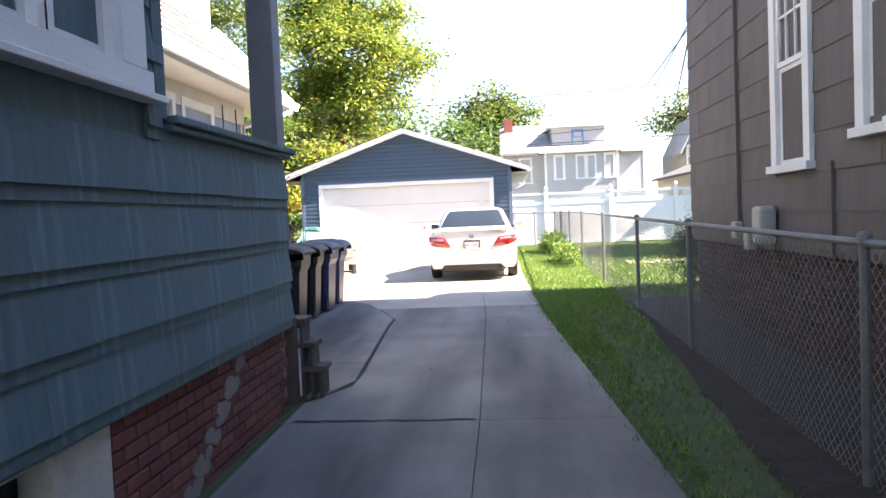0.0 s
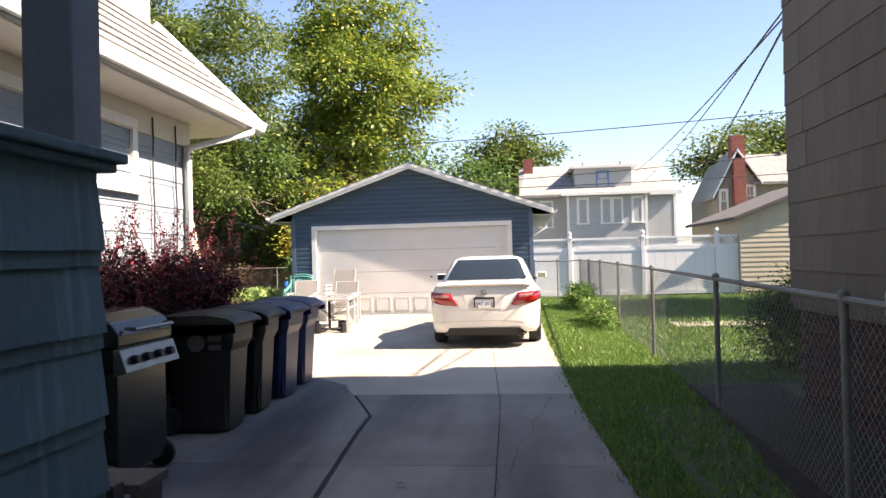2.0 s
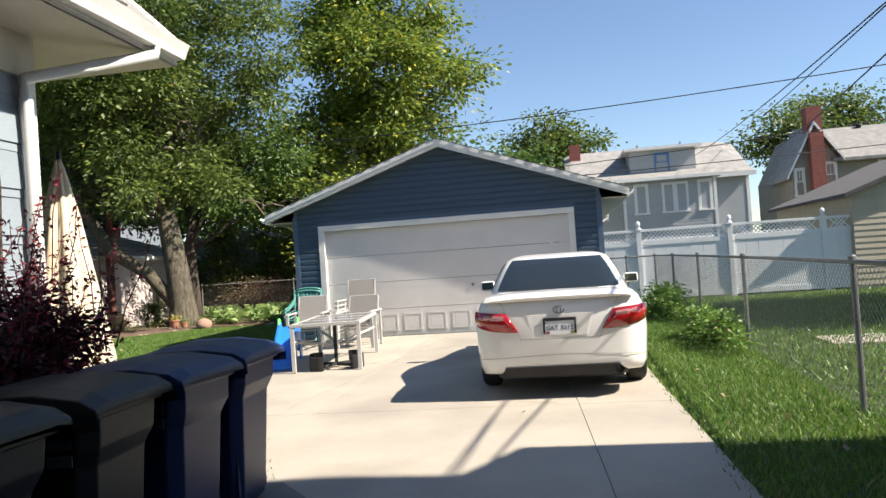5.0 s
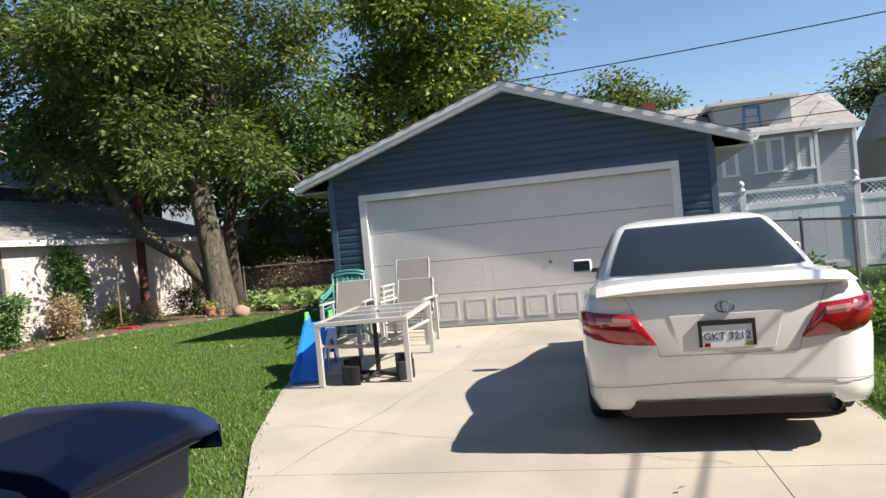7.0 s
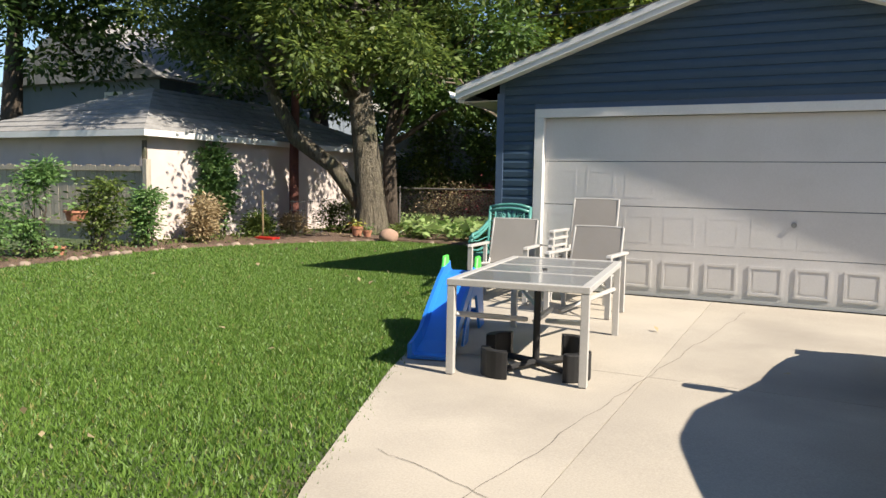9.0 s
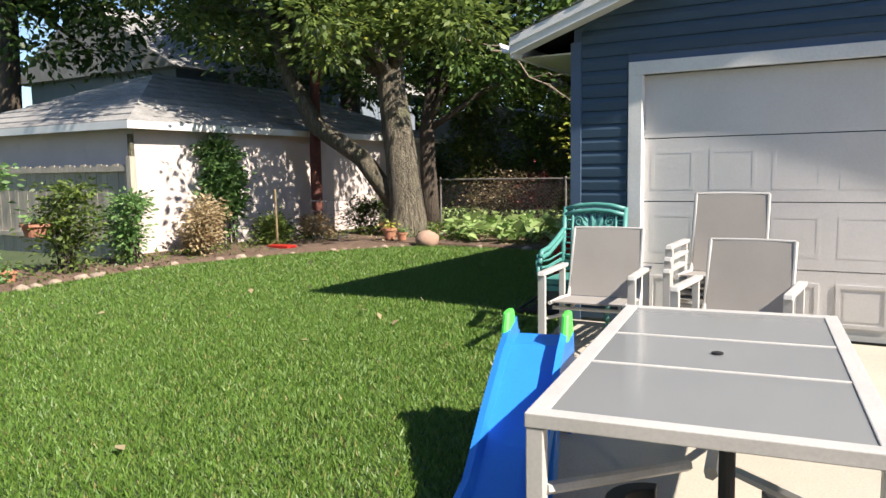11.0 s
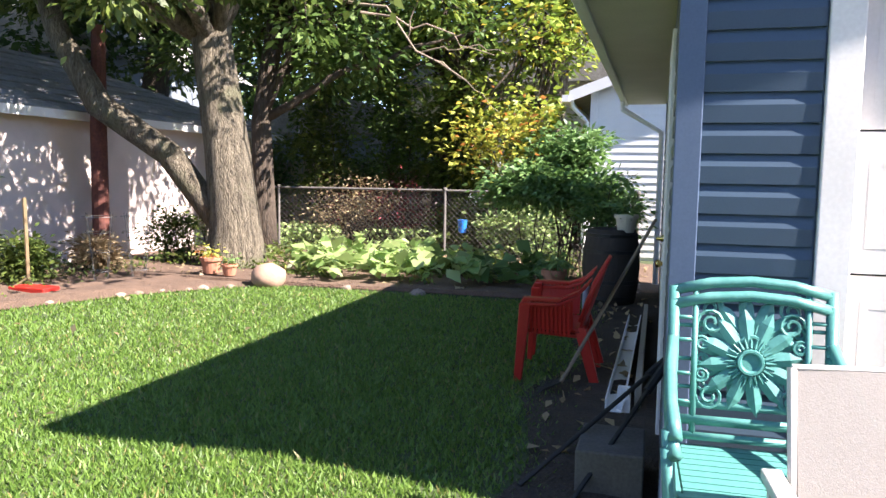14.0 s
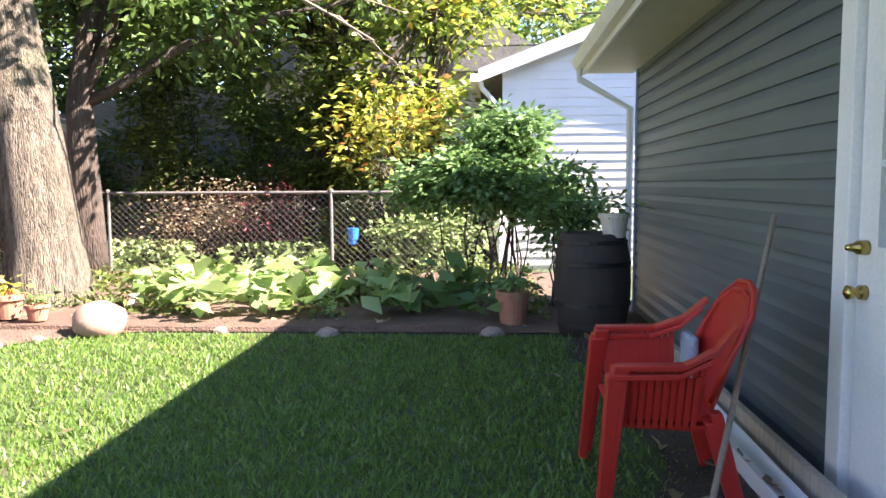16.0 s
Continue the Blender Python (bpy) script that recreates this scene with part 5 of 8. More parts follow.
M_STUCCO = mat("pink_grey_stucco", (0.62, 0.54, 0.50), (0.52, 0.45, 0.42), scale=2, fine=60, rough=0.95, bump=0.4, dirt=(0.42, 0.37, 0.34), dirt_scale=1.2)
ng = thing("neighbour_garage", "pale stucco garage with a low grey hip roof, half shaded", "garage")
boxpart("wall", (-20.5, -14.45, 23.3, 33.4, 0.1, 2.45), M_STUCCO, ng)
simple("roof", lambda bm: (prism(bm, [(-20.9, 23.0), (-14.2, 23.0), (-14.2, 33.8), (-20.9, 33.8)], lambda x, y: (x, y, 2.5), lambda x, y: (-17.55 if x < -17 else -17.5, 26.3 if y < 28 else 30.5, 3.85))), M_ROOF, ng, "grey asphalt shingle hip roof")
for i in range(9):
    def crs(bm, i=i):
        f0, f1 = i / 9, (i + 1) / 9
        q = lambda f, e, o: (-14.2 + (-17.5 + 14.2) * f, (23.0 + 3.3 * f) if e == 0 else (33.8 - 3.3 * f), 2.5 + 1.35 * f + o)
        hexa(bm, [q(f0, 0, 0.0), q(f0, 1, 0.0), q(f1, 1, 0.0), q(f1, 0, 0.0), q(f0, 0, 0.03), q(f0, 1, 0.03), q(f1, 1, 0.004), q(f1, 0, 0.004)])
        q = lambda f, e, o: ((-14.2 - 3.3 * f) if e == 0 else (-20.9 + 3.3 * f), 23.0 + 3.3 * f, 2.5 + 1.35 * f + o)
        hexa(bm, [q(f0, 1, 0.0), q(f0, 0, 0.0), q(f1, 0, 0.0), q(f1, 1, 0.0), q(f0, 1, 0.03), q(f0, 0, 0.03), q(f1, 0, 0.004), q(f1, 1, 0.004)])
    simple("shingle_course", crs, M_ROOF, ng)
simple("fascia", lambda bm: (box(bm, -14.22, -14.18, 22.98, 33.8, 2.38, 2.51), box(bm, -20.9, -14.22, 22.98, 23.02, 2.38, 2.51)), M_WHITE, ng, "white fascia")
boxpart("downspout", (-14.5, -14.42, 23.2, 23.26, 0.2, 2.3), M_BARK, ng, "rusty downspout")

M_BEIGE = mat("beige_siding", (0.50, 0.44, 0.34), (0.43, 0.38, 0.29), scale=3, fine=50, rough=0.7, bump=0.1, obj=0.05)
bg = thing("beige_garage", "beige lap-sided garage with a low sloping roof beyond the fence", "garage")
simple("wall", lambda bm: prism(bm, [(6.97, 0.1), (13.5, 0.1), (13.5, 2.7), (10.2, 3.85), (6.97, 2.62)], lambda x, z: (x, 27.32, z), lambda x, z: (x, 34, z)), M_BEIGE, bg)
rows, z = [], 0.3
while z < 3.7:
    lo = max(0.0, (z - 2.6) / (3.85 - 2.62) * 3.23)
    lo2 = max(0.0, (z + 0.16 - 2.6) / (3.85 - 2.62) * 3.23)
    if lo2 < 3.2:
        rows.append((lo, 6.5 - lo, z, lo2, 6.5 - lo2))
    z += 0.155
boards(bg, "siding_board", (6.97, 27.32, 0), 0, rows, 0.155, M_BEIGE, 0.016)
simple("roof", lambda bm: (hexa(bm, [(6.75, 27.1, 2.56), (10.2, 27.1, 3.87), (10.2, 34.2, 3.87), (6.75, 34.2, 2.56), (6.75, 27.1, 2.66), (10.2, 27.1, 3.97), (10.2, 34.2, 3.97), (6.75, 34.2, 2.66)]), hexa(bm, [(10.2, 27.1, 3.87), (13.7, 27.1, 2.6), (13.7, 34.2, 2.6), (10.2, 34.2, 3.87), (10.2, 27.1, 3.97), (13.7, 27.1, 2.7), (13.7, 34.2, 2.7), (10.2, 34.2, 3.97)])), M_ROOF_D, bg, "dark shingle roof")

wgar = thing("white_garage", "white lap-sided garage with a low gable behind the flower bed", "garage")
wgar.scale = (1, 1, 1.05)
simple("wall", lambda bm: prism(bm, [(-6.95, 0.1), (-1.0, 0.1), (-1.0, 3.0), (-4.0, 4.05), (-6.95, 3.0)], lambda x, z: (x, 31.62, z), lambda x, z: (x, 38, z)), M_VINYL, wgar)
rows, z = [], 0.25
while z < 3.9:
    lo = max(0.0, (z - 2.95) / 1.05 * 2.95)
    lo2 = max(0.0, (z + 0.13 - 2.95) / 1.05 * 2.95)
    if lo2 < 2.9:
        rows.append((lo, 5.95 - lo, z, lo2, 5.95 - lo2))
    z += 0.125
boards(wgar, "siding_board", (-6.95, 31.62, 0), 0, rows, 0.125, M_VINYL, 0.0175)
for s in (-1, 1):
    xe = -4.0 + s * 3.35
    simple("roof", lambda bm: hexa(bm, [(-4.0, 31.35, 4.05), (xe, 31.35, 2.87), (xe, 38.2, 2.87), (-4.0, 38.2, 4.05), (-4.0, 31.35, 4.17), (xe, 31.35, 2.99), (xe, 38.2, 2.99), (-4.0, 38.2, 4.17)]), M_ROOF, wgar, "grey shingle roof")
    simple("rake_board", lambda bm: hexa(bm, [(-4.0, 31.32, 4.0), (xe, 31.32, 2.82), (xe, 31.348, 2.82), (-4.0, 31.348, 4.0), (-4.0, 31.32, 4.18), (xe, 31.32, 3.0), (xe, 31.348, 3.0), (-4.0, 31.348, 4.18)]), M_VINYL, wgar, "white rake board")
boxpart("corner_post", (-7.0, -6.88, 31.57, 31.64, 0.1, 3.0), M_VINYL, wgar)
simple("downspout", lambda bm: tube(bm, [(-7.32, 31.5, 2.85), (-7.3, 31.5, 2.75), (-7.05, 31.52, 2.5), (-7.05, 31.52, 0.3)], 0.04, 6), M_VINYL, wgar, "white downspout")
simple("gutter", lambda bm: box(bm, -7.47, -7.36, 31.3, 38.2, 2.82, 2.93), M_VINYL, wgar, "white gutter")

# grey house with a dormer
hb = thing("house", "pale grey sided house with white trim and a dormer", "house")
M_PALEGREY = mat("pale_grey_siding", (0.40, 0.415, 0.42), (0.35, 0.365, 0.37), scale=2, fine=40, rough=0.7, bump=0.1, obj=0.04)
YB = 38.7
simple("wall", lambda bm: (box(bm, 2.3, 5.95, YB, 44, 0, 4.42), box(bm, 0.0, 7.45, YB + 0.9, 46, 0, 4.42)), M_PALEGREY, hb)
rows = [(0, 3.65, 1.6 + 0.115 * k) for k in range(24)]
boards(hb, "siding_board", (2.3, YB, 0), 0, rows, 0.115, M_PALEGREY, 0.014)
boards(hb, "siding_board", (5.95, YB + 0.9, 0), 0, [(0, 1.5, 1.6 + 0.115 * k) for k in range(24)], 0.115, M_PALEGREY, 0.014)
boards(hb, "siding_board", (0.0, YB + 0.9, 0), 0, [(0, 2.3, 1.6 + 0.115 * k) for k in range(24)], 0.115, M_PALEGREY, 0.014)
simple("roof", lambda bm: (hexa(bm, [(0.0, YB + 0.5, 4.42), (7.7, YB + 0.5, 4.42), (7.7, YB + 4.5, 6.25), (0.0, YB + 4.5, 6.25), (0.0, YB + 0.5, 4.55), (7.7, YB + 0.5, 4.55), (7.0, YB + 4.5, 6.4), (0.4, YB + 4.5, 6.4)]), box(bm, 0.4, 7.0, YB + 4.5, 46, 4.42, 6.3)), M_ROOF, hb, "light grey shingle roof")
simple("porch_roof", lambda bm: hexa(bm, [(2.0, YB - 0.35, 4.42), (6.2, YB - 0.35, 4.42), (6.2, YB + 1.6, 4.42), (2.0, YB + 1.6, 4.42), (2.0, YB - 0.35, 4.5), (6.2, YB - 0.35, 4.5), (5.8, YB + 1.6, 4.95), (2.4, YB + 1.6, 4.95)]), M_ROOF, hb, "low grey roof over the bay")
boxpart("dormer_wall", (2.75, 5.5, YB + 1.3, YB + 4.4, 4.6, 5.85), M_PALEGREY, hb, "grey dormer wall")
boxpart("dormer_roof", (2.5, 5.75, YB + 1.0, YB + 4.6, 5.85, 5.97), M_WHITE, hb, "flat dormer roof with white edge")
M_BLUEWIN = mat("blue_window_frame", (0.10, 0.25, 0.48), rough=0.5, bump=0)
window(hb, (4.1, YB + 1.3, 4.93), 0, 0.5, 0.72, cols=1, rows=1, trim=0.07, sill=False, material=M_BLUEWIN, label="blue-framed dormer window")
window(hb, (3.0, YB, 3.1), 0, 0.34, 1.1, cols=2, rows=3, sash=False, trim=0.12, sill=True, label="narrow white-framed lattice window")
window(hb, (4.1, YB, 3.1), 0, 0.34, 1.1, cols=2, rows=3, sash=False, trim=0.1, sill=True, label="white-framed lattice window")
window(hb, (4.62, YB, 3.1), 0, 0.34, 1.1, cols=2, rows=3, sash=False, trim=0.1, sill=True, label="white-framed lattice window")
window(hb, (5.55, YB, 3.1), 0, 0.34, 1.1, cols=2, rows=3, sash=False, trim=0.12, sill=True, label="narrow white-framed lattice window")
window(hb, (1.3, YB + 0.9, 3.0), 0, 0.5, 1.2, cols=1, trim=0.1, label="white-framed window")
for x, y in ((2.3, YB), (5.95, YB), (7.45, YB + 0.9)):
    boxpart("corner_board", (x - 0.06, x + 0.06, y - 0.03, y + 0.05, 0.2, 4.42), M_WHITE, hb, "white corner board")
boxpart("fascia", (1.98, 6.22, YB - 0.38, YB - 0.34, 4.4, 4.53), M_WHITE, hb, "white fascia")
boxpart("fascia", (6.22, 7.72, YB + 0.46, YB + 0.5, 4.38, 4.56), M_WHITE, hb, "white fascia")
boxpart("chimney", (0.25, 0.75, YB + 3.5, YB + 4.0, 5.5, 6.7), M_BRICK_ST, hb, "red brick chimney")
for x in (3.3, 5.2):
    simple("vent_pipe", lambda bm: tube(bm, [(x, YB + 3, 5.9), (x, YB + 3, 6.35)], 0.05, 8), M_GALV, hb, "grey vent pipe")

# brown house with a brick chimney
hc = thing("house", "tan gabled house with grey roof and a tall red brick chimney", "house")
M_TAN = mat("tan_siding", (0.30, 0.26, 0.20), (0.24, 0.21, 0.17), scale=2, fine=40, rough=0.8, bump=0.1)
YC = 45.0
simple("wall", lambda bm: (prism(bm, [(YC, 0), (YC + 7.5, 0), (YC + 7.5, 5.2), (YC + 3.75, 7.0), (YC, 5.2)], lambda y, z: (12.9, y, z), lambda y, z: (24, y, z))), M_TAN, hc)
simple("gable_wall", lambda bm: prism(bm, [(10.75, 0), (12.9, 0), (12.9, 5.3), (11.85, 6.9), (10.75, 4.7)], lambda x, z: (x, YC - 0.2, z), lambda x, z: (x, YC + 6, z)), M_TAN, hc, "tan gable wall")
simple("roof", lambda bm: (hexa(bm, [(12.6, YC - 0.4, 5.15), (24.5, YC - 0.4, 5.15), (24.5, YC + 3.75, 7.15), (11.9, YC + 3.75, 7.15), (12.6, YC - 0.4, 5.3), (24.5, YC - 0.4, 5.3), (24.5, YC + 3.75, 7.3), (11.9, YC + 3.75, 7.3)]), hexa(bm, [(11.85, YC - 0.4, 7.0), (13.1, YC - 0.4, 5.2), (13.1, YC + 3, 5.2), (11.85, YC + 3, 7.0), (11.85, YC - 0.4, 7.12), (13.1, YC - 0.4, 5.32), (13.1, YC + 3, 5.32), (11.85, YC + 3, 7.12)])), M_ROOF, hc, "grey shingle roof")
for y0, y1, mt, nm in ((YC - 0.45, YC - 0.38, M_WHITE, "rake_board"), (YC - 0.38, YC + 3, M_ROOF, "roof")):
    simple(nm, lambda bm: hexa(bm, [(10.5, y0, 4.45), (11.85, y0, 7.0), (11.85, y1, 7.0), (10.5, y1, 4.45), (10.5, y0, 4.62), (11.85, y0, 7.17), (11.85, y1, 7.17), (10.5, y1, 4.62)]), mt, hc, "white rake board" if mt is M_WHITE else "grey shingle roof")
simple("rake_board", lambda bm: hexa(bm, [(11.85, YC - 0.47, 6.98), (13.1, YC - 0.47, 5.18), (13.1, YC - 0.41, 5.18), (11.85, YC - 0.41, 6.98), (11.85, YC - 0.47, 7.15), (13.1, YC - 0.47, 5.35), (13.1, YC - 0.41, 5.35), (11.85, YC - 0.41, 7.15)]), M_WHITE, hc, "white rake board")
simple("chimney", lambda bm: (box(bm, 11.55, 12.15, YC - 0.7, YC - 0.2, 0, 6.6), box(bm, 11.6, 12.3, YC - 0.2, YC + 0.5, 6.0, 7.9)), M_BRICK_ST, hc, "red brick chimney")
window(hc, (12.5, YC - 0.2, 4.0), 0, 0.4, 1.1, trim=0.1, label="white-framed sash window")
window(hc, (11.1, YC - 0.2, 3.7), 0, 0.3, 1.2, trim=0.1, label="white-framed sash window")
window(hc, (15.2, YC, 4.1), 0, 0.8, 0.9, trim=0.12, label="white-framed window")
for x in (13.2, 15.3, 17):
    simple("roof_vent", lambda bm: lathe(bm, [(0.12, 0), (0.12, 0.12), (0.2, 0.14), (0.16, 0.22), (0.02, 0.26)], 10, (x, YC + 3.5, 7.15)), M_DARKMETAL, hc, "dark roof vent")

# dark house far beyond the pale garage
hd = thing("house", "grey-blue two-storey house behind the pale garage, in tree shade", "house")
M_SLATE = mat("slate_siding", (0.20, 0.24, 0.28), (0.16, 0.19, 0.23), scale=2, fine=40, rough=0.8, bump=0.1)
boxpart("wall", (-33, -24.5, 33, 43, 0, 5.4), M_SLATE, hd)
boxpart("wall_wing", (-24.5, -21.0, 35.5, 43, 0, 5.0), M_SLATE, hd)
simple("roof", lambda bm: (prism(bm, [(-33.5, 5.3), (-24.0, 5.3), (-28.7, 8.0)], lambda x, z: (x, 32.5, z), lambda x, z: (x, 43.5, z)), prism(bm, [(-25, 4.9), (-20.6, 4.9), (-22.7, 6.3)], lambda x, z: (x, 35, z), lambda x, z: (x, 43.5, z))), M_ROOF, hd, "grey roof")
window(hd, (-22.6, 35.5, 3.7), 0, 0.9, 0.8, trim=0.1, label="white-framed window")
window(hd, (-27, 33, 3.6), 0, 0.8, 1.2, trim=0.1, label="white-framed window")
boxpart("balcony_rail", (-26.8, -24.6, 32.3, 32.4, 3.0, 3.9), M_WHITE, hd, "white balcony rail")
he = thing("shed", "slate grey shed with a low roof under the back trees", "shed")
simple("wall", lambda bm: box(bm, -17.5, -10.6, 36.5, 39, 0, 2.75), M_GREYBLUE, he)
simple("roof", lambda bm: prism(bm, [(-17.9, 2.7), (-10.2, 2.7), (-14.0, 3.7)], lambda x, z: (x, 36.2, z), lambda x, z: (x, 39.3, z)), M_ROOF, he, "grey roof")
bf = thing("board_fence", "weathered grey board fence behind the undergrowth, in tree shade", "fence")
for i in range(34):
    piece("picket", ("pk2", i % 3), lambda bm: box(bm, 0, 0.10, -0.011, 0.011, 0, 1.72 + 0.03 * (i % 3)), M_FENCEWOOD, bf, pose(-15.2 + i * 0.135, 34.9, 0.2))
for z in (0.6, 1.6):
    boxpart("rail", (-15.2, -10.6, 34.93, 34.97, z, z + 0.08), M_FENCEWOOD, bf, "weathered rail")
hf = thing("house", "tan house with white windows behind the back trees", "house")
simple("wall", lambda bm: box(bm, -13.5, -5.5, 41, 47, 0, 4.6), M_BEIGE, hf)
simple("roof", lambda bm: prism(bm, [(-14, 4.5), (-5, 4.5), (-9.5, 7.2)], lambda x, z: (x, 40.6, z), lambda x, z: (x, 47.4, z)), M_ROOF, hf, "grey roof")
for x in (-12, -10.2, -8.4, -6.8):
    window(hf, (x, 41, 1.7), 0, 0.7, 1.1, trim=0.12, label="white-framed window")

# overhead cables
M_CABLE = mat("cable_rubber", (0.02, 0.02, 0.022), rough=0.6, bump=0)


def cable(a, b, sag, r=0.012):
    a, b = Vector(a), Vector(b)
    c = thing("overhead_cable", "thin black sagging overhead cable", "cable", "overhead cables")
    bm = bmesh.new()
    tube(bm, [a.lerp(b, i / 24) - Vector((0, 0, sag * 4 * (i / 24) * (1 - i / 24))) for i in range(25)], r, 5)
    part("wire", bm, M_CABLE, c)


cable((-20, 33, 6.4), (22, 27.0, 7.0), 0.7, 0.016)
cable((-22, 36, 5.0), (30, 34, 7.6), 1.2, 0.016)
cable((-20, 40, 5.2), (30, 38.5, 5.8), 0.5, 0.02)
cable((2.7, 10.4, 3.95), (7.2, 42, 6.0), 0.1, 0.01)
cable((2.7, 10.4, 3.88), (5.6, 42, 5.6), 0.2, 0.01)
cable((2.7, 10.4, 3.8), (9.2, 42, 5.6), 0.15, 0.013)

# walk in the neighbour's yard, garden beds
walkway = tagged(new("garden_walk"), "pale concrete walk across the neighbour's lawn", "walk", kind="structure")
for k in range(4):
    boxpart("slab", (2.9 + k * 1.1, 3.99 + k * 1.1, 17.0, 17.9, 0.1, 0.2), M_CONC, walkway)
bed = tagged(new("garden_bed"), "brown earth garden bed edged with stones", "bed", kind="structure")
bm = bmesh.new()
yy = [17.5, 18.6, 20, 22.1, 23.9, 25.2, 26.2, 26.6, 27.2, 31.0]
fr = [-12.3, -12.3, -12.45, -12.7, -12.2, -11.6, -10.9, -10.2, -5.72, -5.72]
yy2 = [17.5, 20, 22.1, 23.9, 25.2, 26.2, 26.62, 26.72, 28, 31.0]
fr2 = [-12.3, -12.45, -12.7, -12.2, -11.6, -10.9, -10.2, -5.72, -5.72, -5.72]
tops = []
for y, x in zip(yy2, fr2):
    row = []
    m_ = 10
    for k in range(m_ + 1):
        u = -14.6 + (x + 14.6) * k / m_
        edge = 0.0 if k in (0, m_) else 0.06 * random.random()
        row.append(bm.verts.new((u, y, gz(y) + 0.012 + edge)))
    tops.append(row)
for a, b in zip(tops, tops[1:]):
    for k in range(10):
        bm.faces.new((a[k], a[k + 1], b[k + 1], b[k]))
part("earth", bm, M_SOIL, bed)
M_STONE = mat("garden_stone", (0.34, 0.26, 0.20), (0.22, 0.17, 0.13), scale=6, fine=40, rough=0.95, bump=0.6, obj=0.25)


def stone_mesh(bm, r, seed, flat=0.7):
    bmesh.ops.create_icosphere(bm, subdivisions=2, radius=r)
    for v in bm.verts:
        n = noise.noise(v.co / r * 1.1 + Vector((seed, 0, 0)))
        v.co *= 1 + 0.28 * n
        v.co.z *= flat


rr = random.Random(4)
k = 0
for i in range(64):
    f = i / 63
    if f < 0.62:
        y = 18.6 + (26.2 - 18.6) * f / 0.62
        x = float(bed_line(y)) - 0.05
    else:
        x = -10.9 + (f - 0.62) / 0.38 * 4.6
        y = 26.62 + 0.06 * math.sin(x * 3)
    if rr.random() < (0.3 if f < 0.62 else 0.85):
        continue
    r_ = rr.uniform(0.05, 0.11)
    s = k % 6
    ob = piece("stone", ("st", s), lambda bm: stone_mesh(bm, 0.1, s * 3.7, 0.6), M_STONE, bed, pose(x + rr.uniform(-0.07, 0.07), y + rr.uniform(-0.06, 0.06), gz(y) + r_ * 0.1, 0, 0, rr.uniform(0, 360)) @ Matrix.Scale(r_ / 0.1, 4))
    k += 1
M_BOULDER = mat("boulder", (0.40, 0.26, 0.19), (0.28, 0.18, 0.13), scale=5, fine=50, rough=0.95, bump=0.5)
simple("boulder", lambda bm: stone_mesh(bm, 0.27, 1.3, 0.85), M_BOULDER, smooth=True, m=pose(-10.52, 26.5, 0.33, 0, 15, 20) @ Matrix.Scale(0.8, 4))
tagged(bpy.data.objects["boulder"], "rounded tan boulder at the bed's edge by the tree", "rock")


# ---- the white sedan ----
M_CARPAINT = mat("white_car_paint", (0.80, 0.79, 0.76), (0.78, 0.77, 0.74), scale=1, fine=30, rough=0.22, bump=0.0, coat=0.6)
M_CARGLASS = glass_mat("car_glass", (0.35, 0.4, 0.42), 0.01, (0.012, 0.018, 0.022), 0.3)
M_RUBBER = mat("tyre_rubber", (0.018, 0.018, 0.018), (0.03, 0.03, 0.03), scale=10, fine=90, rough=0.85, bump=0.2)
M_BLACK = mat("black_plastic", (0.009, 0.009, 0.010), (0.016, 0.016, 0.017), scale=10, fine=120, rough=0.6, bump=0.1)
M_RED_LAMP = mat("red_lamp", (0.36, 0.008, 0.014), (0.24, 0.006, 0.01), scale=20, fine=90, rough=0.08, bump=0.0, coat=1.0)
M_CLEAR_LAMP = mat("clear_lamp", (0.48, 0.22, 0.22), (0.42, 0.2, 0.2), scale=20, fine=90, rough=0.08, bump=0.0, coat=1.0)
M_CHROME = mat("chrome", (0.75, 0.76, 0.78), (0.65, 0.66, 0.68), rough=0.08, metal=1.0, bump=0)
M_ALLOY = mat("wheel_alloy", (0.45, 0.46, 0.47), (0.38, 0.39, 0.40), rough=0.35, metal=0.9, bump=0)
M_INTERIOR = mat("car_interior", (0.16, 0.16, 0.16), (0.1, 0.1, 0.1), rough=0.9, bump=0)
M_PLATE = mat("plate_white", (0.75, 0.77, 0.80), (0.7, 0.72, 0.75), rough=0.4, bump=0)
M_INK = mat("plate_ink", (0.03, 0.05, 0.14), rough=0.5, bump=0)

car = thing("car", "white four-door sedan with red tail lamps, parked on the driveway", "car", at=(-0.545, 14.15, gz(15.5) + 0.02))
car.scale = (0.965, 0.97, 0.97)
ST = np.array([
    # y, half width, bottom, top
    [0.000, 0.60, 0.36, 0.90], [0.02, 0.70, 0.30, 0.955], [0.07, 0.79, 0.26, 0.99], [0.16, 0.85, 0.235, 1.015], [0.32, 0.885, 0.22, 1.035], [0.6, 0.90, 0.21, 1.045], [1.0, 0.91, 0.20, 1.04],
    [1.5, 0.912, 0.20, 1.0], [2.2, 0.912, 0.20, 0.985], [3.0, 0.91, 0.20, 0.975], [3.5, 0.908, 0.20, 0.96], [3.9, 0.90, 0.20, 0.915], [4.3, 0.875, 0.21, 0.85], [4.6, 0.80, 0.23, 0.77], [4.74, 0.70, 0.27, 0.70], [4.8, 0.56, 0.34, 0.60]])


def station(y):
    return [float(np.interp(y, ST[:, 0], ST[:, k])) for k in (1, 2, 3)]


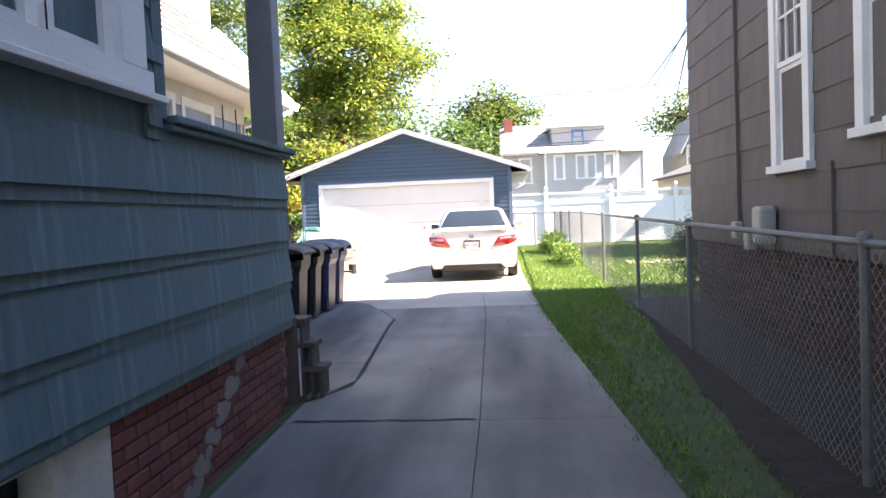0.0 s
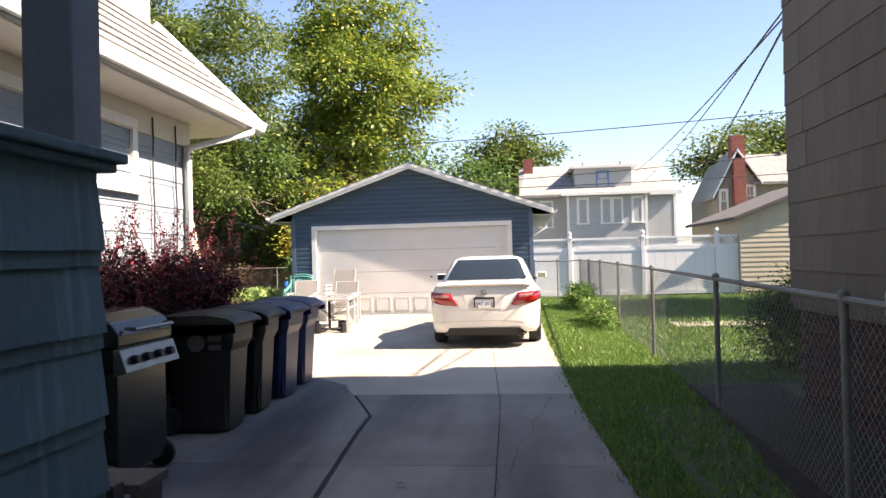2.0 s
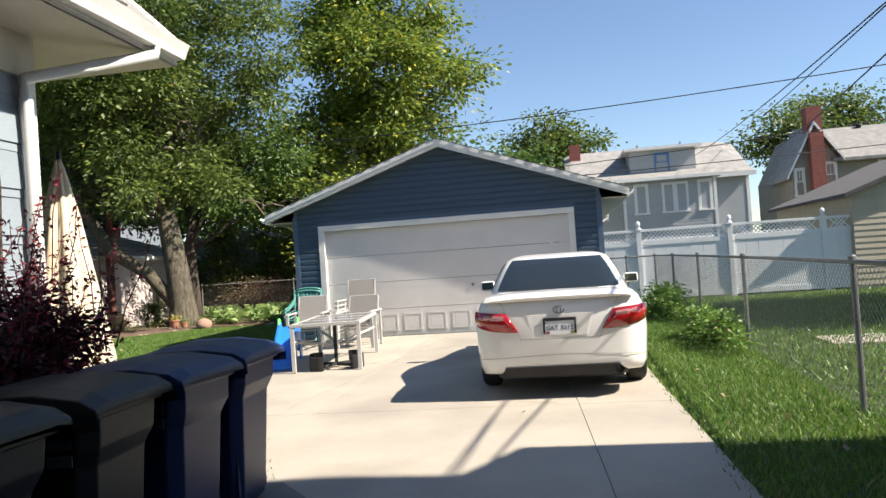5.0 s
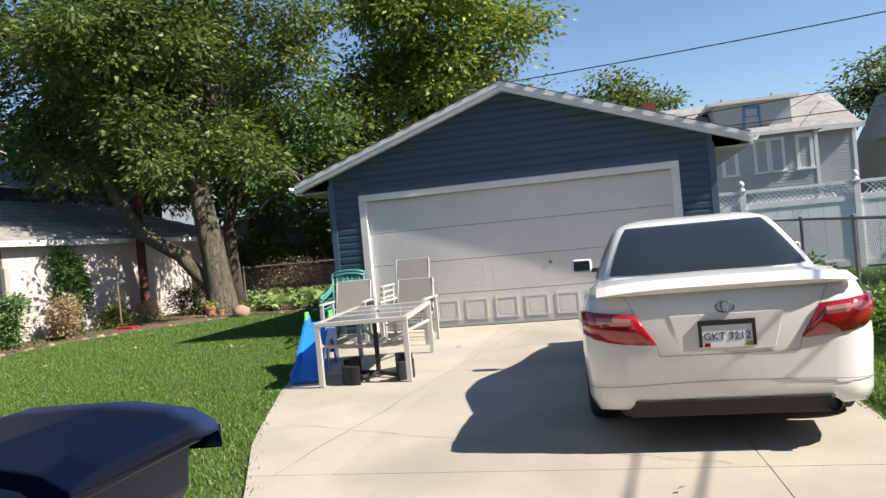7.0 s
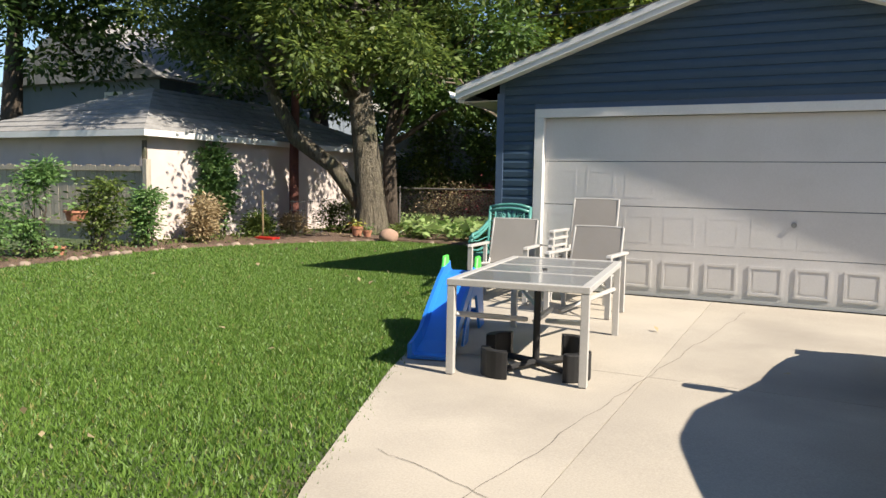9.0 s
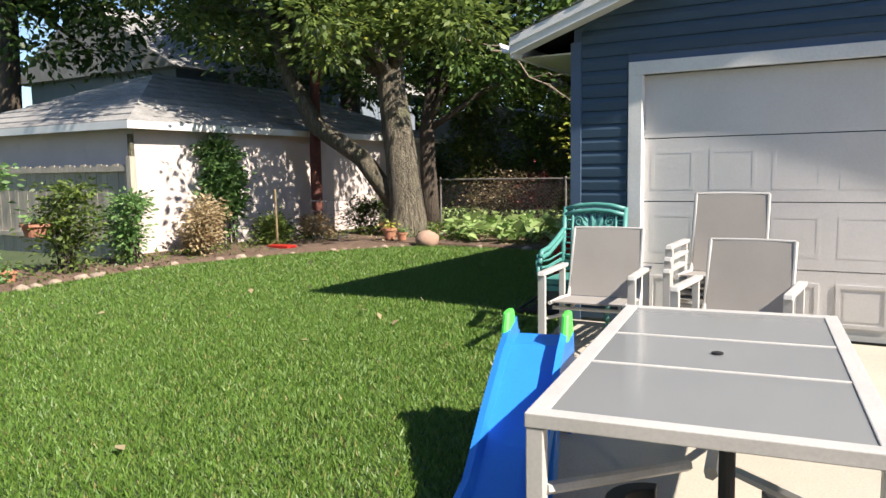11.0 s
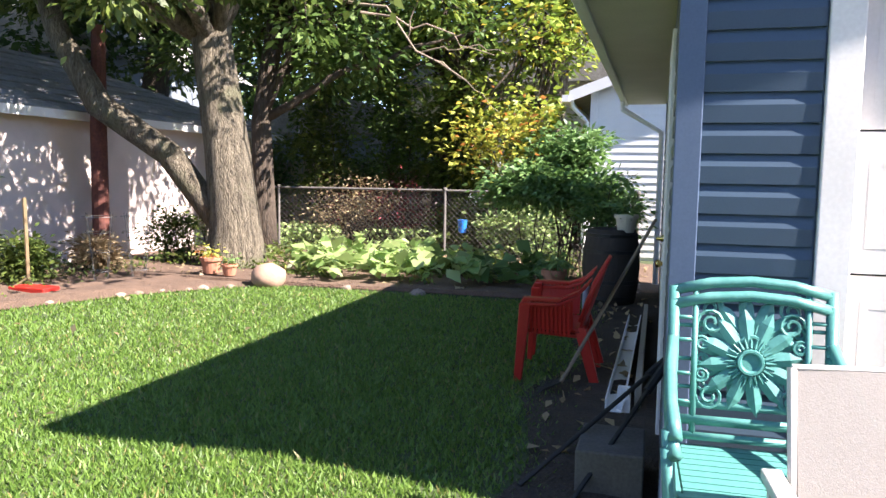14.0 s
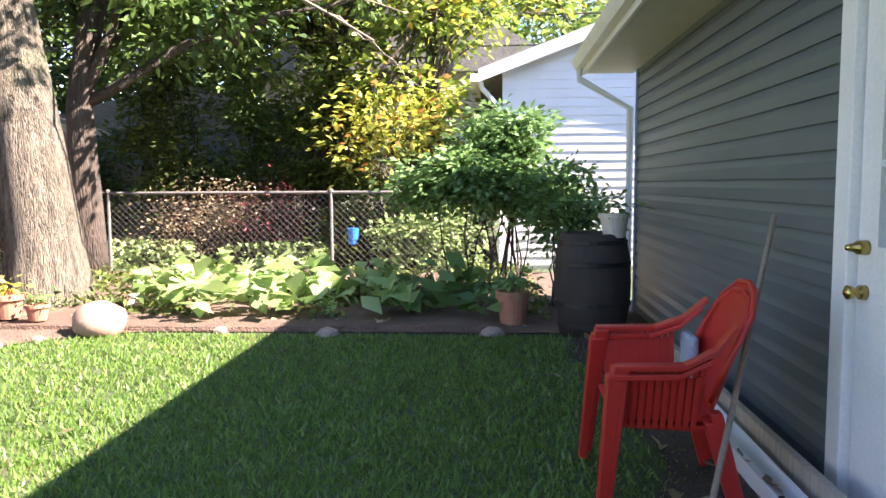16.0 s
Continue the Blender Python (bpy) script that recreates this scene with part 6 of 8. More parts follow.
def side_profile(y):
    w, zb, zt = station(y)
    h = zt - zb
    return [(0, zb), (w * 0.7, zb), (w * 0.93, zb + 0.015), (w * 0.975, zb + h * 0.12), (w * 0.985, zb + h * 0.3), (w, zb + h * 0.5), (w * 0.995, zb + h * 0.66), (w * 0.975, zb + h * 0.80), (w * 0.925, zb + h * 0.92), (w * 0.84, zb + h * 0.985), (w * 0.6, zt + 0.006), (0, zt + 0.018)]


bm = bmesh.new()
rings = []
ysn = sorted(set([round(v, 3) for v in np.concatenate([ST[:, 0], np.arange(0.2, 4.6, 0.1)])]))
for y in ysn:
    pr = side_profile(y)
    full = pr + [(-x, z) for x, z in pr[-2:0:-1]]
    rings.append([bm.verts.new((x, y, z)) for x, z in full])
for a, b in zip(rings, rings[1:]):
    for k in range(len(a)):
        bm.faces.new((a[k], b[k], b[(k + 1) % len(a)], a[(k + 1) % len(a)]))
bm.faces.new(rings[0])
bm.faces.new(rings[-1][::-1])
solid(bm, smooth=True)
body_ob = part("body", bm, M_CARPAINT, None, "glossy white body panels")
AX = (1.02, 3.80)
bm = bmesh.new()
for ya in AX:
    for s in (-1, 1):
        tube(bm, [(s * 0.60, ya, 0.33), (s * 1.1, ya, 0.33)], 0.365, 32)
solid(bm)
cut = part("cutter", bm, M_BLACK)
mod = body_ob.modifiers.new("arches", "BOOLEAN")
mod.operation, mod.object, mod.solver = "DIFFERENCE", cut, "EXACT"
bpy.context.view_layer.update()
shaped = bpy.data.meshes.new_from_object(body_ob.evaluated_get(bpy.context.evaluated_depsgraph_get()))
body_ob.modifiers.clear()
body_ob.data = shaped
bpy.data.objects.remove(cut)
body_ob.parent = car

# roof and pillars
LV = np.array([[0.96, 0.60, 3.78, 0.83], [1.04, 0.74, 3.50, 0.80], [1.12, 0.92, 3.25, 0.77], [1.22, 1.17, 3.0, 0.725], [1.32, 1.42, 2.76, 0.675], [1.39, 1.62, 2.58, 0.63], [1.435, 1.85, 2.4, 0.56], [1.46, 2.1, 2.25, 0.40]])
NE = 5.0


def level(z):
    return [float(np.interp(z, LV[:, 0], LV[:, k])) for k in (1, 2, 3)]


bm = bmesh.new()
rings = []
for z in [0.96, 1.0, 1.04, 1.08, 1.12, 1.17, 1.22, 1.27, 1.32, 1.36, 1.39, 1.42, 1.44, 1.46]:
    a, b, w = level(z)
    cy, ry = (a + b) / 2, (b - a) / 2
    ring = []
    for k in range(48):
        t = 2 * math.pi * k / 48
        c, s = math.cos(t), math.sin(t)
        ring.append(bm.verts.new((w * math.copysign(abs(c) ** (2 / NE), c), cy + ry * math.copysign(abs(s) ** (2 / NE), s), z)))
    rings.append(ring)
for a, b in zip(rings, rings[1:]):
    for k in range(48):
        bm.faces.new((a[k], a[(k + 1) % 48], b[(k + 1) % 48], b[k]))
bm.faces.new(rings[-1])
bm.faces.new(rings[0][::-1])
solid(bm, smooth=True)
part("roof", bm, M_CARPAINT, car, "white roof and pillars")


def glass_end(name, z0, z1, share, front=False):
    bm = bmesh.new()
    grid = []
    for i in range(9):
        z = z0 + (z1 - z0) * i / 8
        a, b, w = level(z)
        cy, ry = (a + b) / 2, (b - a) / 2
        row = []
        for k in range(17):
            x = w * share * (k / 8 - 1)
            y = ry * (1 - abs(x / w) ** NE) ** (1 / NE) + 0.008
            row.append(bm.verts.new((x, cy + (y if front else -y), z + 0.006)))
        grid.append(row)
    for p, q in zip(grid, grid[1:]):
        for k in range(16):
            bm.faces.new((p[k], p[k + 1], q[k + 1], q[k]) if not front else (p[k + 1], p[k], q[k], q[k + 1]))
    for f in bm.faces:
        f.smooth = True
    return part(name, bm, M_CARGLASS, car, "dark tinted glass")


rear = glass_end("rear_window", 1.055, 1.395, 0.86)
glass_end("windscreen", 1.02, 1.39, 0.86, True)
for s in (-1, 1):
    for a, b, nm in ((0.16, 0.40, "side_window"), (0.425, 0.68, "side_window"), (0.70, 0.80, "quarter_window")):
        bm = bmesh.new()
        grid = []
        for i in range(7):
            z = 1.03 + (1.36 - 1.03) * i / 6
            if nm == "quarter_window" and z > 1.2:
                z = 1.2
            y0_, y1_, w = level(z)
            cy, ry = (y0_ + y1_) / 2, (y1_ - y0_) / 2
            row = []
            lo, hi = 0.62 + 0.3, 3.5
            for k in range(9):
                f = a + (b - a) * k / 8
                y = y0_ + 0.03 + (y1_ - y0_ - 0.06) * f
                x = w * max(0.0, 1 - abs((y - cy) / ry) ** NE) ** (1 / NE) + 0.006
                row.append(bm.verts.new((s * x, y, z)))
            grid.append(row)
        for p, q in zip(grid, grid[1:]):
            for k in range(8):
                if (p[k].co - q[k].co).length > 1e-5:
                    bm.faces.new((p[k], p[k + 1], q[k + 1], q[k]))
        for f in bm.faces:
            f.smooth = True
        part(nm, bm, M_CARGLASS, car, "dark tinted glass")


def plan(x):
    """How far forward the tail lies at a half width, near lamp height."""
    w = np.array([0, 0.60, 0.70, 0.79, 0.85, 0.885, 0.90])
    return float(np.interp(x, w, [0.0, 0.0, 0.02, 0.07, 0.16, 0.32, 0.6]))


for s in (-1, 1):
    def lamp(bm, xs, zlo, zhi, out):
        rows = []
        for x, a, b in zip(xs, zlo, zhi):
            y = plan(x)
            nx, ny = (0, -1) if x < 0.6 else (0.5, -0.86) if x < 0.8 else (0.9, -0.4)
            w_, _, _ = station(max(y, 0.001))
            rows.append([bm.verts.new((s * (x + nx * o), y + ny * o, z)) for o, z in ((-0.03, a), (out, a), (out + 0.006, (a + b) / 2), (out, b), (-0.03, b))])
        for p, q in zip(rows, rows[1:]):
            for k in range(5):
                bm.faces.new((p[k], p[(k + 1) % 5], q[(k + 1) % 5], q[k]))
        bm.faces.new(rows[0])
        bm.faces.new(rows[-1][::-1])

    simple("tail_lamp", lambda bm: lamp(bm, [0.42, 0.47, 0.535, 0.60, 0.70, 0.79, 0.85, 0.885], [0.672, 0.674, 0.678, 0.685, 0.70, 0.722, 0.745, 0.765], [0.682, 0.765, 0.868, 0.874, 0.882, 0.89, 0.893, 0.888], 0.012), M_RED_LAMP, car, "red wraparound tail lamp", smooth=True)
    simple("reversing_lamp", lambda bm: lamp(bm, [0.56, 0.66, 0.76], [0.80, 0.805, 0.815], [0.845, 0.855, 0.86], 0.020), M_CLEAR_LAMP, car, "clear strip in the tail lamp")
    simple("headlamp", lambda bm: box(bm, s * 0.74 - 0.12, s * 0.74 + 0.12, 4.50, 4.71, 0.60, 0.72), M_CLEAR_LAMP, car, "clear headlamp", 0.02)

    def mirror(bm):
        box(bm, s * 0.93 - 0.1 + s * 0.06, s * 0.93 + 0.1 + s * 0.06, 2.93, 3.05, 1.0, 1.13)

    simple("door_mirror", mirror, M_CARPAINT, car, "white door mirror", 0.03)
    boxpart("mirror_glass", (s * 0.99 - 0.08, s * 0.99 + 0.08, 2.925, 2.934, 1.015, 1.115), M_CHROME, car, "mirror glass")
    boxpart("mirror_foot", (min(s * 0.8, s * 0.9), max(s * 0.8, s * 0.9), 2.96, 3.02, 0.99, 1.03), M_BLACK, car, "black mirror foot")
    for ya in AX:
        wh = new("wheel")
        wh.parent = car
        wh.matrix_basis = pose(s * 0.80, ya, 0.325, 0, 0, 90 if s > 0 else -90)
        # lathe about the wheel's axle
        prof = [(0.20, -0.10), (0.29, -0.105), (0.318, -0.085), (0.325, -0.05), (0.325, 0.05), (0.318, 0.085), (0.29, 0.105), (0.20, 0.10)]
        bm = bmesh.new()
        lathe(bm, prof, 32)
        solid(bm, smooth=True)
        part("tyre", bm, M_RUBBER, wh, "black tyre", pose(0, 0, 0, 90, 0, 0))
        bm = bmesh.new()
        lathe(bm, [(0.205, 0.095), (0.205, 0.109), (0.185, 0.11), (0.18, 0.085), (0.02, 0.085)], 28)
        for k in range(7):
            a = 2 * math.pi * k / 7
            c, q = math.cos(a), math.sin(a)
            hexa(bm, [(c * 0.03 - q * 0.018, q * 0.03 + c * 0.018, 0.088), (c * 0.03 + q * 0.018, q * 0.03 - c * 0.018, 0.088), (c * 0.19 + q * 0.022, q * 0.19 - c * 0.022, 0.088), (c * 0.19 - q * 0.022, q * 0.19 + c * 0.022, 0.088),
                      (c * 0.03 - q * 0.012, q * 0.03 + c * 0.012, 0.108), (c * 0.03 + q * 0.012, q * 0.03 - c * 0.012, 0.108), (c * 0.19 + q * 0.014, q * 0.19 - c * 0.014, 0.106), (c * 0.19 - q * 0.014, q * 0.19 + c * 0.014, 0.106)])
        solid(bm)
        part("rim", bm, M_ALLOY, wh, "silver alloy rim", pose(0, 0, 0, 90, 0, 180))
    for yh in (1.95, 2.85):
        boxpart("door_handle", (min(s * 0.905, s * 0.935), max(s * 0.905, s * 0.935), yh - 0.1, yh + 0.1, 0.80, 0.83), M_CARPAINT, car, "white door handle", 0.01)
    for yy_ in (1.35, 2.35, 3.35):
        simple("door_gap", lambda bm: tube(bm, [(s * (side_profile(yy_)[k][0] + 0.0005), yy_, side_profile(yy_)[k][1]) for k in (3, 4, 5, 6, 7, 8)], 0.004, 4), M_BLACK, car, "dark door gap")

boxpart("seat", (-0.62, 0.62, 1.0, 1.25, 1.0, 1.06), M_INTERIOR, car, "grey parcel shelf")
for s in (-1, 1):
    simple("headrest", lambda bm: box(bm, s * 0.36 - 0.13, s * 0.36 + 0.13, 1.45, 1.55, 1.05, 1.2), M_INTERIOR, car, "grey headrest", 0.03)
# tail details


def spoiler(bm):
    rows = []
    for x in np.linspace(-0.76, 0.76, 25):
        p = plan(abs(x))
        e = 0.03 * (abs(x) / 0.76) ** 4
        rows.append([bm.verts.new(q) for q in ((x, p, 0.985), (x, p - 0.03, 1.018 - e), (x, p + 0.2, 1.06 - e), (x, p + 0.22, 1.02))])
    for a, b in zip(rows, rows[1:]):
        for k in range(4):
            bm.faces.new((a[k], a[(k + 1) % 4], b[(k + 1) % 4], b[k]))
    bm.faces.new(rows[0])
    bm.faces.new(rows[-1][::-1])


simple("spoiler", spoiler, M_CARPAINT, car, "white boot-lid spoiler")
simple("plate_recess", lambda bm: (hexa(bm, [(-0.27, -0.004, 0.62), (0.27, -0.004, 0.62), (0.27, 0.02, 0.62), (-0.27, 0.02, 0.62), (-0.33, -0.004, 0.845), (0.33, -0.004, 0.845), (0.33, 0.02, 0.845), (-0.33, 0.02, 0.845)])), M_CARPAINT, car, "shallow white plate recess", 0.003)
simple("plate_frame", lambda bm: (box(bm, -0.165, 0.165, -0.018, -0.004, 0.775, 0.805), box(bm, -0.165, -0.145, -0.018, -0.004, 0.645, 0.775), box(bm, 0.145, 0.165, -0.018, -0.004, 0.645, 0.775)), M_BLACK, car, "black plate frame")
boxpart("number_plate", (-0.152, 0.152, -0.012, -0.0045, 0.638, 0.79), M_PLATE, car, "pale number plate with dark letters", 0.001)
cu = bpy.data.curves.new("plate_letters", "FONT")
cu.body, cu.size, cu.extrude, cu.align_x, cu.align_y = "GKT 3212", 0.064, 0.001, "CENTER", "CENTER"
txt = new("plate_letters", cu)
bpy.context.view_layer.update()
tm = bpy.data.meshes.new_from_object(txt.evaluated_get(bpy.context.evaluated_depsgraph_get()))
bpy.data.objects.remove(txt)
tm.materials.clear()
tm.materials.append(M_INK)
tob = new("plate_letters", tm)
tob.parent = car
tob.matrix_basis = pose(0, -0.0135, 0.705, 90, 0, 0)
simple("emblem", lambda bm: (tube(bm, [(0.055 * math.cos(t), -0.012, 0.885 + 0.035 * math.sin(t)) for t in np.linspace(0, 6.283, 21)], 0.006, 6), tube(bm, [(0.022 * math.cos(t), -0.012, 0.885 + 0.034 * math.sin(t)) for t in np.linspace(0, 6.283, 17)], 0.005, 6)), M_CHROME, car, "chrome oval emblem")
simple("boot_gap", lambda bm: ([tube(bm, [(s * 0.40, -0.004, 0.60), (s * 0.42, -0.003, 0.672)], 0.0014, 4) for s in (-1, 1)], tube(bm, [(x, plan(abs(x)) - 0.002, 0.60 - 0.004 * (1 - abs(x) / 0.4)) for x in np.linspace(-0.40, 0.40, 17)], 0.0014, 4), [tube(bm, [(s * 0.535, -0.002, 0.868), (s * 0.56, 0.004, 0.93), (s * 0.60, 0.05, 0.99)], 0.0014, 4) for s in (-1, 1)]), M_BLACK, car, "dark boot-lid gap")
boxpart("plate_sticker", (-0.135, -0.10, -0.0135, -0.0122, 0.645, 0.668), M_RED_LAMP, car, "small red plate sticker")
boxpart("plate_sticker", (0.105, 0.145, -0.0135, -0.0122, 0.645, 0.668), mat("sticker_yellow", (0.5, 0.48, 0.08), rough=0.6, bump=0), car, "small yellow plate sticker")
simple("lower_bumper", lambda bm: hexa(bm, [(-0.60, 0.02, 0.22), (0.60, 0.02, 0.22), (0.66, 0.2, 0.2), (-0.66, 0.2, 0.2), (-0.56, -0.006, 0.325), (0.56, -0.006, 0.325), (0.70, 0.2, 0.33), (-0.70, 0.2, 0.33)]), M_BLACK, car, "black lower bumper insert", 0.008)
simple("bumper_crease", lambda bm: tube(bm, [(x, plan(abs(x)) - 0.003 - (0.004 if abs(x) > 0.6 else 0), 0.435 - 0.03 * (abs(x) / 0.88) ** 2) for x in np.linspace(-0.86, 0.86, 31)], 0.0022, 4), M_GALV, car, "thin bumper seam")
simple("exhaust_pipe", lambda bm: tube(bm, [(0.56, -0.02, 0.27), (0.56, 0.25, 0.27)], 0.042, 14, cap=False), M_CHROME, car, "chrome exhaust tip")
boxpart("floor_pan", (-0.62, 0.62, 0.25, 4.6, 0.17, 0.21), M_BLACK, car, "dark underbody")


# ---- yard things ----
M_BIN_BLACK = mat("black_bin_plastic", (0.007, 0.007, 0.007), (0.012, 0.012, 0.011), scale=5, fine=120, rough=0.5, bump=0.15, dirt=(0.028, 0.026, 0.024), dirt_scale=3, dirt_lo=0.6)
M_BIN_BLUE = mat("blue_bin_plastic", (0.011, 0.024, 0.085), (0.009, 0.018, 0.062), scale=5, fine=120, rough=0.42, bump=0.15, dirt=(0.035, 0.042, 0.06), dirt_scale=3, dirt_lo=0.62)
M_GREYLIGHT = mat("pale_print", (0.10, 0.10, 0.095), rough=0.7, bump=0)


def wheelie_bin(x, y, h, material, label, rz=0):
    """A rolling bin; its front faces +x in its own frame."""
    b = thing("wheelie_bin", label, "bin", "rolling bins by the wall", at=(x, y, gz(y) + 0.03), rz=rz)

    def tub(bm):
        w0, w1, d0, d1 = 0.22, 0.29, 0.24, 0.33
        lv = [(0.02, w0, d0), (0.10, w0 + 0.01, d0 + 0.01), (h - 0.32, w1 - 0.035, d1 - 0.045), (h - 0.24, w1 - 0.005, d1 - 0.01), (h - 0.1, w1, d1)]
        rings = []
        for z, w, d in lv:
            c = 0.06
            pl = [(d, w - c), (d - c, w), (-d + c, w), (-d, w - c), (-d, -w + c), (-d + c, -w), (d - c, -w), (d, -w + c)]
            rings.append([bm.verts.new((px, py, z)) for px, py in pl])
        for p, q in zip(rings, rings[1:]):
            for k in range(8):
                bm.faces.new((p[k], p[(k + 1) % 8], q[(k + 1) % 8], q[k]))
        bm.faces.new(rings[0][::-1])
        bm.faces.new(rings[-1])

    simple("tub", tub, material, b, "", 0.008)

    def rim(bm):
        box(bm, -0.335, 0.335, -0.297, 0.297, h - 0.125, h - 0.095)

    simple("rim", rim, material, b, "", 0.008)

    def lid(bm):
        prof = [(-0.38, -0.08), (-0.36, 0.0), (-0.2, 0.045), (0.1, 0.05), (0.3, 0.02), (0.37, -0.02), (0.375, -0.045)]
        for s0, s1, dz in ((-0.325, 0.325, 0.0),):
            lo = [bm.verts.new((px, s0, h - 0.05 + pz)) for px, pz in prof]
            m1 = [bm.verts.new((px, s0 + 0.1, h - 0.03 + pz)) for px, pz in prof]
            m2 = [bm.verts.new((px, s1 - 0.1, h - 0.03 + pz)) for px, pz in prof]
            hi = [bm.verts.new((px, s1, h - 0.05 + pz)) for px, pz in prof]
            base = [[bm.verts.new((px, q, h - 0.09)) for px in (-0.38, 0.375)] for q in (s0, s1)]
            for p, q in ((lo, m1), (m1, m2), (m2, hi)):
                for k in range(6):
                    bm.faces.new((p[k], p[k + 1], q[k + 1], q[k]))
            bm.faces.new(lo + [base[0][1], base[0][0]])
            bm.faces.new(hi + [base[1][1], base[1][0]])
            bm.faces.new((lo[0], m1[0], m2[0], hi[0], base[1][0], base[0][0]))
            bm.faces.new((lo[-1], m1[-1], m2[-1], hi[-1], base[1][1], base[0][1]))
            bm.faces.new((base[0][0], base[0][1], base[1][1], base[1][0]))

    simple("lid", lid, material, b, "", 0.006)
    simple("handle", lambda bm: tube(bm, [(-0.33, -0.22, h - 0.13), (-0.43, -0.22, h - 0.09), (-0.43, 0.22, h - 0.09), (-0.33, 0.22, h - 0.13)], 0.014, 8), material, b)
    for s in (-1, 1):
        simple("wheel", lambda bm: tube(bm, [(-0.26, s * 0.24, 0.12), (-0.26, s * 0.295, 0.12)], 0.12, 20), M_RUBBER, b, "black wheel", 0.006)
        simple("side_rib", lambda bm: box(bm, 0.20, 0.235, s * 0.2 - 0.015, s * 0.2 + 0.015, 0.05, h - 0.38), material, b)
    simple("grab_bar", lambda bm: tube(bm, [(0.262, -0.1, h - 0.46), (0.262, 0.1, h - 0.46)], 0.011, 8), M_GALV, b, "metal lift bar")
    simple("print", lambda bm: (tube(bm, [(0.02, -0.292, h - 0.24), (0.02, -0.296, h - 0.24)], 0.075, 20), box(bm, 0.13, 0.24, -0.296, -0.29, h - 0.225, h - 0.18), box(bm, 0.13, 0.24, -0.296, -0.29, h - 0.3, h - 0.255)), M_GREYLIGHT, b, "worn pale stamped mark")
    return b


wheelie_bin(-2.73, 9.08, 1.02, M_BIN_BLACK, "black plastic wheelie bin with closed lid beside the grill")
wheelie_bin(-2.73, 9.83, 1.01, M_BIN_BLACK, "dusty dark brown-black wheelie bin with closed lid", 3)
wheelie_bin(-2.70, 10.54, 1.0, M_BIN_BLUE, "blue plastic wheelie bin with closed lid", -2)
wheelie_bin(-2.72, 11.26, 1.00, M_BIN_BLUE, "tall dark blue wheelie bin at the row's end by the driveway", 1)

# gas grill
M_GRILL = mat("grill_enamel", (0.008, 0.008, 0.009), (0.014, 0.014, 0.014), scale=4, fine=60, rough=0.22, bump=0.05)
M_STEEL = mat("steel", (0.18, 0.18, 0.18), (0.13, 0.13, 0.13), scale=6, fine=100, rough=0.3, metal=0.9, bump=0.05)
gr = thing("gas_grill", "black gas grill with domed lid and steel control panel", "grill", at=(-2.79, 7.6, gz(7.6) + 0.03))
simple("cabinet", lambda bm: box(bm, -0.22, 0.24, -0.33, 0.33, 0.1, 0.78), M_GRILL, gr, "black cart panels", 0.01)
simple("firebox", lambda bm: hexa(bm, [(-0.2, -0.3, 0.78), (0.2, -0.3, 0.78), (0.2, 0.3, 0.78), (-0.2, 0.3, 0.78), (-0.26, -0.36, 0.94), (0.26, -0.36, 0.94), (0.26, 0.36, 0.94), (-0.26, 0.36, 0.94)]), M_GRILL, gr, "", 0.01)
simple("lid", lambda bm: prism(bm, [(-0.27, 0.94), (0.27, 0.94), (0.275, 1.02), (0.22, 1.10), (0.1, 1.16), (-0.08, 1.17), (-0.2, 1.12), (-0.27, 1.03)], lambda x, z: (x, -0.37, z), lambda x, z: (x, 0.37, z)), M_GRILL, gr, "glossy black domed lid", 0.015)
simple("lid_handle", lambda bm: tube(bm, [(0.265, -0.26, 1.06), (0.33, -0.26, 1.05), (0.33, 0.26, 1.05), (0.265, 0.26, 1.06)], 0.013, 8), M_STEEL, gr, "steel handle")
simple("control_panel", lambda bm: hexa(bm, [(0.24, -0.37, 0.76), (0.33, -0.37, 0.78), (0.33, 0.37, 0.78), (0.24, 0.37, 0.76), (0.24, -0.37, 0.93), (0.28, -0.37, 0.93), (0.28, 0.37, 0.93), (0.24, 0.37, 0.93)]), M_STEEL, gr, "steel control panel", 0.006)
for y in (-0.24, -0.08, 0.08, 0.24):
    simple("knob", lambda bm: tube(bm, [(0.29, y, 0.85), (0.345, y, 0.86)], [0.032, 0.026], 12), M_BLACK, gr, "black knob")
for s in (-1, 1):
    simple("side_shelf", lambda bm: box(bm, -0.2, 0.16, min(s * 0.39, s * 0.56), max(s * 0.39, s * 0.56), 0.88, 0.91), M_BLACK, gr, "side shelf", 0.008)
    simple("wheel", lambda bm: tube(bm, [(0.18, s * 0.34, 0.1), (0.18, s * 0.38, 0.1)], 0.1, 18), M_RUBBER, gr, "black wheel", 0.006)
    simple("leg", lambda bm: box(bm, -0.2, -0.16, s * 0.34 - 0.02, s * 0.34 + 0.02, 0.0, 0.5), M_GRILL, gr)

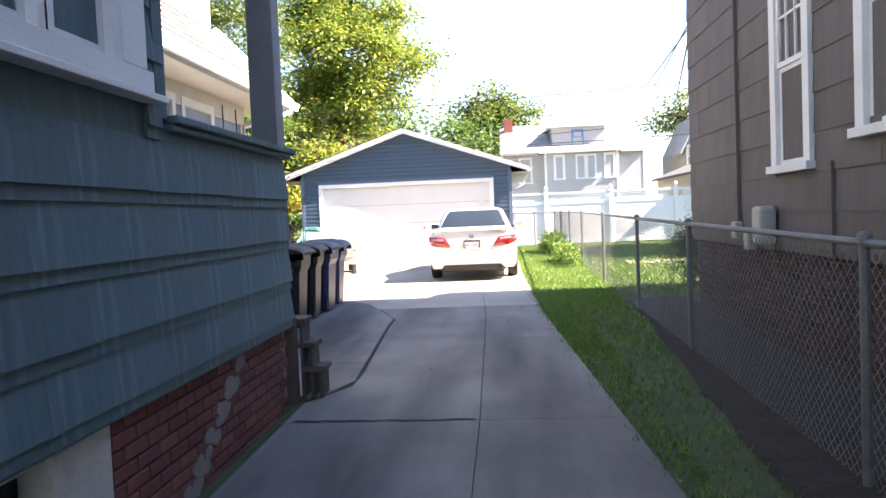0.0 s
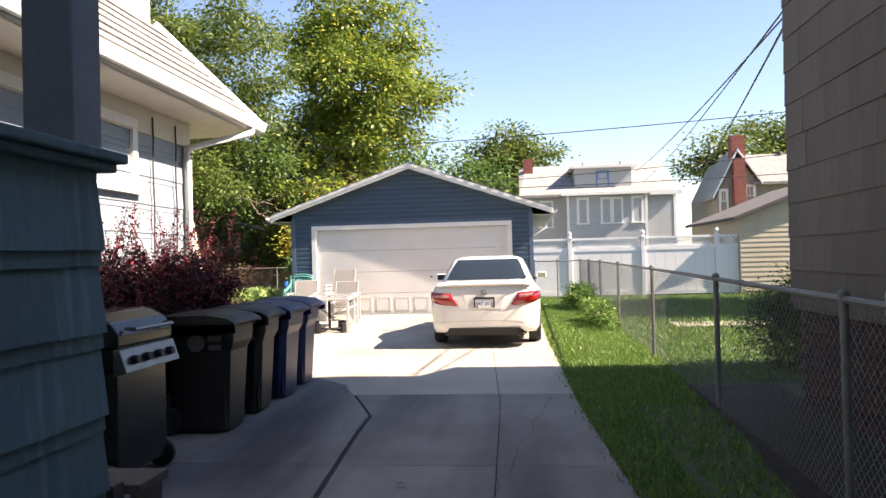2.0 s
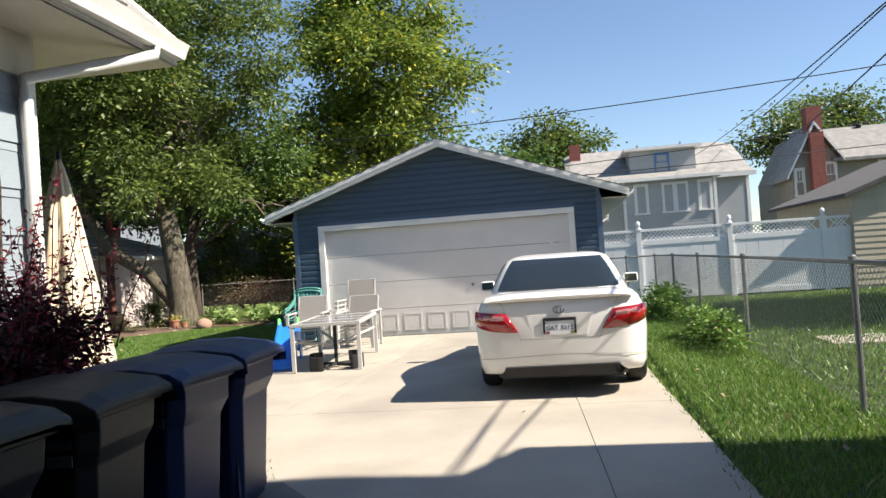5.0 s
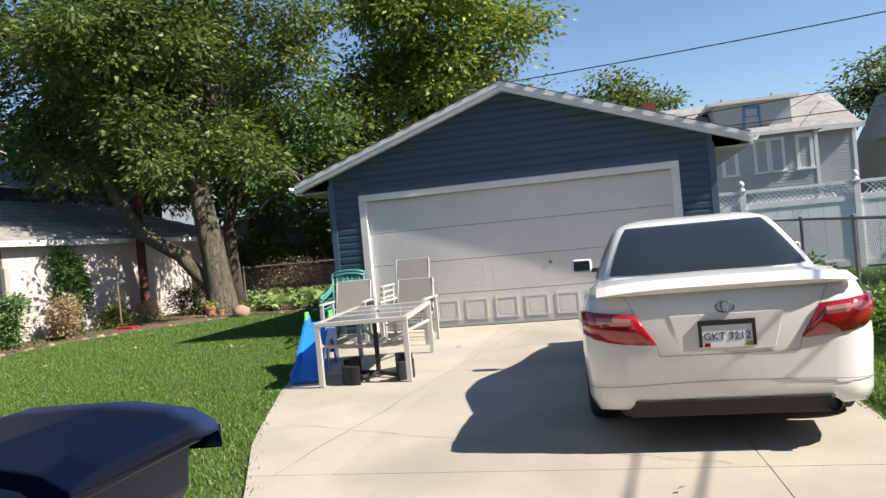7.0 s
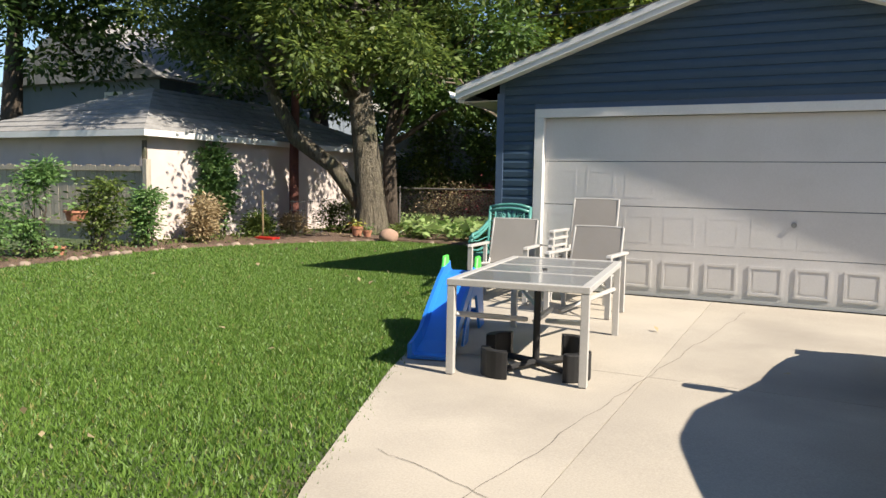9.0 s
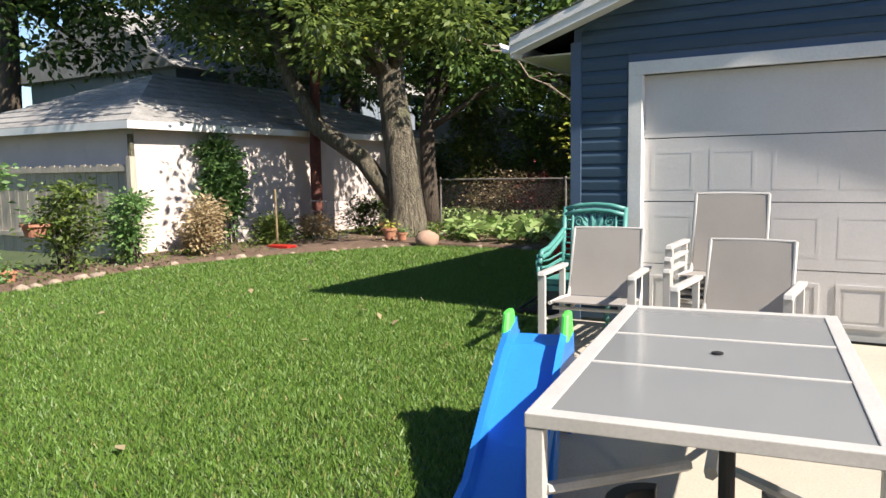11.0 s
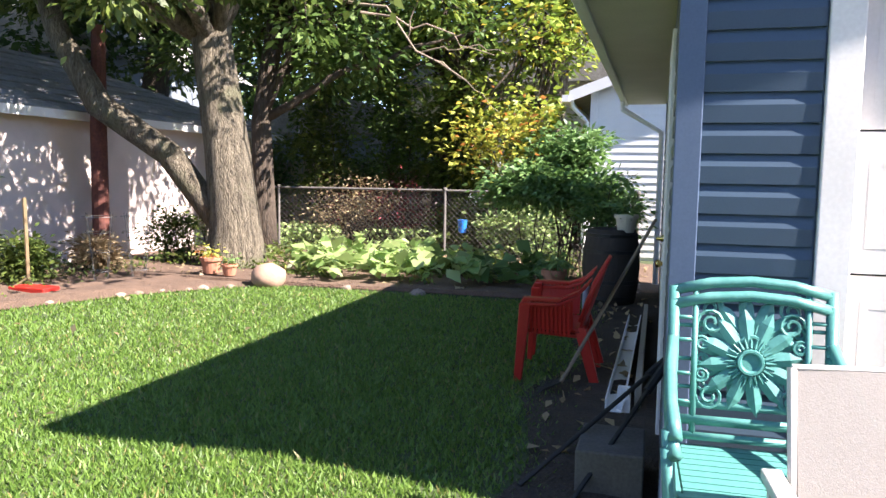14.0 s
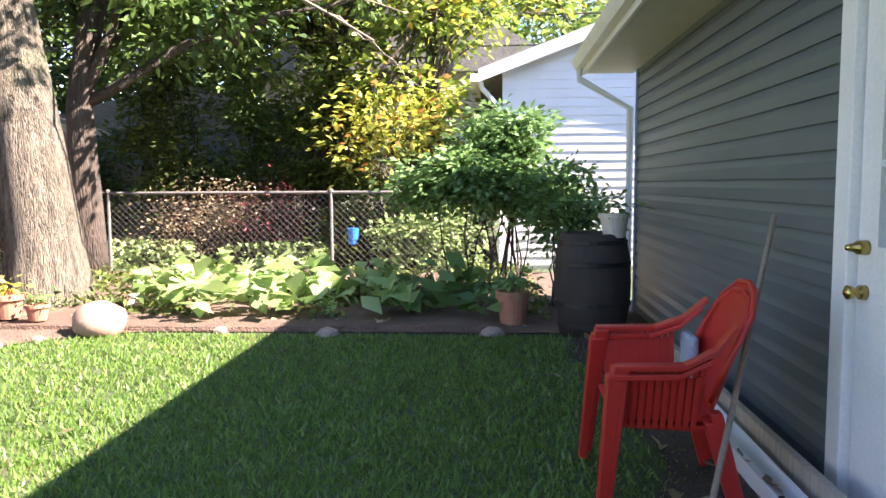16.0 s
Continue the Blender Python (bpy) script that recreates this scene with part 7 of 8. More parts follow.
# timber steps by the porch corner
M_STEPWOOD = mat("grey_brown_step_wood", (0.12, 0.095, 0.08), (0.07, 0.058, 0.048), scale=3, fine=40, rough=0.95, bump=0.6, stretch=(1, 8, 8))
stp = thing("timber_steps", "low worn timber steps at the porch corner, unpainted", "steps")
for i in range(3):
    xa = -1.50 + i * 0.07
    boxpart("tread", (-2.2, xa + 0.02, 5.56, 5.8, 0.70 - i * 0.19 - 0.04, 0.70 - i * 0.19), M_STEPWOOD, stp, "", 0.005) if i == 0 else boxpart("tread", (xa - 0.15, xa + 0.02, 5.56, 5.8, 0.70 - i * 0.19 - 0.04, 0.70 - i * 0.19), M_STEPWOOD, stp, "", 0.005)
    boxpart("riser", (xa - 0.03, xa - 0.005, 5.57, 5.79, gz(5) + 0.01, 0.66 - i * 0.19), M_STEPWOOD, stp, "", 0.003)
boxpart("post", (-1.62, -1.54, 5.47, 5.55, gz(5), 0.72), M_STEPWOOD, stp, "", 0.005)

# closed patio umbrella by the house corner
M_CANVAS = mat("cream_canvas", (0.72, 0.62, 0.47), (0.60, 0.50, 0.36), scale=4, fine=90, rough=0.9, bump=0.3, dirt=(0.5, 0.38, 0.25), dirt_scale=3)
um = thing("patio_umbrella", "closed cream canvas patio umbrella by the house corner", "umbrella", at=(-4.45, 12.3, gz(12.3)))
bm = bmesh.new()
rings = []
for i, (z, r0) in enumerate([(0.5, 0.31), (0.85, 0.29), (1.2, 0.24), (1.6, 0.18), (2.0, 0.12), (2.35, 0.05), (2.5, 0.015)]):
    rings.append([bm.verts.new((math.cos(k * math.pi / 16) * r0 * (1 + 0.22 * (k % 4 == 0) - 0.22 * (k % 4 == 2)), math.sin(k * math.pi / 16) * r0 * (1 + 0.22 * (k % 4 == 0) - 0.22 * (k % 4 == 2)), z + 0.04 * math.sin(k * 1.7) * (i == 0))) for k in range(32)])
for a, b in zip(rings, rings[1:]):
    for k in range(32):
        bm.faces.new((a[k], a[(k + 1) % 32], b[(k + 1) % 32], b[k]))
solid(bm, smooth=True)
part("canopy", bm, M_CANVAS, um, "folded cream canvas")
simple("pole", lambda bm: tube(bm, [(0, 0, 0.0), (0, 0, 2.55)], 0.022, 10), M_DARKMETAL, um, "dark pole")
simple("base", lambda bm: lathe(bm, [(0.26, 0), (0.28, 0.03), (0.22, 0.08), (0.06, 0.12), (0.04, 0.25)], 20), M_DARKMETAL, um, "dark round base")

# glass-topped patio table
M_ALU = mat("white_aluminium", (0.50, 0.485, 0.46), (0.42, 0.41, 0.39), scale=5, fine=80, rough=0.4, bump=0.05)
M_SLING = mat("grey_sling_mesh", (0.35, 0.325, 0.30), (0.30, 0.28, 0.255), scale=3, fine=220, rough=0.8, bump=0.3)
sn = M_SLING.node_tree
see = sn.nodes.new("ShaderNodeBsdfTransparent")
weave = sn.nodes.new("ShaderNodeMixShader")
weave.inputs[0].default_value = 0.16
sn.links.new(sn.nodes["Principled BSDF"].outputs[0], weave.inputs[1])
sn.links.new(see.outputs[0], weave.inputs[2])
sn.links.new(weave.outputs[0], sn.nodes["Material Output"].inputs["Surface"])
M_FROST = glass_mat("frosted_glass", (0.55, 0.57, 0.57), 0.12, (0.28, 0.29, 0.29), 0.25)
tb = thing("patio_table", "white-framed patio table with three frosted glass panels", "table", at=(-3.88, 17.65, gz(17.5) + 0.02), rz=7)
TW, TL, TH = 0.49, 0.94, 0.665
simple("table_frame", lambda bm: (box(bm, -TW, TW, -TL, -TL + 0.06, TH - 0.045, TH), box(bm, -TW, TW, TL - 0.06, TL, TH - 0.045, TH), box(bm, -TW, -TW + 0.06, -TL + 0.06, TL - 0.06, TH - 0.045, TH), box(bm, TW - 0.06, TW, -TL + 0.06, TL - 0.06, TH - 0.045, TH), box(bm, -TW + 0.06, TW - 0.06, -0.27, -0.25, TH - 0.03, TH - 0.002), box(bm, -TW + 0.06, TW - 0.06, 0.25, 0.27, TH - 0.03, TH - 0.002)), M_ALU, tb, "", 0.004)
for a, b in ((-TL + 0.06, -0.27), (-0.25, 0.25), (0.27, TL - 0.06)):
    boxpart("glass_panel", (-TW + 0.062, TW - 0.062, a + 0.003, b - 0.003, TH - 0.014, TH - 0.006), M_FROST, tb, "frosted grey glass")
for sx in (-1, 1):
    for sy in (-1, 1):
        boxpart("leg", (sx * (TW - 0.03) - 0.027, sx * (TW - 0.03) + 0.027, sy * (TL - 0.03) - 0.027, sy * (TL - 0.03) + 0.027, 0, TH - 0.045), M_ALU, tb, "", 0.004)
        simple("brace", lambda bm: tube(bm, [(sx * (TW - 0.05), sy * (TL - 0.05), 0.42), (sx * 0.08, sy * 0.25, 0.3)], 0.02, 6), M_ALU, tb)
simple("centre_brace", lambda bm: tube(bm, [(0.0, -0.3, 0.3), (0, 0.3, 0.3)], 0.025, 6), M_ALU, tb)
simple("pole_ring", lambda bm: lathe(bm, [(0.022, 0), (0.022, 0.006), (0.012, 0.008)], 12, (0, 0, TH - 0.004)), M_BLACK, tb, "black umbrella hole ring")

# umbrella stand under the table
us = thing("umbrella_stand", "black four-lobed umbrella stand with pole under the table", "stand", at=(-3.76, 17.15, gz(17) + 0.02), rz=18)
for a in range(4):
    an = math.radians(45 + 90 * a)
    c, s = math.cos(an), math.sin(an)

    def lobe(bm):
        pts = []
        for k in range(9):
            t = an - 0.95 + 1.9 * k / 8
            pts.append((0.30 * c + 0.17 * math.cos(t), 0.30 * s + 0.17 * math.sin(t)))
        inner = [(0.30 * c + 0.10 * math.cos(t), 0.30 * s + 0.10 * math.sin(t)) for t in [an - 0.95 + 1.9 * (8 - k) / 8 for k in range(9)]]
        prism(bm, pts + inner, lambda x, y: (x, y, 0.0), lambda x, y: (x * 1.0, y * 1.0, 0.19))

    simple("sand_box", lobe, M_BLACK, us, "", 0.006)
    simple("arm", lambda bm: tube(bm, [(0, 0, 0.05), (c * 0.42, s * 0.42, 0.03)], 0.024, 8), M_BLACK, us)
simple("pole", lambda bm: tube(bm, [(0, 0, 0.03), (0, 0, TH - 0.02 - 0.04)], 0.026, 12), M_BLACK, us, "black pole")


def sling_chair(x, y, z, rz, back_h=0.98, label="pale grey sling patio chair with white frame", bottom=True, rocker=False):
    """A sling chair that faces its own -y."""
    c = thing("patio_chair", label, "chair", "patio chairs", at=(x, y, z), rz=rz)
    W = 0.265
    simple("seat", lambda bm: hexa(bm, [(-W, -0.26, 0.405), (W, -0.26, 0.405), (W, 0.22, 0.375), (-W, 0.22, 0.375), (-W, -0.26, 0.415), (W, -0.26, 0.415), (W, 0.22, 0.385), (-W, 0.22, 0.385)]), M_SLING, c, "taut grey sling seat")
    simple("backrest", lambda bm: hexa(bm, [(-W + 0.01, 0.215, 0.39), (W - 0.01, 0.215, 0.39), (W - 0.01, 0.225, 0.39), (-W + 0.01, 0.225, 0.39), (-W + 0.01, 0.365, back_h), (W - 0.01, 0.365, back_h), (W - 0.01, 0.375, back_h), (-W + 0.01, 0.375, back_h)]), M_SLING, c, "taut grey sling back")
    simple("back_rail", lambda bm: tube(bm, [(-W, 0.37, back_h), (0, 0.378, back_h + 0.005), (W, 0.37, back_h)], 0.010, 8), M_ALU, c)
    for s in (-1, 1):
        simple("side_rail", lambda bm: tube(bm, [(s * W, -0.28, 0.405), (s * W, 0.0, 0.40), (s * W, 0.2, 0.385), (s * W, 0.25, 0.45), (s * W, 0.37, back_h)], 0.014, 8), M_ALU, c)
        xa = s * (W + 0.055)
        boxpart("leg", (xa - 0.027, xa + 0.027, -0.30, -0.262, 0, 0.60), M_ALU, c, "", 0.004)
        boxpart("leg", (xa - 0.022, xa + 0.022, 0.20, 0.235, 0, 0.60), M_ALU, c, "", 0.004)
        simple("armrest", lambda bm: hexa(bm, [(xa - 0.027, -0.315, 0.60), (xa + 0.027, -0.315, 0.60), (xa + 0.027, 0.30, 0.60), (xa - 0.027, 0.30, 0.60), (xa - 0.027, -0.30, 0.63), (xa + 0.027, -0.30, 0.63), (xa + 0.027, 0.30, 0.63), (xa - 0.027, 0.30, 0.63)]), M_ALU, c, "", 0.006)
        simple("strut", lambda bm: tube(bm, [(xa, -0.25, 0.28), (s * 0.2, -0.1, 0.30), (s * 0.16, 0.05, 0.37)], 0.013, 6), M_ALU, c)
    simple("cross_bar", lambda bm: tube(bm, [(-W, -0.2, 0.36), (W, -0.2, 0.36)], 0.013, 8), M_ALU, c)
    simple("cross_bar", lambda bm: tube(bm, [(-W - 0.05, 0.217, 0.28), (W + 0.05, 0.217, 0.28)], 0.012, 8), M_ALU, c)
    return c


zg = gz(20) + 0.022
sling_chair(-5.12, 19.95, zg, 4, 0.90, "pale grey sling patio chair standing by the lawn")
sling_chair(-4.08, 19.60, zg, -3, 0.87, "pale grey sling patio chair behind the table")
for i in range(3):
    sling_chair(-4.33 + 0.004 * i, 20.42 + 0.012 * i, zg + i * 0.085, 0, 0.98, "pale grey sling patio chair, stacked with others by the door")

# cast green garden chairs, stacked
M_GREEN = mat("mint_green_cast_metal", (0.085, 0.29, 0.26), (0.06, 0.225, 0.20), scale=5, fine=60, rough=0.42, bump=0.2, dirt=(0.13, 0.35, 0.31), dirt_scale=4)


def garden_chair(x, y, z, rz, label):
    c = thing("garden_chair", label, "chair", "cast green garden chairs", at=(x, y, z), rz=rz)
    W = 0.265
    yb = lambda h: 0.22 + (h - 0.42) * 0.16

    def P(u, h, o=0.0):
        return (u, yb(h) + o, h)

    def back_frame(bm):
        for s in (-1, 1):
            tube(bm, [P(s * W, 0.40), P(s * W, 0.7), P(s * W, 0.98)], 0.02, 8)
            tube(bm, [P(s * (W - 0.075), 0.50), P(s * (W - 0.075), 0.965)], 0.011, 6)
        tube(bm, [P(-W, 0.965), P(-0.14, 0.995), P(0, 1.005), P(0.14, 0.995), P(W, 0.965)], 0.02, 8)
        for h in (0.56, 0.50):
            tube(bm, [P(-W, h), P(W, h)], 0.016, 6)
        for h in (0.62, 0.72, 0.84, 0.92):
            for s in (-1, 1):
                tube(bm, [P(s * W, h), P(s * (W - 0.075), h)], 0.008, 5)

    simple("back_frame", back_frame, M_GREEN, c, smooth=True)
    ch = 0.775

    def flower(bm):
        for k in range(12):
            a = k * math.pi / 6 + 0.13
            L = 0.19 if k % 3 else 0.20
            ca, sa = math.cos(a), math.sin(a)
            L = min(L, 0.175 / max(abs(ca), 1e-3), 0.195 / max(abs(sa), 1e-3))
            q = lambda r, t, o: P(r * ca - t * sa, ch + r * sa + t * ca, o)
            pts = [(0.045, 0.012), (L * 0.45, 0.026), (L * 0.75, 0.024), (L, 0.0), (L * 0.75, -0.024), (L * 0.45, -0.026), (0.045, -0.012)]
            rim_ = [bm.verts.new(q(r, t, -0.002)) for r, t in pts]
            cr = [bm.verts.new(q(r, 0, -0.013)) for r in (0.045, L * 0.45, L * 0.75)]
            bk = [bm.verts.new(q(r, t, 0.008)) for r, t in pts]
            bm.faces.new((rim_[0], rim_[1], cr[1], cr[0]))
            bm.faces.new((rim_[1], rim_[2], cr[2], cr[1]))
            bm.faces.new((rim_[2], rim_[3], cr[2]))
            bm.faces.new((rim_[3], rim_[4], cr[2]))
            bm.faces.new((rim_[4], rim_[5], cr[1], cr[2]))
            bm.faces.new((rim_[5], rim_[6], cr[0], cr[1]))
            bm.faces.new(bk)
            for i in range(6):
                bm.faces.new((rim_[i], rim_[i + 1], bk[i + 1], bk[i]))

    simple("flower", flower, M_GREEN, c, "cast sunflower ornament")

    def centre(bm):
        ring = []
        for r, o in ((0.03, -0.012), (0.036, -0.022), (0.044, -0.022), (0.05, -0.006), (0.05, 0.008)):
            ring.append([bm.verts.new(P(r * math.cos(t), ch + r * math.sin(t), o)) for t in [k * math.pi / 10 for k in range(20)]])
        for a, b in zip(ring, ring[1:]):
            for k in range(20):
                bm.faces.new((a[k], a[(k + 1) % 20], b[(k + 1) % 20], b[k]))
        bm.faces.new(ring[0])
        bm.faces.new(ring[-1])
        for k in range(24):
            t = k * math.pi / 12
            tube(bm, [P(0.05 * math.cos(t), ch + 0.05 * math.sin(t), -0.012), P(0.085 * math.cos(t), ch + 0.085 * math.sin(t), -0.013)], [0.006, 0.002], 5)

    simple("flower_centre", centre, M_GREEN, c, "round ribbed boss")

    for sx in (-1, 1):
        for sz in (-1, 1):
            for (cx, cz, r0, a0) in ((0.135, 0.13, 0.048, 0.0), (0.165, 0.055, 0.026, 1.0)):
                simple("scroll", lambda bm: tube(bm, [P(sx * (cx + r0 * (1 - k / 24) * math.cos(a0 + k * 0.55)), ch + sz * (cz + r0 * (1 - k / 24) * math.sin(a0 + k * 0.55)), 0.0) for k in range(19)], 0.0065, 5), M_GREEN, c, "cast scrollwork")

    def seat(bm):
        box(bm, -W, W, -0.265, -0.24, 0.375, 0.418)
        for s in (-1, 1):
            box(bm, s * W - 0.014 + (-s * 0.0), s * W + 0.014, -0.265, 0.23, 0.385, 0.412)

    simple("seat_frame", seat, M_GREEN, c, "cast seat frame", 0.003)
    for k in range(9):
        piece("seat_slat", "gslat", lambda bm: box(bm, -0.245, 0.245, 0, 0.046, 0.0, 0.014), M_GREEN, c, pose(0, -0.238 + k * 0.052, 0.401))
    for s in (-1, 1):
        simple("armrest", lambda bm: tube(bm, [P(s * W, 0.80), (s * (W + 0.015), 0.12, 0.72), (s * (W + 0.02), -0.08, 0.655), (s * (W + 0.02), -0.24, 0.64), (s * (W + 0.015), -0.29, 0.60)], 0.021, 8), M_GREEN, c, smooth=True)
        simple("side_slat", lambda bm: [tube(bm, [(s * (W + 0.0), 0.2 - 0.0, 0.46 + k * 0.065), (s * (W + 0.03), -0.05, 0.43 + k * 0.06), (s * (W + 0.035), -0.25, 0.45 + k * 0.055)], 0.008, 5) for k in range(3)], M_GREEN, c)
        simple("leg", lambda bm: tube(bm, [(s * (W + 0.04), -0.27, 0.62), (s * (W + 0.02), -0.26, 0.4), (s * (W - 0.005), -0.235, 0.18), (s * (W + 0.015), -0.27, 0.03), (s * (W + 0.03), -0.285, 0.0)], [0.018, 0.018, 0.014, 0.014, 0.024], 8), M_GREEN, c, smooth=True)
        simple("leg", lambda bm: tube(bm, [P(s * W, 0.42), (s * W, 0.25, 0.2), (s * W, 0.33, 0.0)], [0.018, 0.016, 0.02], 8), M_GREEN, c, smooth=True)
    return c


garden_chair(-5.44, 20.60, zg, 2, "mint green cast metal garden chair with sunflower back")
garden_chair(-5.44, 20.62, zg + 0.05, 2, "mint green cast metal garden chair stacked on another")

# toddler slide
M_SLIDE = mat("blue_slide_plastic", (0.02, 0.22, 0.72), (0.018, 0.19, 0.65), scale=4, fine=90, rough=0.3, bump=0.03)
M_LIME = mat("lime_plastic", (0.10, 0.72, 0.10), (0.09, 0.65, 0.09), scale=4, fine=90, rough=0.35, bump=0.03)
sl = thing("toddler_slide", "blue plastic toddler slide with lime green handles beside the table", "slide", at=(-4.69, 17.63, gz(17) + 0.01), rz=14)
sl.scale = (1.0, 1.4, 0.89)


def chute(bm):
    prof = [(-0.50, 0.05), (-0.44, 0.06), (-0.33, 0.13), (-0.1, 0.33), (0.15, 0.52), (0.3, 0.60), (0.42, 0.62)]
    rows = []
    for y, z in prof:
        w = 0.125 + (0.02 if y < -0.4 else 0.0)
        rows.append([bm.verts.new(p) for p in ((-w - 0.03, y, z + 0.09), (-w, y, z + 0.10), (-w + 0.01, y, z), (w - 0.01, y, z), (w, y, z + 0.10), (w + 0.03, y, z + 0.09), (w + 0.03, y, z - 0.03), (-w - 0.03, y, z - 0.03))])
    for a, b in zip(rows, rows[1:]):
        for k in range(8):
            bm.faces.new((a[k], a[(k + 1) % 8], b[(k + 1) % 8], b[k]))
    bm.faces.new(rows[0])
    bm.faces.new(rows[-1][::-1])


simple("chute", chute, M_SLIDE, sl, "glossy blue chute", 0.0)
for s in (-1, 1):
    simple("side_panel", lambda bm: prism(bm, [(-0.12, 0.0), (0.02, 0.0), (0.12, 0.4), (0.30, 0.4), (0.46, 0.0), (0.62, 0.0), (0.50, 0.62), (0.30, 0.60), (0.05, 0.40)], lambda y, z: (s * 0.13, y, z), lambda y, z: (s * 0.155, y, z)), M_SLIDE, sl, "blue side frame", 0.006)
    simple("handle", lambda bm: hexa(bm, [(s * 0.145 - 0.022, 0.25, 0.63), (s * 0.145 + 0.022, 0.25, 0.63), (s * 0.145 + 0.022, 0.42, 0.63), (s * 0.145 - 0.022, 0.42, 0.63), (s * 0.145 - 0.02, 0.29, 0.78), (s * 0.145 + 0.02, 0.29, 0.78), (s * 0.145 + 0.02, 0.38, 0.78), (s * 0.145 - 0.02, 0.38, 0.78)]), M_LIME, sl, "lime green hand grip", 0.015)
for z in (0.16, 0.34):
    boxpart("rung", (-0.13, 0.13, 0.5, 0.58, z, z + 0.04), M_SLIDE, sl, "", 0.006)

# red plastic armchairs, stacked by the side wall
M_REDP = mat("red_plastic", (0.50, 0.028, 0.02), (0.40, 0.02, 0.015), scale=4, fine=90, rough=0.4, bump=0.05)


def red_chair(x, y, z, rz, label):
    c = thing("plastic_chair", label, "chair", "red plastic armchairs", at=(x, y, z), rz=rz, lean=5)
    c.scale = (0.92, 0.85, 0.92)
    W = 0.27

    def back(bm):
        rows = []
        for i in range(9):
            f = i / 8
            h = 0.40 + 0.52 * f
            w = (0.20 + 0.03 * f) if f < 0.7 else 0.221 * math.sqrt(max(0.06, 1 - ((f - 0.7) / 0.34) ** 2))
            row = []
            for k in range(9):
                u = (k / 4 - 1) * w
                row.append((u, 0.20 + 0.18 * f - 0.04 * (u / 0.23) ** 2, h))
            rows.append(row)
        fr = [[bm.verts.new(p) for p in r] for r in rows]
        bk = [[bm.verts.new((p[0], p[1] + 0.008, p[2])) for p in r] for r in rows]
        for g in (fr, bk):
            for a, b in zip(g, g[1:]):
                for k in range(8):
                    bm.faces.new((a[k], a[k + 1], b[k + 1], b[k]))
        ed = [r[0] for r in fr] + fr[-1][1:] + [r[-1] for r in fr[::-1]][1:] + fr[0][-2:0:-1]
        eb = [r[0] for r in bk] + bk[-1][1:] + [r[-1] for r in bk[::-1]][1:] + bk[0][-2:0:-1]
        for i in range(len(ed)):
            bm.faces.new((ed[i], ed[(i + 1) % len(ed)], eb[(i + 1) % len(ed)], eb[i]))

    simple("backrest", back, M_REDP, c, "solid curved red back", smooth=True)
    simple("back_rim", lambda bm: tube(bm, [(-0.2, 0.19, 0.5), (-0.225, 0.26, 0.7), (-0.20, 0.33, 0.83), (-0.1, 0.375, 0.915), (0, 0.385, 0.93), (0.1, 0.375, 0.915), (0.20, 0.33, 0.83), (0.225, 0.26, 0.7), (0.2, 0.19, 0.5)], 0.014, 8), M_REDP, c, smooth=True)
    simple("seat", lambda bm: hexa(bm, [(-0.23, -0.24, 0.39), (0.23, -0.24, 0.39), (0.20, 0.22, 0.36), (-0.20, 0.22, 0.36), (-0.235, -0.25, 0.42), (0.235, -0.25, 0.42), (0.205, 0.22, 0.395), (-0.205, 0.22, 0.395)]), M_REDP, c, "", 0.012)
    for s in (-1, 1):
        simple("armrest", lambda bm: [hexa(bm, [(s * x0 - 0.026, y0, z0 - 0.012), (s * x0 + 0.026, y0, z0 - 0.012), (s * x1 + 0.026, y1, z1 - 0.012), (s * x1 - 0.026, y1, z1 - 0.012), (s * x0 - 0.026, y0, z0 + 0.012), (s * x0 + 0.026, y0, z0 + 0.012), (s * x1 + 0.026, y1, z1 + 0.012), (s * x1 - 0.026, y1, z1 + 0.012)]) for (x0, y0, z0), (x1, y1, z1) in (((0.29, -0.28, 0.64), (0.29, 0.02, 0.645)), ((0.29, 0.02, 0.645), (0.26, 0.16, 0.70)), ((0.26, 0.16, 0.70), (0.225, 0.26, 0.80)))], M_REDP, c, "", 0.004)
        for k in range(10):
            piece("arm_slat", ("aslat", s), lambda bm: hexa(bm, [(s * 0.235, 0, 0.40), (s * 0.245, 0, 0.40), (s * 0.245, 0.024, 0.40), (s * 0.235, 0.024, 0.40), (s * 0.28, 0, 0.635), (s * 0.29, 0, 0.635), (s * 0.29, 0.024, 0.635), (s * 0.28, 0.024, 0.635)]), M_REDP, c, pose(0, -0.21 + 0.034 * k, 0))
        simple("leg", lambda bm: hexa(bm, [(s * 0.31 - 0.022, -0.33, 0), (s * 0.31 + 0.022, -0.33, 0), (s * 0.31 + 0.022, -0.285, 0), (s * 0.31 - 0.022, -0.285, 0), (s * 0.275 - 0.035, -0.29, 0.64), (s * 0.275 + 0.035, -0.29, 0.64), (s * 0.275 + 0.03, -0.215, 0.64), (s * 0.275 - 0.03, -0.215, 0.64)]), M_REDP, c, "", 0.008)
        simple("leg", lambda bm: hexa(bm, [(s * 0.25 - 0.02, 0.30, 0), (s * 0.25 + 0.02, 0.30, 0), (s * 0.25 + 0.02, 0.34, 0), (s * 0.25 - 0.02, 0.34, 0), (s * 0.205 - 0.03, 0.16, 0.42), (s * 0.205 + 0.03, 0.16, 0.42), (s * 0.205 + 0.03, 0.22, 0.42), (s * 0.205 - 0.03, 0.22, 0.42)]), M_REDP, c, "", 0.006)
    return c


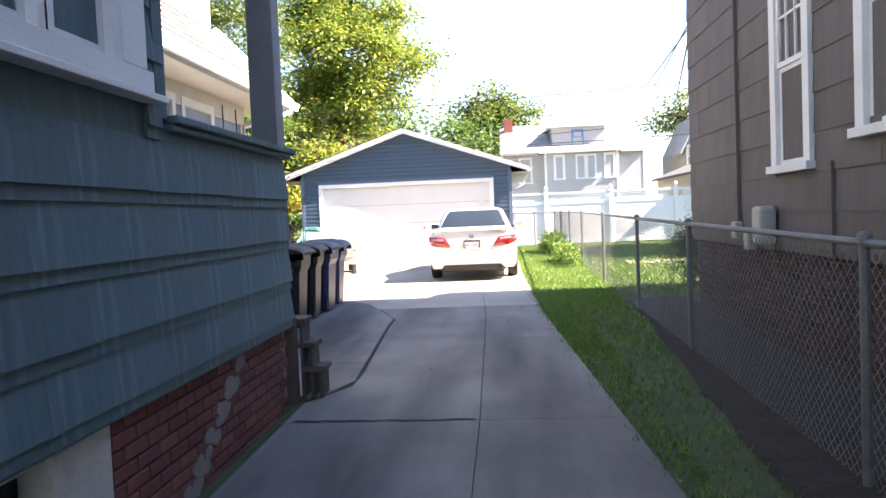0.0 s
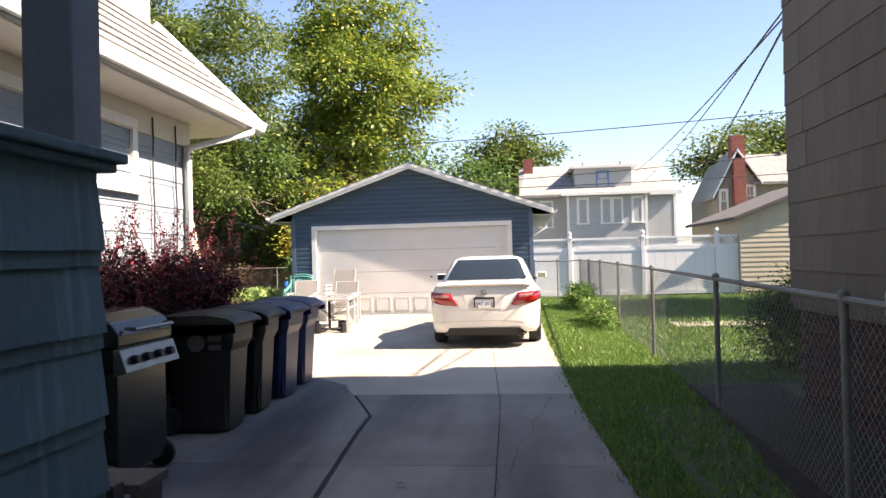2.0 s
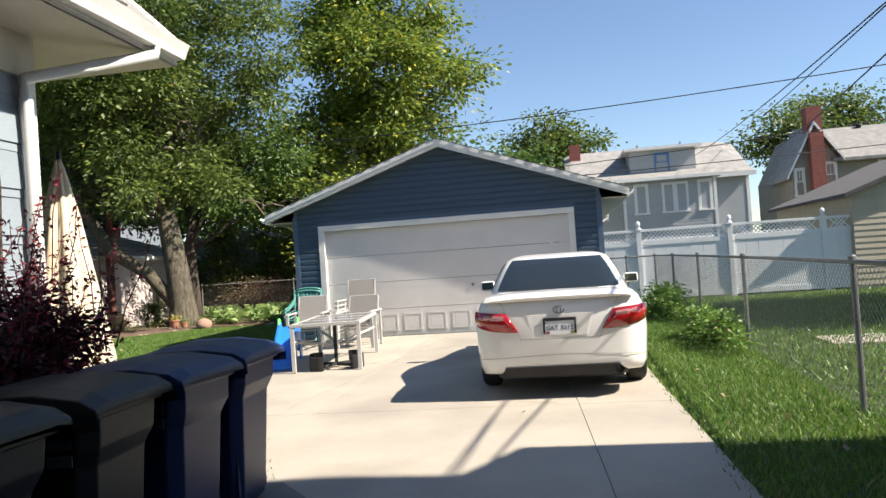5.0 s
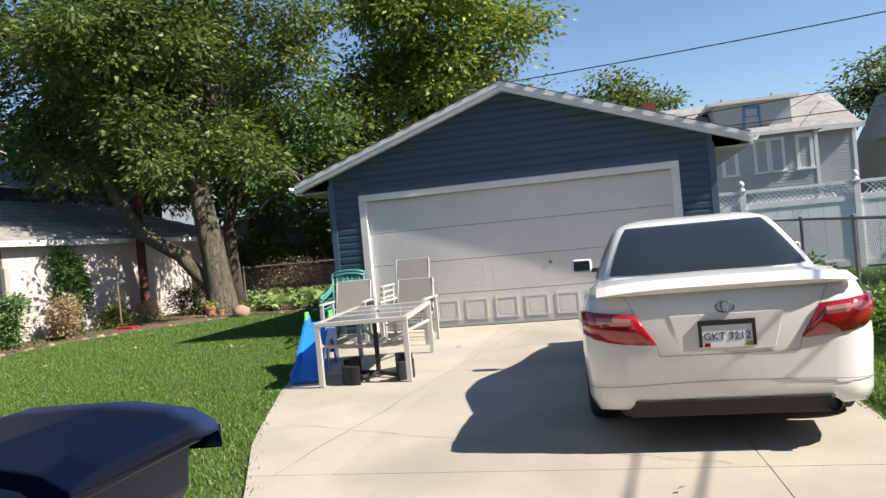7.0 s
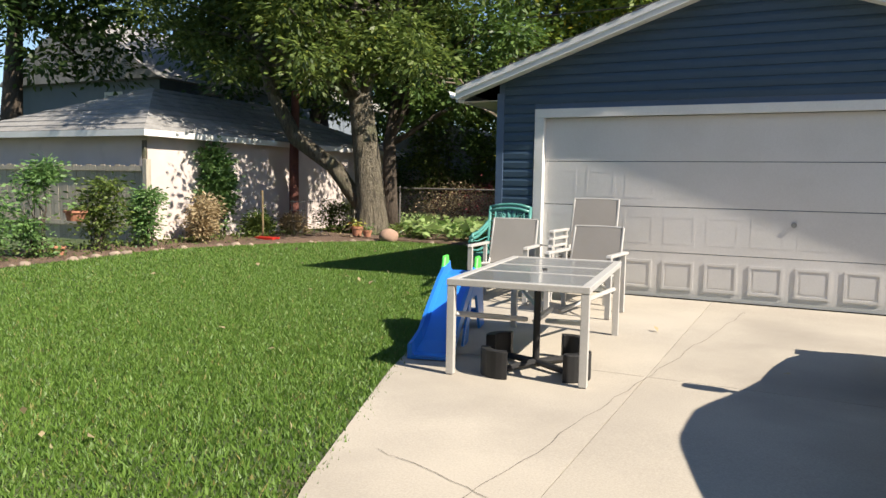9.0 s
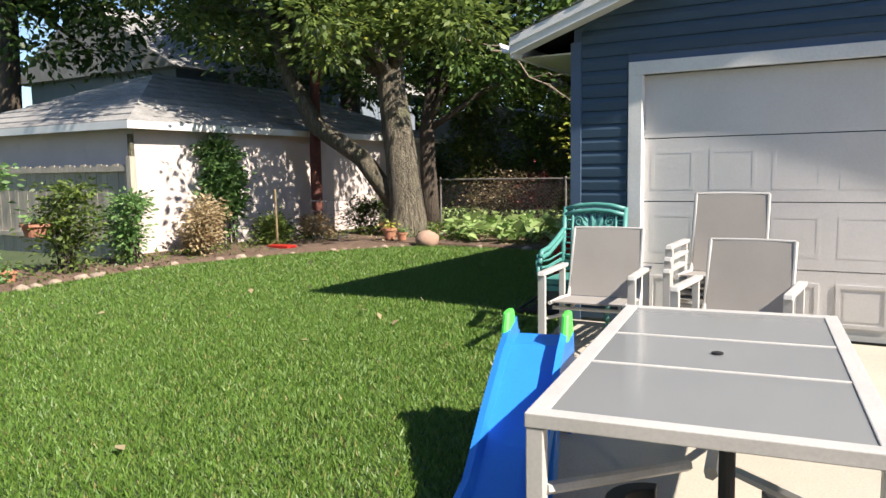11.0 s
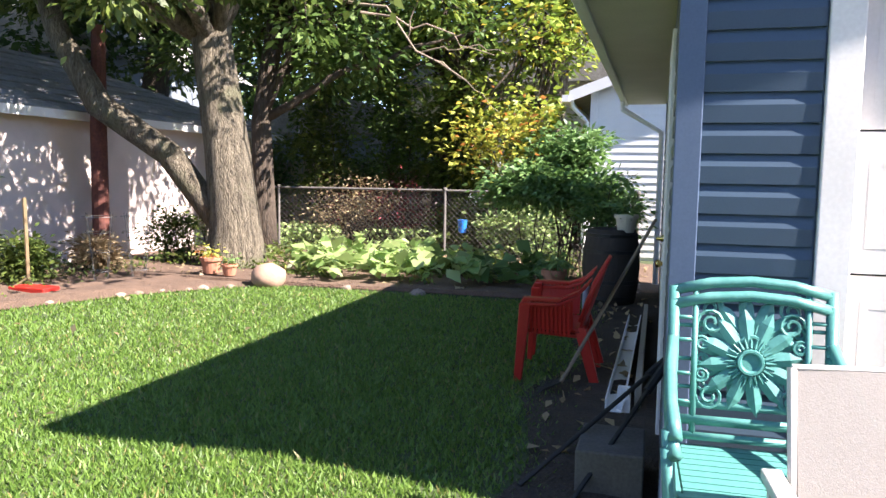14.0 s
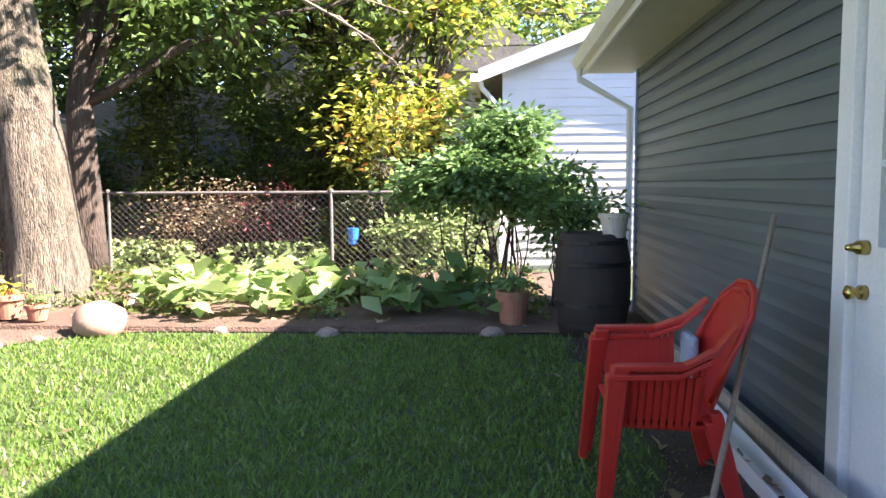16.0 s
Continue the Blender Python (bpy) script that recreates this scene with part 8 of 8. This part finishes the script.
red_chair(-6.44, 23.46, 0.2, -90, "red plastic garden armchair against the grey side wall")
red_chair(-6.42, 23.46, 0.235, -90, "red plastic garden armchair stacked on another, slightly dusty")

# leaning tools, boards and pots along the side wall
M_HANDLE = mat("worn_wood_handle", (0.28, 0.22, 0.16), (0.18, 0.14, 0.10), scale=4, fine=60, rough=0.8, bump=0.3)


def tool(a, b, label, name="garden_rake", head=True, r=0.013, grip=False):
    t = thing(name, label, "tool")
    a, b = Vector(a), Vector(b)
    simple("shaft", lambda bm: tube(bm, [a, b], r, 8), M_HANDLE if not grip else M_DARKMETAL, t)
    if head:
        simple("head", lambda bm: [tube(bm, [a, a + Vector((-0.04 + 0.012 * k - 0.06, 0.0 + (k - 6) * 0.028, -0.02)), a + Vector((-0.16, (k - 6) * 0.035, -0.06))], 0.004, 4) for k in range(13)], M_DARKMETAL, t, "dark tines")
    if grip:
        simple("grip", lambda bm: tube(bm, [b, b + (b - a).normalized() * 0.22], 0.022, 8), M_BLACK, t, "black grip")
    return t


tool((-6.36, 22.95, 0.28), (-5.80, 23.95, 1.33), "long-handled garden rake leaning on the side wall")
tool((-6.35, 21.35, 0.22), (-5.80, 21.85, 0.66), "long-handled tool with black grip leaning on the side wall", "garden_tool", False, 0.012, True)
tool((-6.10, 21.25, 0.22), (-5.80, 21.7, 0.62), "second long-handled tool with black grip leaning on the side wall", "garden_tool", False, 0.012, True)
gp = thing("metal_gutter", "loose white metal gutter length lying along the side wall", "gutter")
simple("channel", lambda bm: prism(bm, [(0, 0), (0.1, 0), (0.12, 0.08), (0.112, 0.08), (0.095, 0.008), (0.008, 0.008), (0.008, 0.08), (0, 0.08)], lambda x, z: (-6.05 + x, 22.6, 0.22 + z), lambda x, z: (-6.02 + x, 25.6, 0.22 + z)), M_VINYL, gp, "", 0.0)
dp = thing("plank", "weathered plank lying against the side wall", "plank")
boxpart("board", (-5.88, -5.84, 22.75, 25.9, 0.21, 0.36), M_FENCEWOOD, dp, "", 0.004)
ds = thing("downspout_piece", "short white downspout elbow standing by the side door", "downspout")
simple("elbow", lambda bm: (box(bm, -5.98, -5.90, 22.62, 22.70, 0.2, 0.36), box(bm, -5.975, -5.905, 22.625, 22.695, 0.36, 0.361)), M_VINYL, ds, "", 0.006)
M_BLOCK = mat("dusty_dark_block", (0.13, 0.12, 0.105), (0.08, 0.072, 0.065), scale=6, fine=60, rough=0.95, bump=0.6)
cb = thing("concrete_block", "dusty dark concrete block by the garage corner", "block")
boxpart("block", (-6.10, -5.80, 21.35, 21.75, 0.2, 0.42), M_BLOCK, cb, "", 0.01)
pk = thing("pillow", "pale blue cushion standing in the red chair", "cushion")
simple("cushion", lambda bm: box(bm, -6.29, -6.25, 23.5, 23.68, 0.62, 0.84), mat("pale_blue_cloth", (0.35, 0.42, 0.5), rough=0.95), pk, "", 0.015)

M_TERRA = mat("terracotta", (0.48, 0.22, 0.13), (0.36, 0.16, 0.10), scale=6, fine=70, rough=0.9, bump=0.3)
M_CREAMPOT = mat("cream_pot", (0.60, 0.56, 0.46), (0.5, 0.46, 0.38), scale=6, fine=70, rough=0.6, bump=0.1)


def pot(x, y, z, r, h, material, label, plant=None, seed=1, n=60):
    p = thing("flower_pot", label, "pot", at=(x, y, z))
    simple("pot", lambda bm: lathe(bm, [(r * 0.68, 0), (r * 0.9, h * 0.8), (r * 1.02, h * 0.8), (r * 1.02, h), (r * 0.9, h), (r * 0.88, h * 0.9)], 20), material, p, smooth=False)
    if plant:
        rr_ = np.random.default_rng(seed)
        c = rr_.normal(size=(n, 3)) * np.array([r * 0.7, r * 0.7, r * 0.45]) + np.array([0, 0, h + r * 0.45])
        leaves("foliage", c, 0.08, plant, p, seed)
    return p


M_BARREL = mat("dark_barrel_wood", (0.055, 0.042, 0.035), (0.03, 0.025, 0.02), scale=4, fine=60, rough=0.8, bump=0.4, stretch=(6, 6, 0.6))
ba = thing("barrel", "dark brown rain barrel with hoops at the garage's back corner", "barrel", at=(-6.28, 26.75, 0.2))
simple("barrel_body", lambda bm: lathe(bm, [(0.27, 0), (0.31, 0.22), (0.325, 0.45), (0.31, 0.68), (0.27, 0.86), (0.25, 0.87), (0.24, 0.84)], 28), M_BARREL, ba, smooth=True)
for z, r_ in ((0.1, 0.293), (0.28, 0.318), (0.62, 0.318), (0.80, 0.288)):
    simple("hoop", lambda bm: lathe(bm, [(r_, z - 0.02), (r_ + 0.006, z - 0.018), (r_ + 0.006, z + 0.018), (r_, z + 0.02)], 28), M_DARKMETAL, ba, "dark hoop")
pot(-6.12, 26.62, 1.04, 0.13, 0.2, M_CREAMPOT, "cream flower pot with green plant on the barrel", M_LEAF_V, 3)
pot(-6.95, 26.95, 0.2, 0.15, 0.34, M_TERRA, "terracotta flower pot in shade by the bed", M_LEAF_V, 4, 90)
pot(-11.65, 26.95, 0.26, 0.15, 0.22, M_TERRA, "terracotta pot with orange flowers by the tree", M_LEAF_ORANGE, 5)
pot(-11.3, 26.85, 0.26, 0.11, 0.15, M_TERRA, "small terracotta pot by the tree", M_LEAF_V, 6, 40)
pot(-13.55, 20.9, 0.75, 0.2, 0.18, M_TERRA, "terracotta bowl of plants by the board fence", M_LEAF_V, 7)
pot(-13.1, 20.2, 0.22, 0.13, 0.15, M_TERRA, "small terracotta pot at the bed's edge", M_LEAF_V, 8, 40)

# wire plant cages, red hose tray, small bed things
for x, y in ((-12.35, 26.35), (-12.65, 26.0)):
    cg = thing("plant_cage", "green wire tomato cage in the bed", "cage", "wire plant cages", at=(x, y, gz(y)))
    simple("wire", lambda bm: ([tube(bm, [(r_ * math.cos(t), r_ * math.sin(t), z) for t in np.linspace(0, 6.283, 15)], 0.004, 4) for r_, z in ((0.13, 0.15), (0.16, 0.4), (0.19, 0.65), (0.21, 0.85))] and [tube(bm, [(0.1 * math.cos(t), 0.1 * math.sin(t), 0), (0.21 * math.cos(t), 0.21 * math.sin(t), 0.9)], 0.004, 4) for t in (0, 1.57, 3.14, 4.71)]), M_GALV, cg)
bx = thing("planter_tray", "low red plastic tray at the bed's edge", "tray")
boxpart("tray", (-12.95, -12.45, 24.85, 25.1, 0.22, 0.29), M_REDP, bx, "", 0.01)
st = thing("wooden_stake", "pale forked branch stake in the bed", "stake")
simple("stake", lambda bm: (tube(bm, [(-13.0, 25.2, 0.15), (-13.02, 25.2, 1.3)], 0.022, 6), tube(bm, [(-13.0, 25.2, 0.35), (-12.8, 25.1, 0.2)], 0.015, 6), tube(bm, [(-13.0, 25.2, 0.35), (-13.2, 25.1, 0.2)], 0.015, 6)), M_LEAF_DRY, st)
dk = thing("rusty_post", "tall rusty reddish-brown post beside the pale garage", "post")
simple("post", lambda bm: tube(bm, [(-14.0, 27.6, 0), (-14.0, 27.6, 2.2), (-13.95, 27.6, 3.8)], [0.13, 0.12, 0.1], 10), mat("rust_brown", (0.16, 0.055, 0.04), (0.08, 0.03, 0.025), scale=4, fine=30, rough=0.9, bump=0.5), dk)
db = thing("fallen_branch", "bare grey forked branch hanging from the tree", "branch")
bm = bmesh.new()
for a, b, r0, r1, s in (((-11.6, 28.2, 4.9), (-8.3, 27.8, 2.9), 0.035, 0.012, 1), ((-9.9, 28.0, 3.9), (-8.1, 28.6, 3.35), 0.02, 0.006, 2), ((-9.2, 28.0, 3.5), (-8.8, 27.6, 4.3), 0.015, 0.005, 3), ((-9.0, 27.9, 3.3), (-7.7, 27.6, 3.2), 0.014, 0.005, 4), ((-8.8, 27.9, 3.2), (-7.9, 28.1, 2.5), 0.012, 0.004, 5)):
    limb(bm, a, b, r0, r1, s, 0.08, 8)
solid(bm)
part("branch", bm, M_HANDLE, db, "bare grey twigs")

# meters on the taupe house
M_METER = mat("meter_paint", (0.42, 0.42, 0.36), (0.34, 0.34, 0.30), scale=6, fine=60, rough=0.5, bump=0.1)
mb = thing("gas_meter", "pale grey utility meter box on the taupe wall", "meter")
simple("meter_box", lambda bm: box(bm, RX - 0.16, RX - 0.002, 7.05, 7.32, 1.06, 1.42), M_METER, mb, "", 0.04)
mc = thing("utility_box", "small pale utility box on the taupe wall", "utility box")
boxpart("box", (RX - 0.10, RX - 0.002, 7.62, 7.76, 0.98, 1.2), M_METER, mc, "", 0.02)
mc = thing("utility_box", "small grey utility box beside a conduit on the taupe wall", "utility box")
boxpart("box", (RX - 0.09, RX - 0.002, 8.05, 8.2, 1.08, 1.26), M_METER, mc, "", 0.02)
bt = thing("garden_ornament", "small white weathered ornament in the flower bed", "ornament", at=(-9.95, 29.6, 0.2))
simple("figure", lambda bm: (stone_mesh(bm, 0.16, 5.0, 0.8), box(bm, -0.2, 0.2, -0.1, 0.1, 0.12, 0.2)), M_CREAM, bt)
bl = thing("bucket", "small bright blue pail behind the wire fence", "bucket", at=(-9.2, 31.2, 0.75))
simple("pail", lambda bm: lathe(bm, [(0.07, -0.14), (0.09, 0.08), (0.095, 0.1)], 14), M_SLIDE, bl)

# ---- small pieces of the walls ----
for r in range(9):
    z = 0.035 + r * 0.074
    y = 2.86 + (0.0 if r % 2 else 0.105)
    if r % 2 == 0:
        brick(brick_wall, PX - 0.075, 2.905, z, 90, "b", 0.09)
    while y + 0.2 < PYN - 0.02:
        brick(brick_wall, PX - 0.075, y + 0.1, z, 90, "b", 0.2)
        y += 0.21
for r in range(9):
    z = 0.035 + r * 0.074
    y = -1.0 + (0.0 if r % 2 else 0.105)
    while y + 0.2 < 1.5:
        brick(brick_wall, PX - 0.075, y + 0.1, z, 90, "b", 0.2)
        y += 0.21
# these bricks use the copy with shade in its colour
brick_base = tagged(new("brick_base"), "red brick house base, shade darkened into the bricks", "wall", kind="structure")
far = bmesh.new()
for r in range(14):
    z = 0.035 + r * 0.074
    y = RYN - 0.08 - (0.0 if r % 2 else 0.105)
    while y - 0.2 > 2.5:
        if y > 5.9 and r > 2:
            brick(brick_base, RX + 0.075, y - 0.1, z, -90, "b2", 0.2001, M_BRICK_SHADED)
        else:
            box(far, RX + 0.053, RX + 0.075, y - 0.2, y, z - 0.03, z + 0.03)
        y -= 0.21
part("brick_field", far, M_BRICK_SHADED, brick_base)["kind"] = "stuff"
